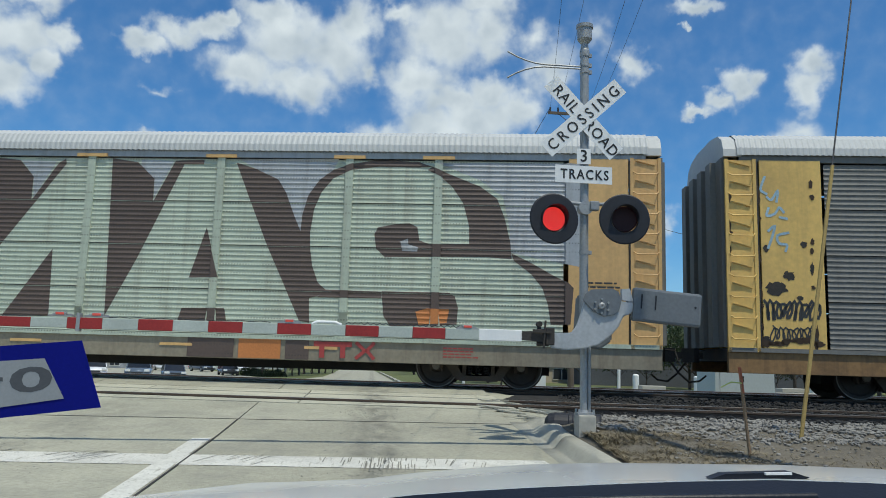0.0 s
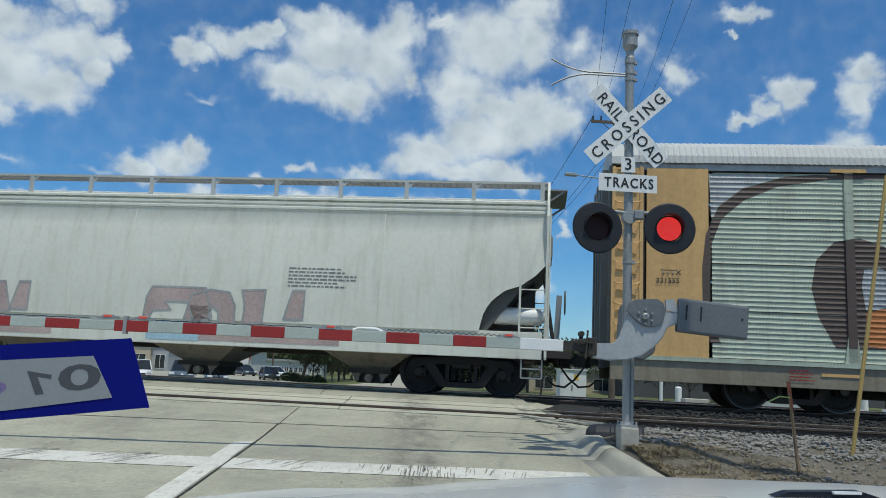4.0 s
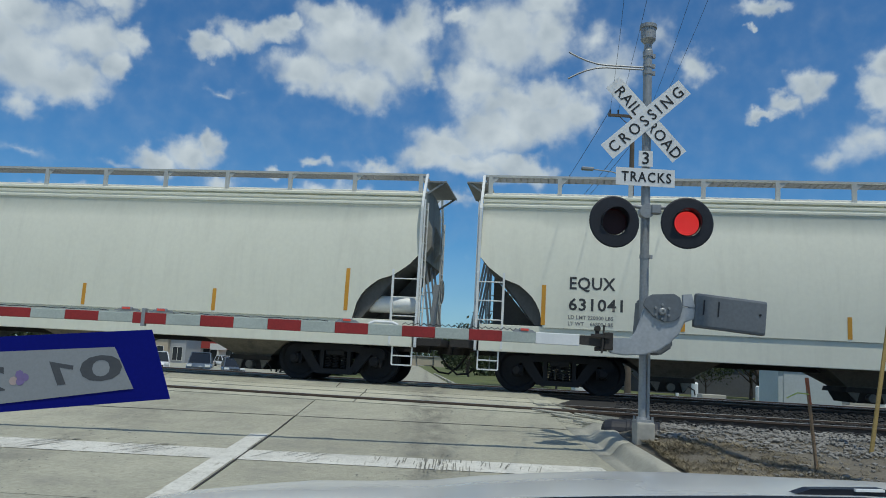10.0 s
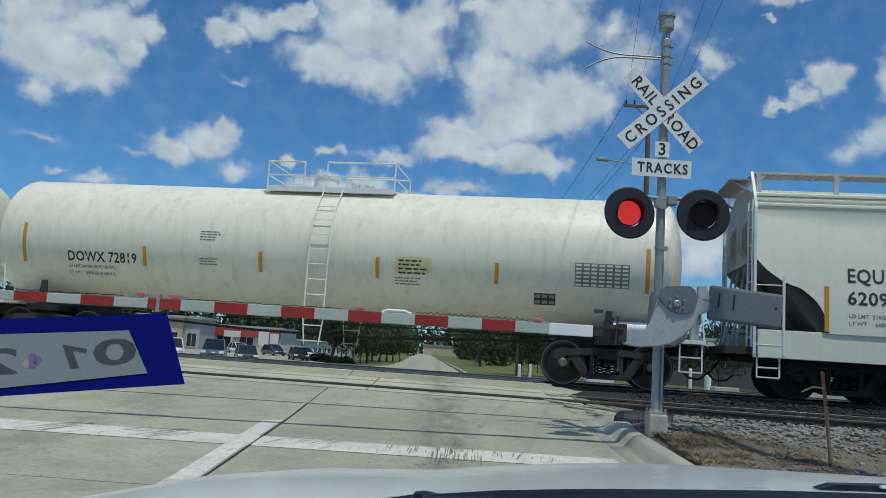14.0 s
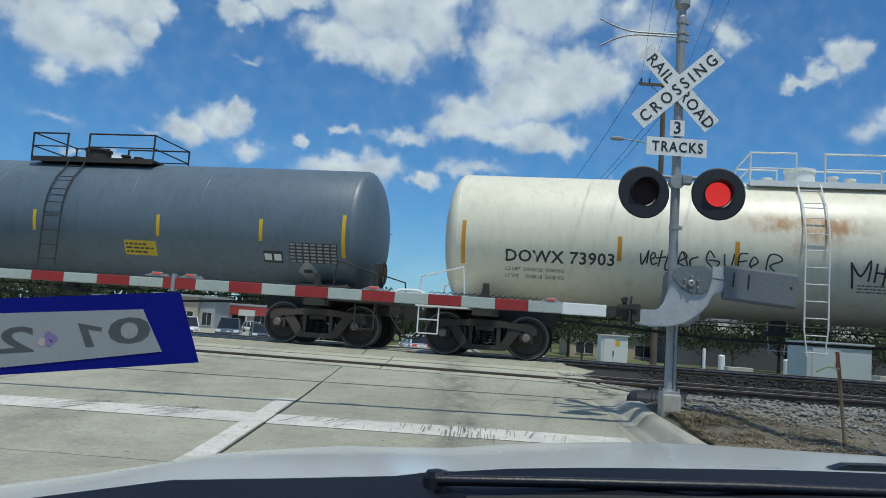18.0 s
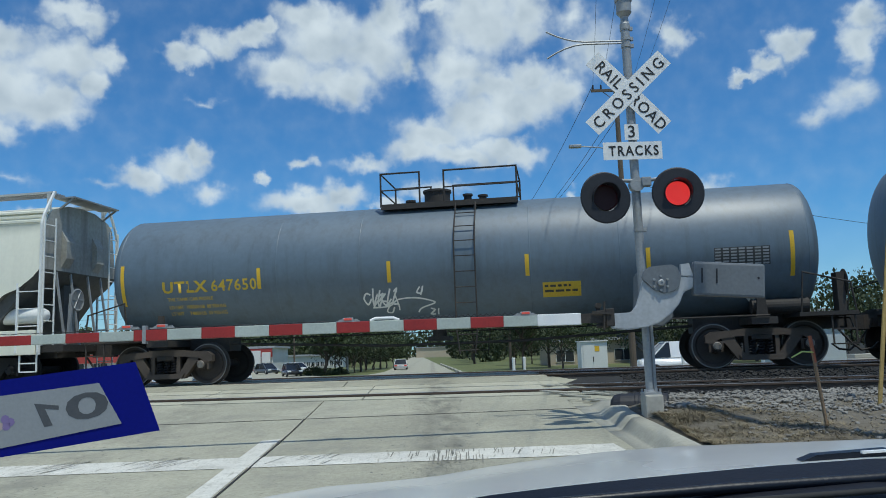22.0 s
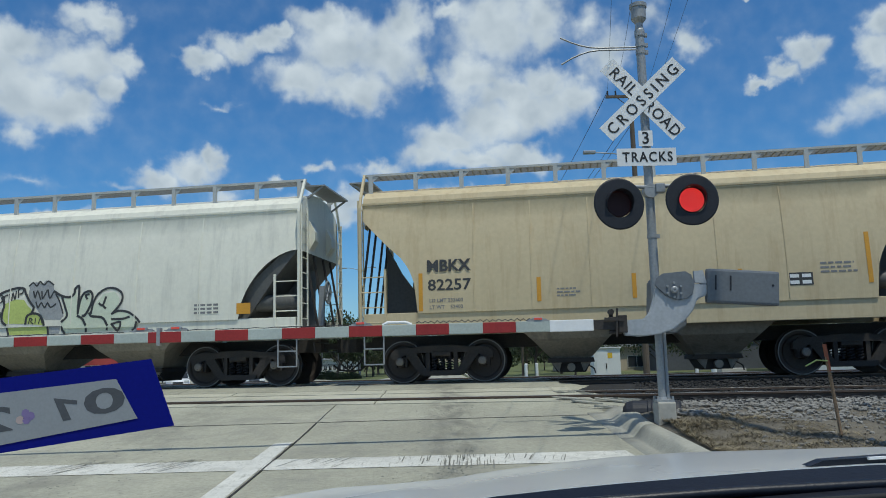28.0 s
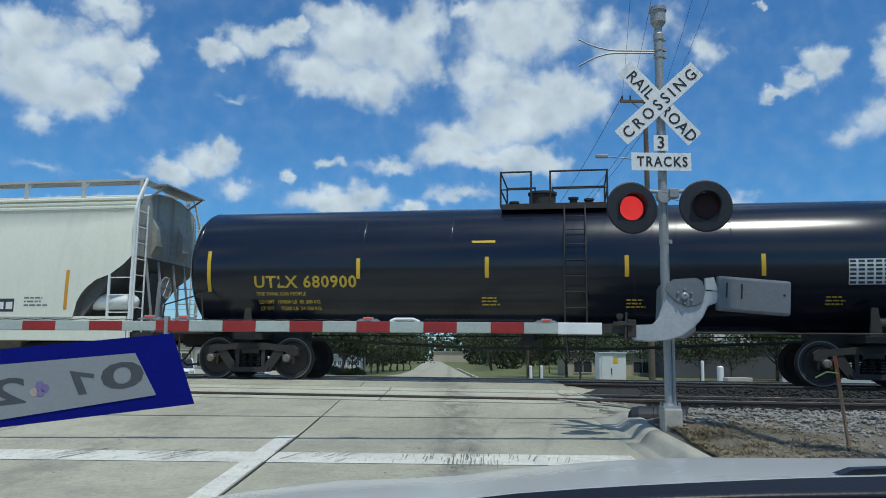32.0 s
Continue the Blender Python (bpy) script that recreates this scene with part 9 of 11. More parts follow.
decal(hop_4, stroke(bend(((-1.39, 2.37), (-1.3, 2.07), (-1.18, 1.89), (-1.01, 1.86), (-0.96, 2.14))), 0.10), M["cyan"], hs, "graffiti_halo", 0.008, 0, "bright blue halo round the letters")
decal(hop_4, stroke(bend(((-0.84, 2.21), (-0.87, 1.85), (-0.73, 2.01), (-0.39, 2.3))), 0.10), M["cyan"], hs, "graffiti_halo", 0.008, 0, "bright blue halo round the letters")
decal(hop_4, stroke(bend(((-0.39, 2.3), (-0.44, 2.06), (-0.33, 1.78), (-0.16, 1.67))), 0.10), M["cyan"], hs, "graffiti_halo", 0.008, 0, "bright blue halo round the letters")
decal(hop_4, stroke(bend(((-0.14, 1.77), (0.05, 1.96), (0.38, 2.09), (0.65, 2.31))), 0.10), M["cyan"], hs, "graffiti_halo", 0.008, 0, "bright blue halo round the letters")
decal(hop_4, stroke(bend(((0.65, 2.31), (0.51, 2.04), (0.7, 2.18), (0.9, 2.38))), 0.10), M["cyan"], hs, "graffiti_halo", 0.008, 0, "bright blue halo round the letters")
decal(hop_4, stroke(bend(((0.9, 2.38), (1.02, 2.11), (1.23, 1.94), (1.43, 2.05))), 0.10), M["cyan"], hs, "graffiti_halo", 0.008, 0, "bright blue halo round the letters")
decal(hop_4, stroke(bend(((1.43, 2.05), (1.52, 2.19), (1.63, 2.4))), 0.10), M["cyan"], hs, "graffiti_halo", 0.008, 0, "bright blue halo round the letters")
decal(hop_4, stroke(bend(((1.63, 2.4), (1.82, 2.2), (2.08, 2.09), (2.28, 2.03), (2.37, 2.23))), 0.10), M["cyan"], hs, "graffiti_halo", 0.008, 0, "bright blue halo round the letters")
decal(hop_4, stroke(bend(((2.37, 2.23), (2.42, 1.84), (2.51, 1.66), (2.74, 1.65), (3, 1.74))), 0.10), M["cyan"], hs, "graffiti_halo", 0.008, 0, "bright blue halo round the letters")
decal(hop_4, [curvy(((-1.49, 1.98, 1), (-1.43, 2.13, 1), (-1.38, 1.61), (-1.28, 1.34, 1), (-1.5, 1.35, 1)))], M["navy"], hs, "graffiti", 0.010, 0, "dark blue gap between the letters")
decal(hop_4, [curvy(((1.41, 1.81, 1), (1.49, 1.88, 1), (1.6, 1.67), (1.53, 1.39, 1), (1.28, 1.4, 1)))], M["navy"], hs, "graffiti", 0.010, 0, "dark blue gap between the letters")
decal(hop_4, [curvy(((0.37, 1.92, 1), (0.42, 1.93, 1), (0.45, 1.67), (0.49, 1.4, 1), (0.38, 1.4, 1)))], M["navy"], hs, "graffiti", 0.010, 0, "dark blue gap between the letters")
painted_letters(hop_4, [curvy(((-3.27, 1.8), (-3.2, 2), (-2.88, 2.26), (-2.75, 2.41, 1), (-2.66, 2.19), (-2.4, 2.08), (-2.05, 2.1), (-1.98, 2.25, 1), (-1.89, 2.09), (-1.75, 1.94), (-1.74, 1.81), (-1.82, 1.63), (-1.97, 1.46), (-2.01, 1.38, 1), (-2.13, 1.39, 1), (-2.1, 1.69, 1), (-2.22, 1.67), (-2.15, 1.44), (-2.14, 1.38, 1), (-2.45, 1.32, 1), (-2.54, 1.48), (-2.67, 1.69, 1), (-2.8, 1.54, 1), (-2.88, 1.73), (-3.02, 1.74, 1), (-3.04, 1.6, 1), (-3.18, 1.7)))], M["olive"], M["navy"], hs, 0.036, 0.013)
painted_letters(hop_4, [curvy(((-1.72, 1.89, 1), (-1.58, 2.08, 1), (-1.51, 1.88), (-1.54, 1.62), (-1.5, 1.36, 1), (-1.91, 1.37, 1), (-1.82, 1.55), (-1.74, 1.73)))], M["olive"], M["navy"], hs, 0.036, 0.013)
painted_letters(hop_4, [curvy(((-1.4, 2.19, 1), (-1.34, 1.97), (-1.14, 1.71), (-0.91, 1.57, 1), (-0.87, 1.38, 1), (-1.31, 1.36, 1), (-1.38, 1.61), (-1.43, 1.93)))], M["olive"], M["navy"], hs, 0.036, 0.013)
painted_letters(hop_4, [curvy(((-0.77, 1.85, 1), (-0.71, 1.99), (-0.41, 2.22, 1), (-0.46, 2.03), (-0.36, 1.78), (-0.07, 1.44, 1), (-0.07, 1.35, 1), (-0.79, 1.37, 1), (-0.75, 1.64)))], M["olive"], M["navy"], hs, 0.036, 0.013)
painted_letters(hop_4, [curvy(((-0.08, 1.69, 1), (-0, 1.87), (0.19, 1.94), (0.35, 1.92, 1), (0.31, 1.67), (0.38, 1.4, 1), (-0.01, 1.39, 1), (-0.06, 1.56)))], M["olive"], M["navy"], hs, 0.036, 0.013)
painted_letters(hop_4, [curvy(((0.43, 1.93, 1), (0.59, 2.03), (0.89, 2.23, 1), (0.97, 2.01), (1.12, 1.87), (1.4, 1.83, 1), (1.28, 1.68), (1.01, 1.63), (0.81, 1.66, 1), (0.9, 1.52), (1.25, 1.54, 1), (1.28, 1.41, 1), (0.48, 1.4, 1), (0.44, 1.67)))], M["olive"], M["navy"], hs, 0.036, 0.013)
painted_letters(hop_4, [curvy(((1.44, 1.93, 1), (1.63, 2.21, 1), (1.81, 2.1), (2.07, 2.01), (2.31, 1.96), (2.42, 1.74), (2.27, 1.51), (2.08, 1.39, 1), (2.02, 1.62, 1), (1.91, 1.58), (1.86, 1.39, 1), (1.53, 1.4, 1), (1.6, 1.67), (1.52, 1.83)))], M["olive"], M["navy"], hs, 0.036, 0.013)
painted_letters(hop_4, [curvy(((2.45, 1.54, 1), (2.74, 1.59), (3.01, 1.67, 1), (2.96, 1.48), (2.83, 1.35, 1), (2.21, 1.38, 1), (2.34, 1.47)))], M["olive"], M["navy"], hs, 0.036, 0.013)
decal(hop_4, stroke(bend(((-2.59, 2.03), (-2.4, 1.98), (-2.21, 1.98))), 0.034), M["chalk"], hs, "graffiti_highlight", 0.021)
decal(hop_4, stroke(bend(((-1.82, 1.95), (-1.78, 1.83), (-1.9, 1.64))), 0.034), M["chalk"], hs, "graffiti_highlight", 0.021)
decal(hop_4, stroke(bend(((-2.84, 2.26), (-2.78, 2.19), (-2.72, 2.15))), 0.034), M["chalk"], hs, "graffiti_highlight", 0.021)
decal(hop_4, stroke(bend(((-1.55, 1.88), (-1.56, 1.6))), 0.034), M["chalk"], hs, "graffiti_highlight", 0.021)
decal(hop_4, stroke(bend(((-1.32, 1.79), (-1.14, 1.63), (-0.94, 1.54))), 0.034), M["chalk"], hs, "graffiti_highlight", 0.021)
decal(hop_4, stroke(bend(((-0.54, 1.97), (-0.39, 1.68), (-0.13, 1.42))), 0.034), M["chalk"], hs, "graffiti_highlight", 0.021)
decal(hop_4, stroke(bend(((-2.22, 1.59), (-2.09, 1.4))), 0.034), M["chalk"], hs, "graffiti_highlight", 0.021)
decal(hop_4, stroke(bend(((-2.96, 1.78), (-2.88, 1.65))), 0.034), M["chalk"], hs, "graffiti_highlight", 0.021)
decal(hop_4, stroke(bend(((0.28, 1.83), (0.31, 1.47))), 0.034), M["chalk"], hs, "graffiti_highlight", 0.021)
decal(hop_4, stroke(bend(((0.97, 1.96), (1.08, 1.85), (1.24, 1.79))), 0.034), M["chalk"], hs, "graffiti_highlight", 0.021)
decal(hop_4, stroke(bend(((0.71, 1.71), (0.73, 1.57))), 0.034), M["chalk"], hs, "graffiti_highlight", 0.021)
decal(hop_4, stroke(bend(((1.81, 1.98), (2.07, 1.93), (2.28, 1.84), (2.3, 1.73))), 0.034), M["chalk"], hs, "graffiti_highlight", 0.021)
decal(hop_4, stroke(bend(((2, 1.6), (1.94, 1.41))), 0.034), M["chalk"], hs, "graffiti_highlight", 0.021)
decal(hop_4, stroke(bend(((2.62, 1.51), (2.78, 1.53), (2.92, 1.58))), 0.034), M["chalk"], hs, "graffiti_highlight", 0.021)
decal(hop_4, [curvy(((2.72, 1.84, 1), (3.30, 1.82), (3.44, 1.90, 1), (3.47, 2.16, 1), (2.76, 2.20, 1)))], M["navy"], hs, "graffiti", 0.008)
pen(hop_4, (((2.80, 2.12), (2.86, 1.92), (2.98, 1.96), (3.02, 2.12)), ((3.34, 2.12), (3.14, 2.10), (3.16, 2.03), (3.32, 2.00), (3.28, 1.92), (3.10, 1.91))), 0.065, M["cyan"], hs, 0.012)
pen(hop_4, (((2.80, 2.14), (2.86, 1.95)), ((3.14, 2.12), (3.32, 2.14))), 0.025, M["chalk"], hs, 0.016)
for x0, x1, z0, z1, m_ in ((-2.75, 2.9, 0.83, 1.30, "olive"), (-3.85, -2.75, 0.92, 1.06, "sky_blue"), (2.9, 4.7, 0.92, 1.04, "sky_blue")):
    decal(hop_4, [curvy(((x0, z0, 1), ((x0 + x1) / 2, z0 + 0.02), (x1, z0 + 0.04, 1), (x1 - 0.12, z1, 1), ((x0 + x1) / 2, z1 - 0.02), (x0 + 0.12, z1, 1)))], M[m_], lambda z: 1.577, "graffiti", 0.004)
pen(hop_4, (((-1.3, 0.98), (-0.9, 0.90), (-0.6, 0.86)), ((0.1, 1.0), (0.25, 0.92), (0.5, 0.87)), ((0.9, 0.99), (1.2, 0.92), (1.4, 0.88))), 0.035, M["navy"], lambda z: 1.577, 0.007)
for x0, x1, z0, z1 in ((-4.02, -3.90, 1.94, 2.82), (3.90, 4.06, 1.95, 2.58)):
    decal(hop_4, [rect(x0, x1, z0, z1)], M["smoke"], hs, "paint_patch", 0.004)
words(hop_4, "RASA", 5.15, 1.96, 0.16, M["stencil"], hs, 0.8, 0.0)
words(hop_4, "KRIPT", -4.5, 1.78, 0.15, M["stencil"], hs, 0.75, 0.0)
print_rows(hop_4, 6.62, 2.58, 1.2, 2, 0.05, M["stencil_grey"], hs, 12)
for k, line in enumerate(("CAUTION: DO NOT USE STEAM,", "BOILING WATER OR SHARP OBJECTS", "TO CLEAN. ENTER CAR WITH", "CLEAN SOFT SOLED SHOES.")):
    words(hop_4, line, 6.64, 2.34 - 0.085 * k, 0.055, M["stencil"], hs, 1.0, 0.0, width=(1.05, 1.22, 1.0, 0.98)[k])
reflectors(hop_4, (-8.55, 8.2), 1.4, 2.2, M["amber"], hs)
reflectors(hop_4, (-5.81, -3.0, -0.65, 1.5, 3.75, 5.65), 1.37, 1.78, M["amber"], hs)
data_table(hop_4, 7.3, 7.75, 1.5, 1.78, hs, M["stencil"], M["chalk"], 2, 2)
for x0, x1, z0, z1 in ((6.2, 7.1, 1.42, 1.68), (7.8, 8.1, 1.42, 1.8)):
    decal(hop_4, [rect(x0, x1, z0, z1)], M["smoke"], hs, "paint_patch", 0.004)
pen(hop_4, (((-8.22, 1.74), (-8.20, 1.92), (-8.06, 1.88), (-8.18, 1.82)), ((-8.0, 1.92), (-7.96, 1.76), (-7.84, 1.77)), ((-7.8, 1.9), (-7.62, 1.89), (-7.78, 1.76), (-7.6, 1.78)), ((-7.5, 1.75), (-7.46, 1.9), (-7.34, 1.88), (-7.44, 1.82), (-7.22, 1.78))), 0.018, M["stencil"], hs)

SHORT = dict(truck_x=4.11, sill=(1.08, 1.46), bays=2, bay_gap=3.0, top_lines=False, panel_posts=11)
hop_5, hs = hopper(-182.20, 5.72, M["hop_tan"], "short tan covered hopper, weathered, with black stencilled numbers", ribs=(-3.3, -2.1, -0.9, 0.35, 1.6, 2.9), cut_x=1.22, cut_z=3.52, ends="open", **SHORT)
words(hop_5, "MBKX", -4.30, 2.33, 0.24, M["stencil"], hs, 0.98, 0.02, lift=0.016, width=0.93)
words(hop_5, "82257", -4.28, 1.93, 0.23, M["stencil"], hs, 1.05, 0.012, width=0.92)
words(hop_5, "LD LMT 233600", -4.25, 1.68, 0.075, M["stencil_grey"], hs, 1.0)
words(hop_5, "LT WT    52400", -4.25, 1.54, 0.075, M["stencil_grey"], hs, 1.0)
reflectors(hop_5, (-4.43,), 1.5, 2.3, M["amber"], hs)
reflectors(hop_5, (-1.96, -0.05, 2.0), 1.62, 2.12, M["amber"], hs)
reflectors(hop_5, (4.40,), 1.75, 2.75, M["amber"], hs)
data_table(hop_5, 2.9, 3.35, 1.75, 2.0, hs, M["stencil"], M["chalk"], 2, 2)
print_rows(hop_5, 3.5, 2.15, 0.8, 3, 0.05, M["stencil_grey"], hs, 3)
print_rows(hop_5, -1.6, 1.85, 0.5, 3, 0.04, M["stencil_grey"], hs, 4)

hop_6, hs = hopper(-195.02, 5.68, M["hop_grey"], "short pale grey covered hopper with black and lime graffiti", ribs=(-3.0, -1.2, 0.35, 1.9, 3.4), cut_x=1.35, cut_z=2.95, ends="round", **SHORT)
words(hop_6, "JAIX", -3.77, 2.45, 0.25, M["stencil"], hs, 1.05, 0.012, spread=1.15, width=0.78)
words(hop_6, "860544", -3.78, 2.03, 0.24, M["stencil"], hs, 1.0, 0.012, spread=1.15, width=1.42)
words(hop_6, "LD LMT   234400", -3.78, 1.74, 0.08, M["stencil"], hs, 1.1)
words(hop_6, "LT WT      51600", -3.78, 1.58, 0.08, M["stencil"], hs, 1.1)
for patch in (rect(-4.45, -4.1, 1.6, 1.8), rect(4.3, 4.62, 1.58, 1.82), rect(-1.85, -1.55, 1.58, 1.68)):
    decal(hop_6, [patch], M["amber"], hs, "reflector", 0.005)
TAG_6 = (((-2.18, 2.02), (-2.21, 2.13), (-2.11, 2.21)), ((-2.08, 2), (-2.14, 2.27), (-2.03, 2.23), (-2.06, 2.14), (-1.96, 2.05)), ((-1.9, 2.06), (-1.92, 2.22)), ((-1.83, 2.04), (-1.87, 2.28), (-1.73, 2.27), (-1.74, 2.19), (-1.82, 2.17)), ((-2.09, 1.83), (-1.94, 1.95), (-1.74, 1.98), (-1.53, 1.98)), ((-1.64, 2.04), (-1.52, 1.97), (-1.62, 1.91)), ((-1.48, 2.03), (-1.52, 2.16), (-1.41, 2.2), (-1.35, 2.12), (-1.43, 2.03)), ((-1.32, 2), (-1.34, 2.17), (-1.26, 2.21)), ((-1.21, 2.04), (-1.22, 2.23)), ((-1.15, 2.08), (-1.13, 2.25), (-1.07, 2.1), (-1.05, 2.29)), ((-0.98, 2.14), (-0.99, 2.32), (-0.88, 2.33), (-0.89, 2.24), (-0.96, 2.22)),)
for shape in (((-1.37, 1.93), (-1.28, 2.02), (-1.06, 2.1), (-0.84, 2.08), (-0.75, 1.96), (-0.64, 1.86), (-0.61, 1.76), (-0.74, 1.72), (-0.79, 1.53), (-1.28, 1.55), (-1.39, 1.74)), ((-0.74, 1.53), (-0.73, 1.68), (-0.61, 1.76), (-0.48, 1.76), (-0.35, 1.64), (-0.31, 1.49))):
    decal(hop_6, [shape], M["lime"], hs, "graffiti", 0.005, 0, "lime green graffiti shape")
decal(hop_6, [((0.12, 2.12), (0.29, 2.1), (0.46, 2.23), (0.52, 1.73), (0.64, 2.16), (0.8, 2.21), (0.85, 1.96), (0.72, 1.75), (0.77, 1.71), (1.13, 2.14), (1.4, 2.19), (1.53, 2.03), (1.51, 1.91), (1.36, 1.7), (1.7, 1.75), (1.98, 1.56), (1.94, 1.38), (0.18, 1.4), (0.11, 1.5), (0.23, 1.64))], M["pale_lime"], hs, "graffiti", 0.005, 0, "pale outlined graffiti letters")
decal(hop_6, [((-0.7, 2.43), (-0.57, 2.48), (-0.41, 2.43), (-0.31, 2.51), (-0.15, 2.45), (-0.09, 2.25), (0.03, 2.06), (0.17, 1.68), (0.1, 1.6), (-0.28, 1.61), (-0.48, 1.83), (-0.66, 2.02), (-0.74, 2.21))], M["smoke"], hs, "graffiti", 0.004, 0, "grey sprayed patch")
pen(hop_6, TAG_6, 0.032, M["stencil"], hs)
pen(hop_6, (((-1.55, 2.12), (-1.45, 2.24), (-1.23, 2.32), (-1.03, 2.36), (-0.86, 2.34), (-0.8, 2.22), (-0.68, 2.02), (-0.58, 1.9), (-0.63, 1.77)), ((-1.4, 2.15), (-1.33, 1.99), (-1.37, 1.8), (-1.37, 1.61), (-1.27, 1.52)), ((-1.47, 1.87), (-1.39, 1.7)), ((-0.77, 1.53), (-0.74, 1.7), (-0.61, 1.76), (-0.44, 1.73), (-0.34, 1.6), (-0.31, 1.49)),), 0.055, M["stencil"], hs)
pen(hop_6, (((-0.69, 1.53), (-0.66, 1.65), (-0.6, 1.62), (-0.64, 1.58), (-0.57, 1.52)), ((-0.53, 1.54), (-0.52, 1.65)), ((-0.44, 1.53), (-0.4, 1.65), (-0.35, 1.53)),), 0.024, M["stencil"], hs)
pen(hop_6, (((-0.09, 2.25), (0.1, 2.14), (0.29, 2.1), (0.41, 2.17), (0.43, 2.29), (0.53, 2.31), (0.52, 1.73), (0.56, 1.97), (0.64, 2.16), (0.79, 2.22), (0.87, 2.11), (0.83, 1.9), (0.71, 1.69), (0.64, 1.67)), ((0.52, 1.67), (0.64, 1.6), (0.72, 1.46)), ((0.81, 1.72), (0.87, 1.65), (1.13, 1.61), (1.25, 1.44)),), 0.055, M["stencil"], hs)
pen(hop_6, (((0.78, 2.15), (0.7, 2.13), (0.74, 2.05)), ((0.85, 1.72), (0.9, 1.96), (1, 2.14), (1.19, 2.26), (1.4, 2.26), (1.57, 2.16), (1.6, 2), (1.51, 1.84), (1.36, 1.69)), ((1.04, 1.93), (1.13, 1.89), (1.2, 2.07)), ((1.13, 1.89), (1.2, 1.82)), ((1.36, 1.69), (1.53, 1.75), (1.76, 1.71), (1.95, 1.58), (2.03, 1.48)), ((1.36, 1.57), (1.63, 1.57), (1.78, 1.61)), ((1.36, 1.46), (1.57, 1.5), (1.51, 1.31), (1.36, 1.46)), ((1.95, 1.49), (1.91, 1.3)), ((0.11, 2.12), (0.21, 1.87), (0.26, 1.68), (0.13, 1.55)),), 0.050, M["stencil"], hs)
pen(hop_6, (((-0.73, 2.4), (-0.64, 2.47), (-0.54, 2.39), (-0.47, 2.49), (-0.36, 2.41), (-0.26, 2.49), (-0.12, 2.4)), ((-0.61, 2.27), (-0.56, 2.12), (-0.51, 2.27), (-0.42, 2.08)), ((-0.4, 2.26), (-0.37, 2.1), (-0.27, 2.28)), ((-0.25, 2.29), (-0.19, 2.1), (-0.11, 2.23)), ((-0.53, 2.02), (-0.47, 1.89), (-0.4, 2), (-0.31, 1.89), (-0.24, 1.99), (-0.16, 1.89), (-0.03, 1.96)), ((-0.04, 2.18), (0.07, 1.99), (0.16, 1.74)),), 0.034, M["stencil"], hs, 0.009)
SILL_6 = lambda z: 1.577
for shape, tone in ((((-1.24, 1.51), (-0.26, 1.49), (-0.23, 1.29), (-1.21, 1.29)), "lime"), (((0.12, 1.47), (1.88, 1.5), (1.87, 1.32), (0.16, 1.29)), "pale_lime"), (((-0.2, 1.49), (0.07, 1.48), (0.07, 1.3), (-0.19, 1.29)), "smoke")):
    decal(hop_6, [shape], M[tone], SILL_6, "graffiti", 0.004)
pen(hop_6, (((-1.28, 1.53), (-1.21, 1.29)), ((-0.24, 1.49), (-0.21, 1.28)), ((0.12, 1.5), (0.13, 1.38), (0.2, 1.29)), ((0.71, 1.48), (0.72, 1.31)), ((1.25, 1.46), (1.23, 1.34)), ((1.93, 1.52), (1.91, 1.37), (1.85, 1.31)),), 0.05, M["stencil"], SILL_6)
data_table(hop_6, 3.3, 3.9, 1.6, 1.85, hs, M["hop_grey"], M["stencil_grey"], 4, 3)

tank_5, ts = tank_car(-210.30, 8.10, 1.40, 2.49, M["tank_black"], M["underframe"], "glossy black tank car with yellow number and reflectors", (-0.88, 1.42, 3.78, 4.56), 0.72, 6.45)
words(tank_5, "UTLX 680900", -6.32, 2.00, 0.25, M["stencil_yellow"], ts, 1.0, 0.015, spread=1.08, width=2.34)
words(tank_5, "THE TANK CAR PEOPLE", -6.28, 1.83, 0.075, M["stencil_yellow"], ts, 1.0)
words(tank_5, "LD LMT  187800 LB  85 200 KG", -6.25, 1.66, 0.075, M["stencil_yellow"], ts, 1.0)
words(tank_5, "LT WT     75200 LB  34 100 KG", -6.25, 1.52, 0.075, M["stencil_yellow"], ts, 1.0)
reflectors(tank_5, (-7.37, 7.3), 1.92, 2.82, M["yellow"], ts)
reflectors(tank_5, (-3.92, -1.12, 1.76, 4.42), 2.18, 2.62, M["yellow"], ts)
data_table(tank_5, 6.0, 7.1, 2.0, 2.5, ts, M["chalk"], M["stencil"])
for k, (x, z) in enumerate(((-1.25, 1.75), (1.75, 1.70), (5.6, 1.75))):
    print_rows(tank_5, x, z, 0.4, 3, 0.04, M["stencil_yellow"], ts, 80 + k)
decal(tank_5, [rect(-1.45, -0.95, 2.93, 2.98)], M["yellow"], ts, "reflector", 0.005, 2)

hop_7, hs = hopper(-229.36, 9.90, M["hop_white"], "white covered hopper following the black tank car", ribs=(), **LONG)
reflectors(hop_7, (8.35,), 1.5, 2.4, M["amber"], hs)
data_table(hop_7, 6.6, 7.05, 1.45, 1.75, hs, M["stencil"], M["chalk"], 2, 1)
print_rows(hop_7, 7.3, 1.75, 0.6, 3, 0.05, M["stencil_grey"], hs, 3)


# ---- beyond the tracks ----
def far_z(x, y):
    return road_z(x, y) - 0.03


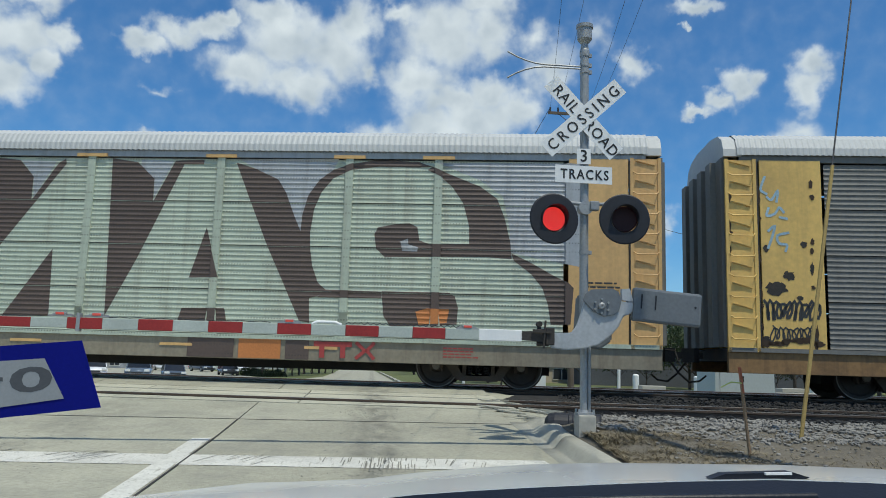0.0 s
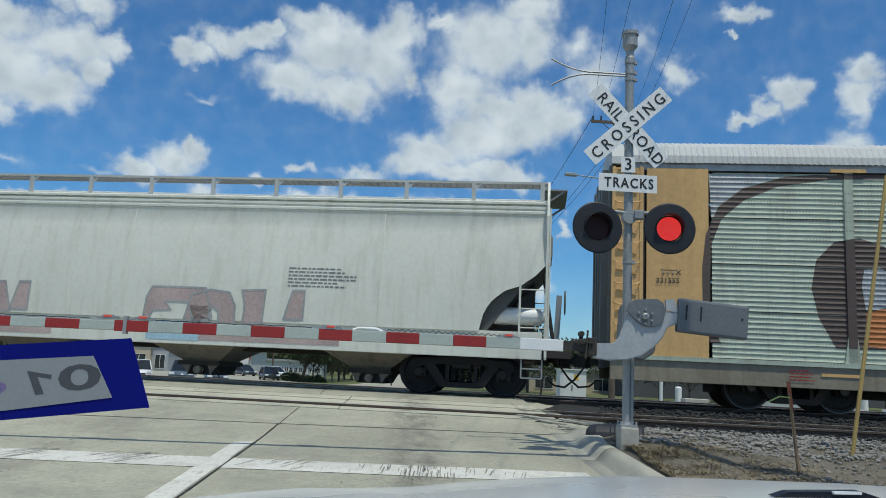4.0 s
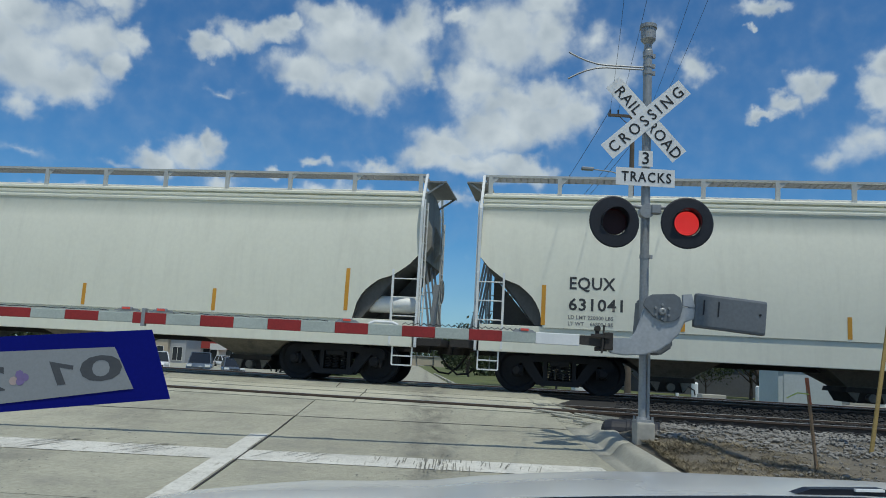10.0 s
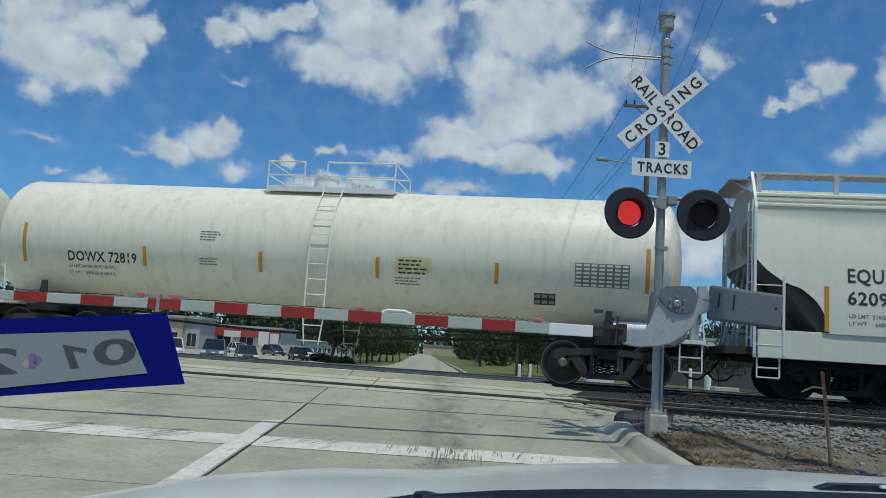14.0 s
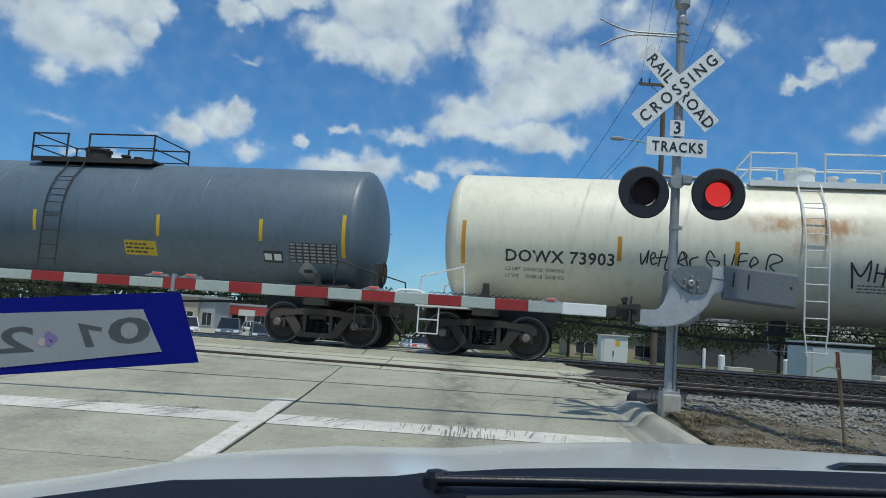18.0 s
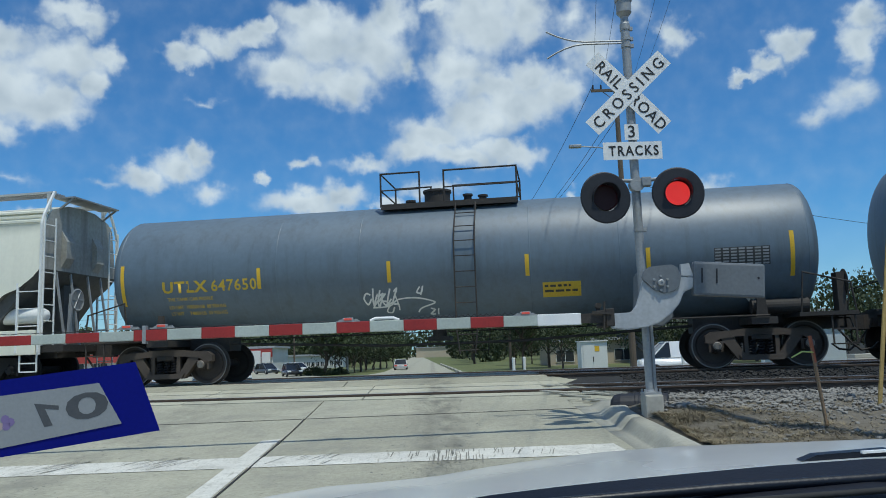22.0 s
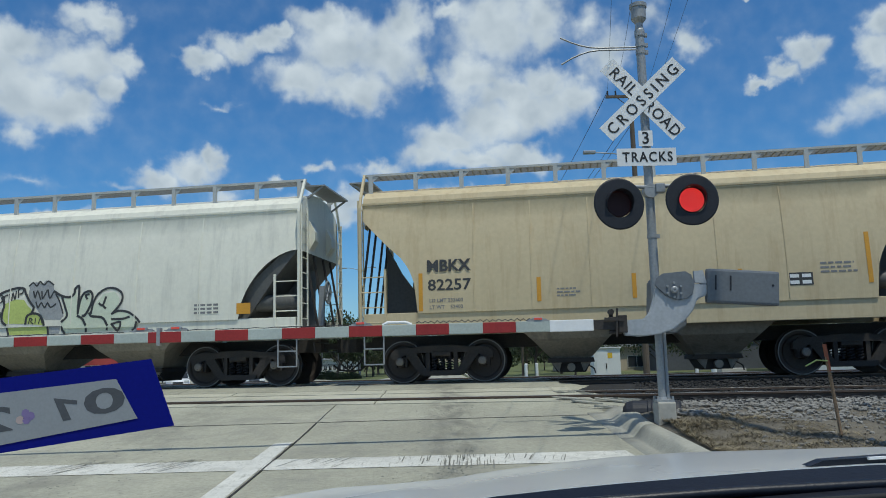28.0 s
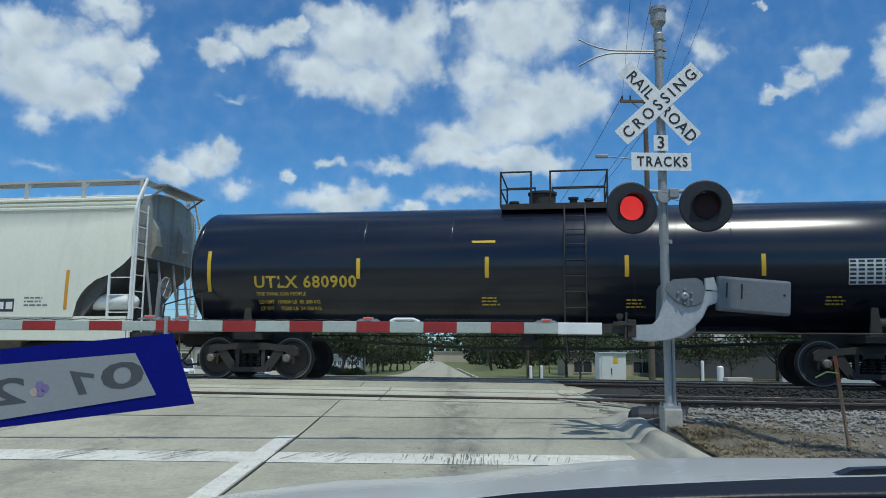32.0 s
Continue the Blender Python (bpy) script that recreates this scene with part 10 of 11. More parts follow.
def strip(name, label, pts_l, pts_r, material, lift=0.0):
    bm = bmn()
    prev = None
    for (a, b), (c, d) in zip(pts_l, pts_r):
        row = [bm.verts.new((a, b, far_z(a, b) + lift)), bm.verts.new((c, d, far_z(c, d) + lift))]
        if prev:
            bm.faces.new((prev[0], prev[1], row[1], row[0]))
        prev = row
    ob = part(name, bm, material)
    return tagged(ob, label, "road", kind="structure")


ys = [26.5, 30, 34, 38, 43, 48, 54, 60, 70, 80, 100, 140, 200, 300, 450, 700]
strip("far_road", "pale concrete road running on beyond the tracks", [(-13 + min(7.0, max(0, (y - 48)) * 0.16) - max(0, y - 130) * 0.022, y) for y in ys], [(3.2 - max(0, y - 50) * 0.020, y) for y in ys], M["slab"], 0.012)
xs = [-640, -220, -120, -70, -40, -20, -10, 0, 10, 25, 50, 90, 160, 260, 640]
strip("cross_street", "cross street beyond the railway", [(x, 46.8) for x in xs], [(x, 57.0) for x in xs], M["slab"], 0.02)
strip("side_lot", "pale concrete forecourt on the far side", [(-90, 39), (-90, 50), (-90, 60), (-90, 72), (-90, 92), (-90, 110), (-90, 131)], [(-12, 39), (-12, 50), (-10.5, 60), (-10.5, 72), (-12.6, 90), (-17, 100), (-26, 131)], M["slab"], 0.016)
bm = bmn()
for k in range(12):
    y0 = 44 + 9 * k
    x0 = 3.4 - max(0, y0 - 50) * 0.020
    box(bm, x0, x0 + 0.3, y0, y0 + 8.95, far_z(x0, y0 + 4) - 0.2, far_z(x0, y0 + 4) + 0.16)
tagged(part("far_kerb", bm, M["kerb"]), "pale kerb along the far road", "kerb", kind="structure")


def tree_meshes(seed, h, spread, trunk_r, leaves):
    rnd = random.Random(seed)
    bm = bmn()
    pts = [Vector((0, 0, 0))]
    for k in range(4):
        pts.append(Vector((rnd.uniform(-0.15, 0.15), rnd.uniform(-0.15, 0.15), h * 0.42 * (k + 1) / 4)))
    for k, (a, b) in enumerate(zip(pts, pts[1:])):
        cyl(bm, a, b, trunk_r * (1 - k * 0.12), trunk_r * (1 - (k + 1) * 0.12), 8)
    tips = []
    for k in range(9):
        a = 6.28 * k / 9 + rnd.uniform(-0.3, 0.3)
        base = pts[2 + k % 3]
        mid = base + Vector((math.cos(a), math.sin(a), 0.9)) * spread * 0.35
        tip = mid + Vector((math.cos(a), math.sin(a), 0.55 + rnd.uniform(-0.2, 0.6))) * spread * rnd.uniform(0.25, 0.5)
        cyl(bm, base, mid, trunk_r * 0.45, trunk_r * 0.25, 6), cyl(bm, mid, tip, trunk_r * 0.25, trunk_r * 0.08, 5)
        tips += [mid.lerp(tip, 0.4), tip]
    trunk = bpy.data.meshes.new("trunk")
    bm.to_mesh(trunk), bm.free()
    verts, faces = [], []
    lobes = [(t + Vector((rnd.uniform(-1, 1), rnd.uniform(-1, 1), rnd.uniform(0, 1.2))) * spread * 0.12, spread * rnd.uniform(0.24, 0.42)) for t in tips]
    lobes += [(Vector((rnd.uniform(-0.3, 0.3) * spread, rnd.uniform(-0.3, 0.3) * spread, h * rnd.uniform(0.6, 0.88))), spread * rnd.uniform(0.28, 0.42)) for _ in range(6)]
    for _ in range(leaves):
        c, r = rnd.choice(lobes)
        d = Vector((rnd.gauss(0, 1), rnd.gauss(0, 1), rnd.gauss(0, 0.75))).normalized() * r * rnd.uniform(0.55, 1.08)
        p = c + d
        s = rnd.uniform(0.10, 0.26) * spread * 0.22
        q = Euler((rnd.uniform(0, 6.28), rnd.uniform(0, 6.28), rnd.uniform(0, 6.28))).to_matrix()
        b = len(verts)
        for v in ((-1, 0, 0), (0, -0.6, 0.1), (1, 0, 0), (0, 0.6, -0.1)):
            verts.append(p + q @ (Vector(v) * s))
        faces.append((b, b + 1, b + 2, b + 3))
    crown = bpy.data.meshes.new("crown")
    crown.from_pydata(verts, [], faces)
    return trunk, crown


TREES = [tree_meshes(1, 8.0, 4.2, 0.16, 2600), tree_meshes(2, 6.4, 3.2, 0.11, 2000), tree_meshes(3, 9.5, 5.0, 0.22, 3000)]


def tree(kind, x, y, scale=1.0, turn=0.0):
    root = thing("tree", pose(x, y, far_z(x, y) - 0.1, 0, 0, turn), "leafy green street tree with a slim trunk on grass", "tree", "trees beyond the tracks")
    root.scale = (scale, scale, scale)
    part_of("trunk", TREES[kind][0], M["bark"], root)
    part_of("crown", TREES[kind][1], M["leaf"], root)


rnd_t = random.Random(17)
for k in range(16):                                                     # slim trees on the grass island beside the far road
    t = k / 15
    tree(k % 2, -12.6 + 5.4 * t + rnd_t.uniform(-1.0, 1.0), 93 + 40 * t + rnd_t.uniform(-3, 3), rnd_t.uniform(0.78, 1.05), rnd_t.uniform(0, 360))
for k in range(8):
    tree((k + 1) % 3, -15 - 2.2 * k, 150 + 14 * k, 1.0, 40 * k)
for k in range(12):
    tree((k % 3), 12 + 3.4 * k + rnd_t.uniform(-1, 1), 118 + rnd_t.uniform(-6, 12), rnd_t.uniform(0.8, 1.05), rnd_t.uniform(0, 360))
for k in range(9):
    tree((k + 2) % 3, 7.5 + 1.0 * k, 140 + 22 * k, 1.0, 33 * k)
for k in range(14):
    tree(k % 3, 14 + 4.1 * k + rnd_t.uniform(-1, 1), 84 + rnd_t.uniform(-5, 6), rnd_t.uniform(0.6, 0.85), rnd_t.uniform(0, 360))
for x, y, sc in ((33, 60, 0.8), (44, 66, 0.9), (56, 62, 0.8), (10.6, 92, 0.98), (13.8, 94, 0.8), (-62, 130, 1.0), (-75, 128, 1.1), (36, 88, 0.9)):
    tree(2, x, y, sc, x * 7)


def build_far_woods():
    """A belt of dense trees that closes the view behind the far streets."""
    rnd = np.random.RandomState(31)
    for x0, x1, y0, y1, top, count in ((-150, -13, 165, 205, 8.5, 520), (9, 170, 160, 205, 8.5, 560), (-60, -10, 250, 300, 10.0, 260), (7, 60, 250, 300, 10.0, 260), (-120, 120, 455, 480, 15.0, 420)):
        verts, faces = [], []
        clumps = [(rnd.uniform(x0, x1), rnd.uniform(y0, y1), top * rnd.uniform(0.1, 1.0), rnd.uniform(1.6, 3.2) * top / 8.5) for _ in range(count)]
        for cx, cy, cz, cr in clumps:
            for _ in range(38):
                d = rnd.normal(size=3)
                d *= cr * rnd.uniform(0.6, 1.05) / np.linalg.norm(d)
                p = Vector((cx + d[0], cy + d[1], max(-0.8, cz + d[2] * 0.8 - 0.9)))
                q = Euler(tuple(rnd.uniform(0, 6.28, 3))).to_matrix()
                s = rnd.uniform(0.3, 0.7) * top / 8.5
                b = len(verts)
                verts.extend(p + q @ (Vector(v) * s) for v in ((-1, 0, 0), (0, -0.7, 0.1), (1, 0, 0), (0, 0.7, -0.1)))
                faces.append((b, b + 1, b + 2, b + 3))
        me = bpy.data.meshes.new("far_woods")
        me.from_pydata(verts, [], faces)
        tagged(part_of("far_woods", me, M["leaf"]), "dense belt of dark green trees in the distance", "woods", kind="stuff")


build_far_woods()


def double_lamp(x, y, h):
    root = thing("street_lamp", pose(x, y, far_z(x, y)), "tall grey street lamp with two arms on the far road", "street lamp", "lamps of the far road")
    bm = bmn()
    cyl(bm, (0, 0, 0), (0, 0, h), 0.13, 0.07, 12)
    part("pole", bm, M["galv"], root)
    for sx in (-1, 1):
        bm = bmn()
        pipe(bm, [Vector((0, 0, h - 0.1)), Vector((sx * 0.9, 0, h + 0.15)), Vector((sx * 1.7, 0, h + 0.2))], 0.07, 6)
        arm = part("arm", bm, M["galv"], root)
        bm = bmn()
        box(bm, min(sx * 1.6, sx * 2.3), max(sx * 1.6, sx * 2.3), -0.14, 0.14, h + 0.12, h + 0.25, bevel=0.03)
        part("lamp_head", bm, M["galv"], arm)


double_lamp(-11.05, 105.0, 14.2)


def far_building(x0, x1, y, depth, h, wall, label, fascia=None, openings=5, turn=0.0):
    z = far_z((x0 + x1) / 2, y)
    root = thing("shop_building", pose(0, 0, 0), label, "building")
    bm = bmn()
    box(bm, x0, x1, y, y + depth, z - 0.3, z + h)
    part("wall", bm, wall, root)
    bm = bmn()
    box(bm, x0 - 0.4, x1 + 0.4, y - 0.5, y + depth + 0.4, z + h, z + h + 0.35)
    part("roof", bm, M["wall_grey"], root)
    if fascia:
        bm = bmn()
        box(bm, x0, x1, y - 0.45, y - 0.02, z + h - 1.45, z + h - 0.05)
        part("fascia", bm, fascia, root, "coloured fascia band")
    w = (x1 - x0) / max(1, openings)
    for k in range(openings):
        bm = bmn()
        a = x0 + w * (k + 0.2)
        box(bm, a, a + w * 0.6, y - 0.06, y - 0.01, z + 0.4, z + min(2.4, h - 1.2))
        win = part("window", bm, M["glass_dark"], root)
        bm = bmn()
        for e in (a - 0.05, a + w * 0.3 - 0.025, a + w * 0.6):
            box(bm, e, e + 0.06, y - 0.09, y - 0.02, z + 0.35, z + min(2.45, h - 1.15))
        for e in (z + 0.35, z + min(2.40, h - 1.20)):
            box(bm, a - 0.05, a + w * 0.6 + 0.06, y - 0.088, y - 0.022, e, e + 0.06)
        part("window_frame", bm, M["wall_white"], win)


far_building(-60, -26.2, 132, 14, 3.9, M["wall_white"], "white low shop building with a red fascia", M["roof_red"], 9)
far_building(-45.5, -39.0, 121, 8, 4.6, M["wall_tan"], "tan block beside the shops", None, 2)
far_building(-39.0, -36.6, 122, 8, 4.6, M["wall_grey"], "narrow grey shop front beside the tan block", None, 1)
far_building(-28.4, -17.5, 158, 8, 2.4, M["wall_white"], "long low white wall with a row of dark openings", None, 12)
for x0, x1, z0, z1 in ((-35.3, -32.6, 1.35, 2.35), (-29.6, -27.9, 0.2, 2.6), (-27.7, -26.3, 0.6, 2.3)):
    bm = bmn()
    box(bm, x0, x1, 130.6, 130.9, z0, z1, bevel=0.03)
    box(bm, (x0 + x1) / 2 - 0.1, (x0 + x1) / 2 + 0.1, 130.65, 130.85, -1.1, z0 + 0.02)
    solo("shop_sign", bm, M["wall_white"], "white sign panel on a post before the shops", "sign", group="signs before the shops")


def shrub(x, y, r, h):
    """A low spreading bush: a few stems and many small leaves."""
    rnd = random.Random(int(x * 100))
    verts, faces = [], []
    for _ in range(900):
        d = Vector((rnd.gauss(0, 1), rnd.gauss(0, 1), abs(rnd.gauss(0, 1)))).normalized() * rnd.uniform(0.5, 1.05)
        p = Vector((x + d.x * r, y + d.y * r, far_z(x, y) + d.z * h * (0.8 + 0.3 * noise.noise((d.x * 2, d.y * 2, x)))))
        q = Euler((rnd.uniform(0, 6.28), rnd.uniform(0, 6.28), rnd.uniform(0, 6.28))).to_matrix()
        b = len(verts)
        verts.extend(p + q @ (Vector(v) * rnd.uniform(0.07, 0.16)) for v in ((-1, 0, 0), (0, -0.6, 0.1), (1, 0, 0), (0, 0.6, -0.1)))
        faces.append((b, b + 1, b + 2, b + 3))
    me = bpy.data.meshes.new("shrub")
    me.from_pydata(verts, [], faces)
    tagged(part_of("shrub", me, M["leaf"]), "low green shrub on the grass island", "shrub", "shrubs of the island")


for x, y, r, h in ((-14.4, 97.5, 1.6, 1.3), (-12.6, 95.5, 1.5, 1.0), (-11.2, 97, 1.2, 0.9)):
    shrub(x, y, r, h)
far_building(15.5, 27, 104, 10, 3.0, M["wall_tan"], "low tan building beside the far road", None, 3)
far_building(26, 75, 96, 16, 5.5, M["wall_dark"], "long dark grey warehouse with a white front", M["wall_white"], 0)
far_building(78, 120, 80, 18, 6.0, M["wall_white"], "large white warehouse wall", None, 0)
far_building(-8, 12, 420, 20, 5.0, M["wall_tan"], "distant low tan block at the end of the road", None, 0)


def cabinet(x, y, w, d, h, material, label, sign=False):
    z = ground_z(x, y) - 0.02
    root = thing("signal_cabinet", pose(x, y, z), label, "cabinet")
    bm = bmn()
    box(bm, -w / 2, w / 2, 0, d, 0.02, h, bevel=0.02)
    part("body", bm, material, root)
    bm = bmn()
    box(bm, -w / 2 - 0.06, w / 2 + 0.06, -0.08, d + 0.06, h, h + 0.06)
    part("roof", bm, material, root)
    bm = bmn()
    box(bm, -w * 0.42, w * 0.02, -0.025, -0.003, 0.12, h - 0.1, bevel=0.008)
    door = part("door", bm, material, root)
    bm = bmn()
    box(bm, -w * 0.06, -w * 0.03, -0.06, -0.026, h * 0.45, h * 0.6)
    part("handle", bm, M["underframe"], door)
    if sign:
        bm = bmn()
        box(bm, -0.02, 0.30, -0.012, -0.003, h - 0.55, h - 0.25)
        part("notice", bm, M["yellow"], root, "small yellow notice")


cabinet(13.25, 27.4, 2.2, 1.6, 1.45, M["cabinet"], "pale blue-grey metal signal house beside the track")
cabinet(9.2, 45.0, 1.5, 1.2, 2.1, M["cabinet_white"], "white equipment cabinet with a small yellow notice", True)
cabinet(19.5, 40.0, 2.6, 1.8, 1.3, M["cabinet"], "grey metal box beside the far fence")
for k, (x, y, w) in enumerate(((12.2, 33.5, 1.5), (15.0, 30.5, 1.3), (17.2, 31.0, 1.6), (25.5, 33.0, 1.5))):
    bm = bmn()
    z = ground_z(x, y)
    box(bm, x - w / 2, x + w / 2, y, y + 0.8, z, z + 0.45, bevel=0.03)
    box(bm, x - w / 2 + 0.2, x + w / 2 - 0.25, y + 0.1, y + 0.7, z + 0.451, z + 0.62, bevel=0.03)
    solo("concrete_block", bm, M["block"], "stacked pale concrete blocks on grass", "concrete block", group="blocks by the far track")
for k, (x, y, h) in enumerate(((10.9, 34.5, 1.35), (14.2, 42.0, 1.4), (17.6, 42.0, 1.4), (19.6, 34.0, 1.5), (22.0, 35.0, 1.5), (8.6, 84.0, 1.4), (10.2, 88.0, 1.4), (25.8, 36.5, 1.5))):
    bm = bmn()
    z = ground_z(x, y)
    r = 0.07 if k in (0,) else 0.17
    lathe(bm, ((r, z), (r, z + h - 0.06), (r * 0.7, z + h), (0.01, z + h + 0.01)), 16, "z", Matrix.Translation((x, y, 0)))
    solo("bollard", bm, M["sign"], "white round marker post in the grass", "post", group="white posts")


def utility_pole(x, y, h, lean=0.0, arm=True, lamp=False):
    z = ground_z(x, y)
    root = thing("utility_pole", pose(x, y, z), "dark wooden utility pole with crossarm and wires" if arm else "plain dark wooden pole out of view, added for its shadow", "utility pole")
    bm = bmn()
    cyl(bm, (0, 0, -0.5), (lean, 0, h), 0.17, 0.11, 12)
    part("pole", bm, M["pole"], root)
    if arm:
        bm = bmn()
        box(bm, -1.25 + lean, 1.25 + lean, -0.16, -0.06, h - 0.75, h - 0.62)
        bar(bm, (-0.7 + lean, -0.1, h - 0.72), (lean, -0.08, h - 1.3), 0.05, 0.02), bar(bm, (0.7 + lean, -0.1, h - 0.72), (lean, -0.08, h - 1.3), 0.05, 0.02)
        part("crossarm", bm, M["pole"], root)
        for dx in (-1.15, -0.75, 0.75, 1.15):
            bm = bmn()
            cyl(bm, (dx + lean, -0.11, h - 0.62), (dx + lean, -0.11, h - 0.40), 0.045, n=8)
            part("insulator", bm, M["wire"], root)
    if lamp:
        bm = bmn()
        pipe(bm, [Vector((0, -0.1, h - 3.9)), Vector((-1.0, -0.2, h - 3.6)), Vector((-2.0, -0.3, h - 3.55))], 0.06, 8)
        box(bm, -2.55, -1.95, -0.42, -0.18, h - 3.62, h - 3.46, bevel=0.04)
        part("street_lamp", bm, M["galv"], root, "cobra-head street lamp on an arm")


utility_pole(9.62, 38.0, 14.9, 0.0, True, True)
utility_pole(8.9, 90.0, 15.2)
# unseen pole, added to cast the shadow band across the dirt
utility_pole(4.85, 5.6, 12.4, 0.0, False)
utility_pole(-24.0, 140.0, 12.0, 0.0, True)
utility_pole(60.0, 70.0, 11.0, 0.0, True)


def wire(a, b, sag, label, d=0.012, n=14):
    a, b = Vector(a), Vector(b)
    bm = bmn()
    pts = []
    for k in range(n + 1):
        t = k / n
        p = a.lerp(b, t)
        p.z -= sag * 4 * t * (1 - t)
        pts.append(p)
    pipe(bm, pts, d, 5)
    solo("overhead_wire", bm, M["wire"], label, "wire", group="overhead wires")


for dx in (-1.15, 0.75, 1.15):
    wire((9.62 + dx, 37.9, ground_z(9.6, 38) + 14.5), (8.9 + dx * 0.8, 89.9, ground_z(8.9, 90) + 14.8), 1.2, "thin black overhead power wire", 0.03)
wire((3.0 - 2.0, 2.0, 9.0), (8.47, 37.9, ground_z(9.6, 38) + 14.5), 0.7, "thin black overhead power wire")
for dx, ex in ((0.75, 0.0), (1.15, 0.55), (-0.75, -0.75)):
    wire((2.6 + ex, 2.0, 9.4), (9.62 + dx, 37.9, ground_z(9.6, 38) + 14.5), 0.7, "thin black overhead power wire")
wire((9.62, 38, ground_z(9.6, 38) + 9.6), (60.0, 70.0, 9.5), 0.9, "thin black service wire", 0.03)
wire((-24.0, 140, 10.2), (-90.0, 150, 10.5), 1.0, "thin black service wire", 0.04)


# guy wire with its yellow guard, and survey stakes in the stones
bm = bmn()
bar(bm, (4.97, 9.0, 0.10), (7.50, 10.8, 9.5), 0.022, n=6)
guy = solo("guy_wire", bm, M["wire"], "taut guy wire anchored in the stones", "guy wire")
bm = bmn()
p0, p1 = Vector((4.97, 9.0, 0.10)), Vector((7.50, 10.8, 9.5))
d = (p1 - p0).normalized()
bar(bm, p0 + d * 0.35 + Vector((0, -0.01, 0)), p0 + d * 4.05 + Vector((0, -0.01, 0)), 0.05, n=8)
part("guard", bm, mat("yellowed_guard_plastic", (0.30, 0.215, 0.07), 0.7, vary=0.25, scale=5), guy, "faded yellow guard tube")
for x, y, h, lean, flag in ((3.86, 7.85, 0.92, -0.10, True),):
    z = ground_z(x, y)
    root = thing("survey_stake", pose(x, y, z - 0.05), "thin wooden survey stake with orange top and ribbon", "stake")
    bm = bmn()
    bar(bm, (0, 0, -0.1), (lean, 0.0, h), 0.035, 0.02)
    part("stake", bm, M["wood"], root)
    bm = bmn()
    bar(bm, (lean * 0.72, 0, h * 0.72), (lean * 1.01, 0, h + 0.005), 0.037, 0.022)
    part("painted_top", bm, mat("marker_orange", (0.33, 0.10, 0.05), 0.7, vary=0.2), root)
    bm = bmn()
    pipe(bm, [Vector((lean * 0.85, -0.015, h * 0.83)), Vector((lean - 0.10, -0.02, h * 0.84)), Vector((lean - 0.21, -0.02, h * 0.78))], 0.014, 5)
    part("ribbon", bm, M["lime"], root)


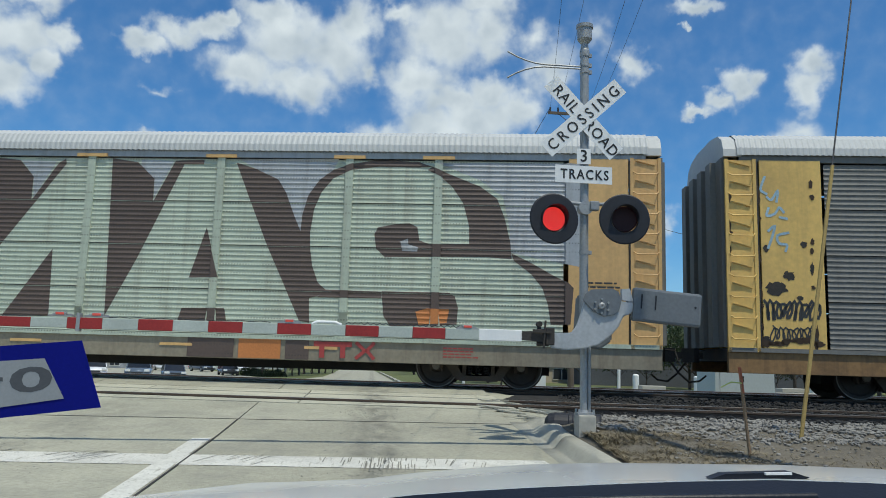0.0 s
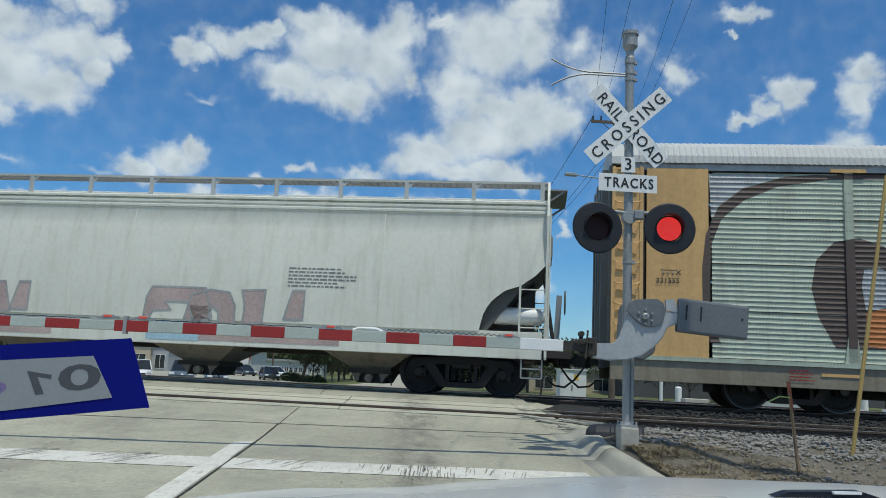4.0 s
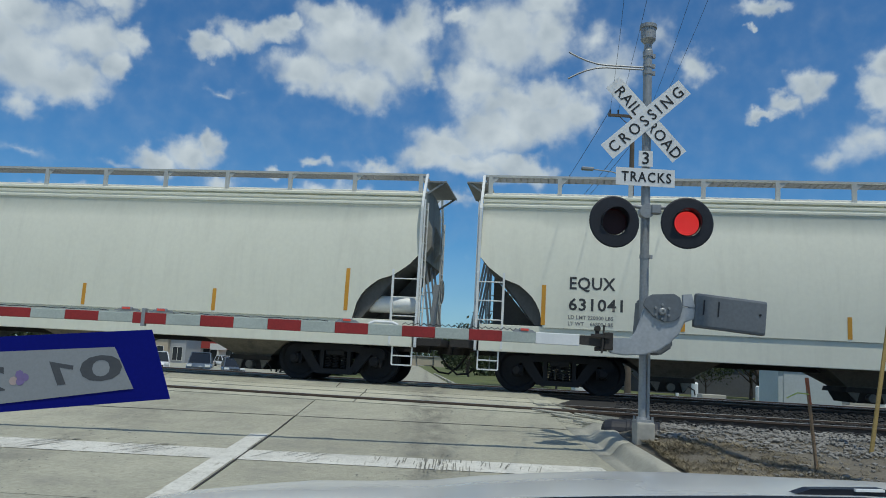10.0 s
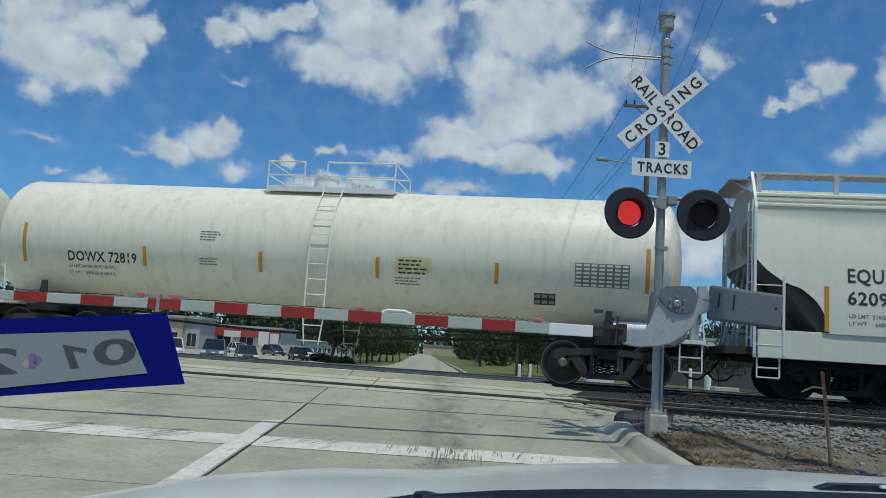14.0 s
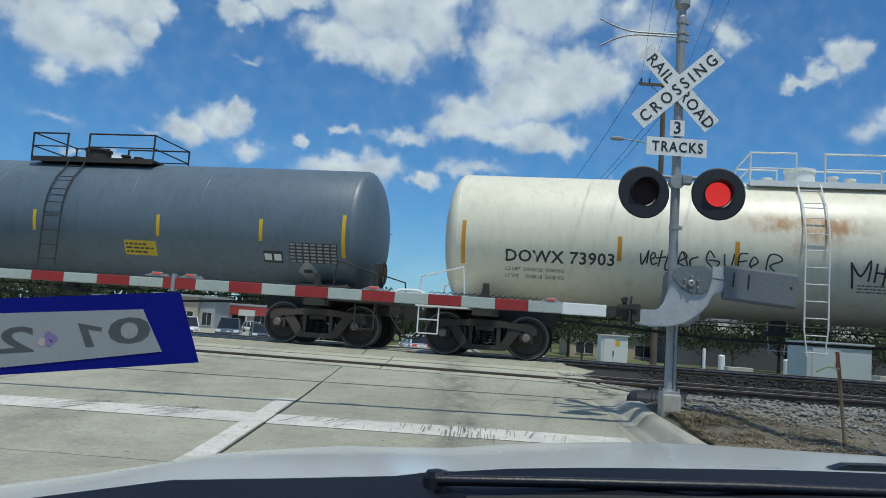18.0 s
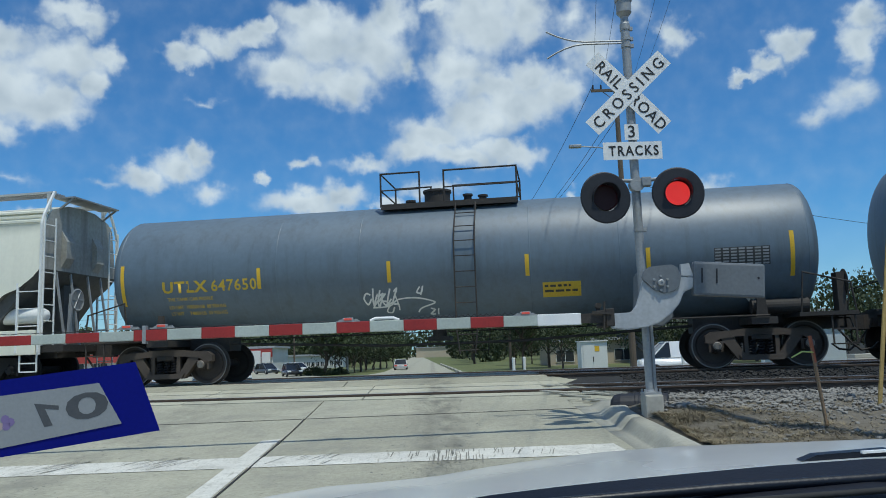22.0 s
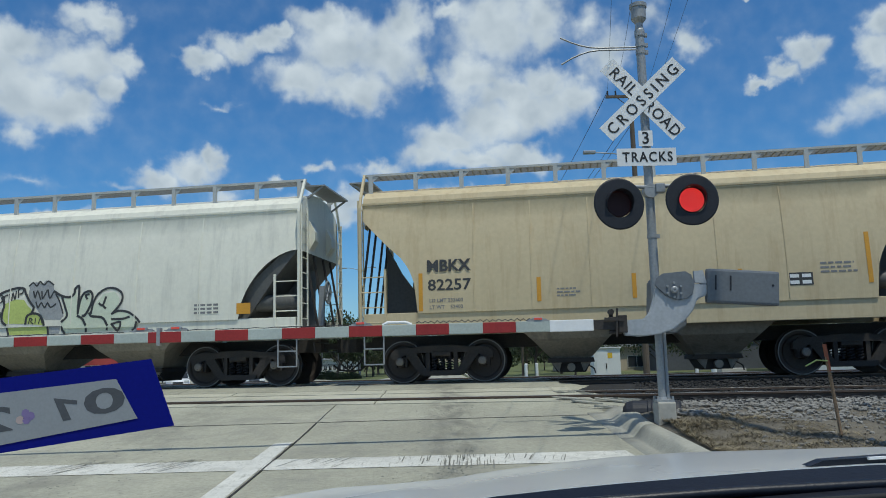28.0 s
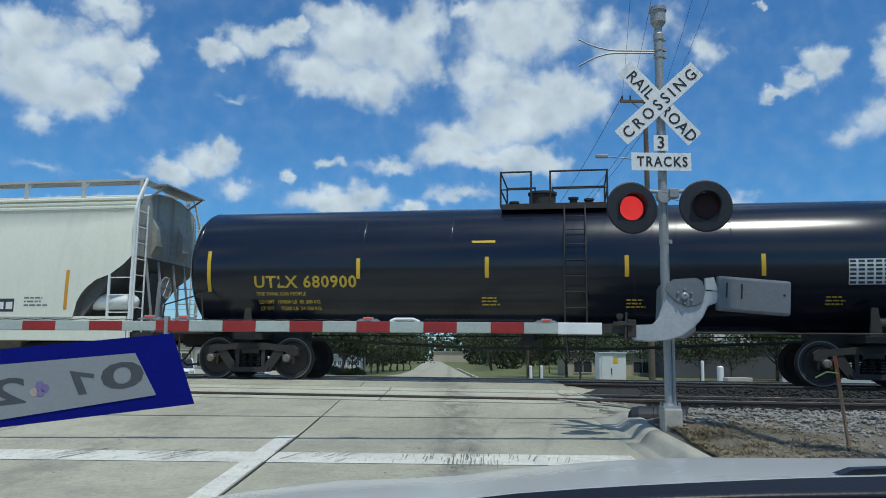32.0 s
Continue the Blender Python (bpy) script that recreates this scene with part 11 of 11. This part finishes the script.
# ---- vehicles beyond the tracks ----
def vehicle(name, label, paint, L, W, H, m, nose=0.9, tail=0.5, boxy=0.0, cargo=False):
    """A car that faces +x in its own space: body, cabin, windows, lamps and wheels."""
    root = thing(name, m, label, "car")
    hb = H * 0.52
    bm = bmn()
    prism(bm, ((-L / 2, 0.32), (-L / 2 + 0.02, hb * 0.95), (-L / 2 + 0.12, hb), (L / 2 - nose, hb), (L / 2 - 0.25, hb * 0.86), (L / 2, hb * 0.6), (L / 2, 0.3), (L / 2 - 0.1, 0.2), (-L / 2 + 0.1, 0.2)), -W / 2, W / 2)
    bmesh.ops.bevel(bm, geom=bm.edges[:], offset=0.11, segments=3, affect="EDGES")
    part("body", bm, paint, root, smooth=True)
    bm = bmn()
    x0, x1 = -L / 2 + tail, L / 2 - nose
    lo = [bm.verts.new((a, b, hb - 0.02)) for a, b in ((x0 - 0.15, -W * 0.47), (x1 + 0.15, -W * 0.47), (x1 + 0.15, W * 0.47), (x0 - 0.15, W * 0.47))]
    hi = [bm.verts.new((a, b, H - 0.06)) for a, b in ((x0 + 0.35 - boxy, -W * 0.38), (x1 - 0.95, -W * 0.38), (x1 - 0.95, W * 0.38), (x0 + 0.35 - boxy, W * 0.38))]
    for i in range(4):
        bm.faces.new((lo[i], lo[(i + 1) % 4], hi[(i + 1) % 4], hi[i]))
    bm.faces.new(hi), bm.faces.new(lo)
    bmesh.ops.recalc_face_normals(bm, faces=bm.faces)
    part("glass_cabin", bm, M["car_glass"], root, "dark tinted glass")
    for sx, a in ((1, x1), (-1, x0)):
        for sy in (-1, 1):
            bm = bmn()
            bar(bm, (a + 0.13 * sx, sy * W * 0.465, hb - 0.02), (a - (0.92 if sx > 0 else -0.33 + boxy), sy * W * 0.385, H - 0.05), 0.07, 0.07)
            part("pillar", bm, paint, root)
    for sy in (-1, 1):
        bm = bmn()
        bar(bm, ((x0 + x1) / 2 - 0.2, sy * W * 0.472, hb), ((x0 + x1) / 2 - 0.2, sy * W * 0.385, H - 0.05), 0.08, 0.06)
        part("pillar", bm, paint, root)
    if cargo:
        bm = bmn()
        a, b = x0 - 0.17 + 0.02, x1 - 1.15
        prism(bm, ((-W * 0.478, hb - 0.04), (W * 0.478, hb - 0.04), (W * 0.40, H - 0.03), (-W * 0.40, H - 0.03)), a, b)
        for v in bm.verts:
            v.co = Vector((v.co.y, v.co.x, v.co.z))
        bmesh.ops.recalc_face_normals(bm, faces=bm.faces)
        part("cargo_side", bm, paint, root, "windowless white cargo body")
    bm = bmn()
    box(bm, x0 + 0.30 - boxy, x1 - 0.90, -W * 0.385, W * 0.385, H - 0.07, H, bevel=0.03)
    part("roof", bm, paint, root)
    for sx in (-1, 1):
        for sy in (-1, 1):
            bm = bmn()
            x = L / 2 - 0.04 if sx > 0 else -L / 2 + 0.04
            box(bm, x - 0.14, x + 0.05, sy * W * 0.37 - 0.21, sy * W * 0.37 + 0.2, hb * 0.66, hb * 0.88, bevel=0.03)
            part("headlight" if sx > 0 else "tail_light", bm, M["chalk"] if sx > 0 else M["amber_lamp"], root)
            bm = bmn()
            xw = sx * L * 0.31
            cyl(bm, (xw, sy * (W / 2 - 0.20), 0.33), (xw, sy * (W / 2 + 0.01), 0.33), 0.33, n=24)
            wh = part("wheel", bm, M["tyre"], root)
            bm = bmn()
            cyl(bm, (xw, sy * (W / 2), 0.33), (xw, sy * (W / 2 + 0.02), 0.33), 0.21, n=18)
            part("rim", bm, M["hubcap"], wh)
    bm = bmn()
    box(bm, L / 2 - 0.02, L / 2 + 0.015, -W * 0.22, W * 0.22, 0.42, 0.60)
    part("grille", bm, M["car_black"], root)
    bm = bmn()
    box(bm, -L / 2 - 0.02, -L / 2 + 0.0, -0.18, 0.18, 0.55, 0.68)
    part("plate_bar", bm, M["chalk"], root)
    return root


def stand(x, y, turn):
    return pose(x, y, far_z(x, y) + 0.02, 0, 0, turn)


vehicle("minivan", "white minivan waiting in the forecourt", M["car_white"], 5.0, 1.98, 1.75, stand(-24.0, 72, -70), 1.1, 0.15, 0.3)
vehicle("pickup_truck", "dark slate pickup waiting in the forecourt", M["car_blue"], 5.4, 2.0, 1.85, stand(-19.6, 70, -78), 1.4, 1.7, 0.2)
vehicle("hatchback", "dark grey hatchback waiting in the forecourt", M["car_grey"], 4.3, 1.8, 1.5, stand(-16.9, 70.5, -72), 1.0, 0.2, 0.1)
for k, (x, y, p) in enumerate(((-16.6, 95, "car_black"), (-33.5, 95, "car_white"), (-37.0, 96, "car_red"), (-28, 112, "car_white"), (-23.5, 114, "car_grey"), (-19.5, 116, "car_white"))):
    vehicle("parked_car", {"car_black": "black", "car_white": "white", "car_red": "red", "car_grey": "grey"}[p] + " car parked before the shops", M[p], 4.5, 1.8, 1.5, stand(x, y, -70 + 5 * k), 1.0, 0.4)
SEDAN = vehicle("sedan", "white sedan driving away on the far road", M["car_white"], 4.7, 1.84, 1.46, stand(60, 62, 180), 1.0, 0.7)
RED_CAR = vehicle("red_car", "red car crossing on the street beyond the tracks", M["car_red"], 4.6, 1.82, 1.5, stand(110, 33, 180), 1.0, 0.6)
VAN = vehicle("white_van", "white van crossing on the street beyond the tracks", M["car_white"], 5.7, 2.0, 2.12, stand(80, 53.5, 180), 0.95, 0.1, 0.3, True)

GREY_CAR = vehicle("grey_sedan", "dark grey sedan crossing on the street beyond the tracks", M["car_blue"], 4.7, 1.84, 1.5, stand(80, 34, 180), 1.0, 0.7)
DARK_CAR = vehicle("dark_sedan", "dark slate sedan crossing on the street beyond the tracks", M["car_dark"], 4.6, 1.84, 1.5, stand(140, 34, 180), 1.0, 0.7)


# ---- what moves ----
def motions():
    ticks = [0, 2, 4, 6, 8, 10, 12, 14, 16, 18, 20, 22, 24, 26, 28, 30, 32]
    for car, s, half, wheels in CARS:
        walk(car, [(t, car_pose(s, t)) for t in ticks])
        # wheels turn while the car is near the crossing
        t_in = next((t for t in np.arange(0, 32, 0.1) if s + half + run(t) > -16), 32.0)
        t_out = next((t for t in np.arange(0, 32, 0.1) if s - half + run(t) > 13), 32.0)
        times = [round(float(t), 1) for t in np.arange(t_in, t_out + 0.05, 0.1) if t < 32]
        if not times:
            continue
        if times[0] > 0:
            times = [0.0] + times
        times = [t for t in times if t < 32.0] + [32.0]
        go = [run(min(max(t, t_in), t_out)) for t in times]
        for w, dx in wheels:
            walk(w, [(t, pose(dx, 0, 0.455, 0, math.degrees((g - go[0]) / 0.455), 0)) for t, g in zip(times, go)])
    # the two lamps flash in turn: each board swings its lit face to the road and away again
    for core, lit in ((LED_A, True), (LED_B, False)):
        a = 0 if lit else 180
        rows = [(0.0, pose(0, 0.02, 0, 0, 0, a))]
        for k in range(54):
            t = 0.1 + 0.59 * k if k <= 15 else 8.95 + 0.598 * (k - 15)
            if t > 31.9:
                break
            rows.append((t - 0.0667 if k == 0 else t - 0.1, pose(0, 0.02, 0, 0, 0, a)))
            rows.append((t - 0.0333, pose(0, 0.02, 0, 0, 0, a + 89)))
            a += 178
            rows.append((t, pose(0, 0.02, 0, 0, 0, a)))
            a += 2
        rows.append((32.0, pose(0, 0.02, 0, 0, 0, a - 2)))
        walk(core, rows)
    walk(SEDAN, [(0, stand(95, 62, 180)), (9, stand(70, 62, 180)), (13, stand(38, 63, 180)), (16.5, stand(4.4, 64, 178)), (17.6, stand(-2.6, 68, 130)), (18.4, stand(-3.4, 78, 95)), (19, stand(-3.6, 86, 92)), (21.8, stand(-4.3, 110, 91)), (25.3, stand(-5.0, 165, 91)), (32, stand(-6.0, 290, 91))])
    # traffic on the cross street at even speed: place at a moment, speed, lane
    for car, t0, x0, v, y in ((GREY_CAR, 5.9, 3.6, -16.5, 53.5), (VAN, 22.4, 6.95, -24.0, 53.5), (RED_CAR, 29.45, 5.4, -17.2, 53.5), (DARK_CAR, 24.05, 0.3, 21.6, 50.0)):
        walk(car, [(t, stand(x0 + v * (t - t0), y, 180 if v < 0 else 0)) for t in range(33)])


motions()
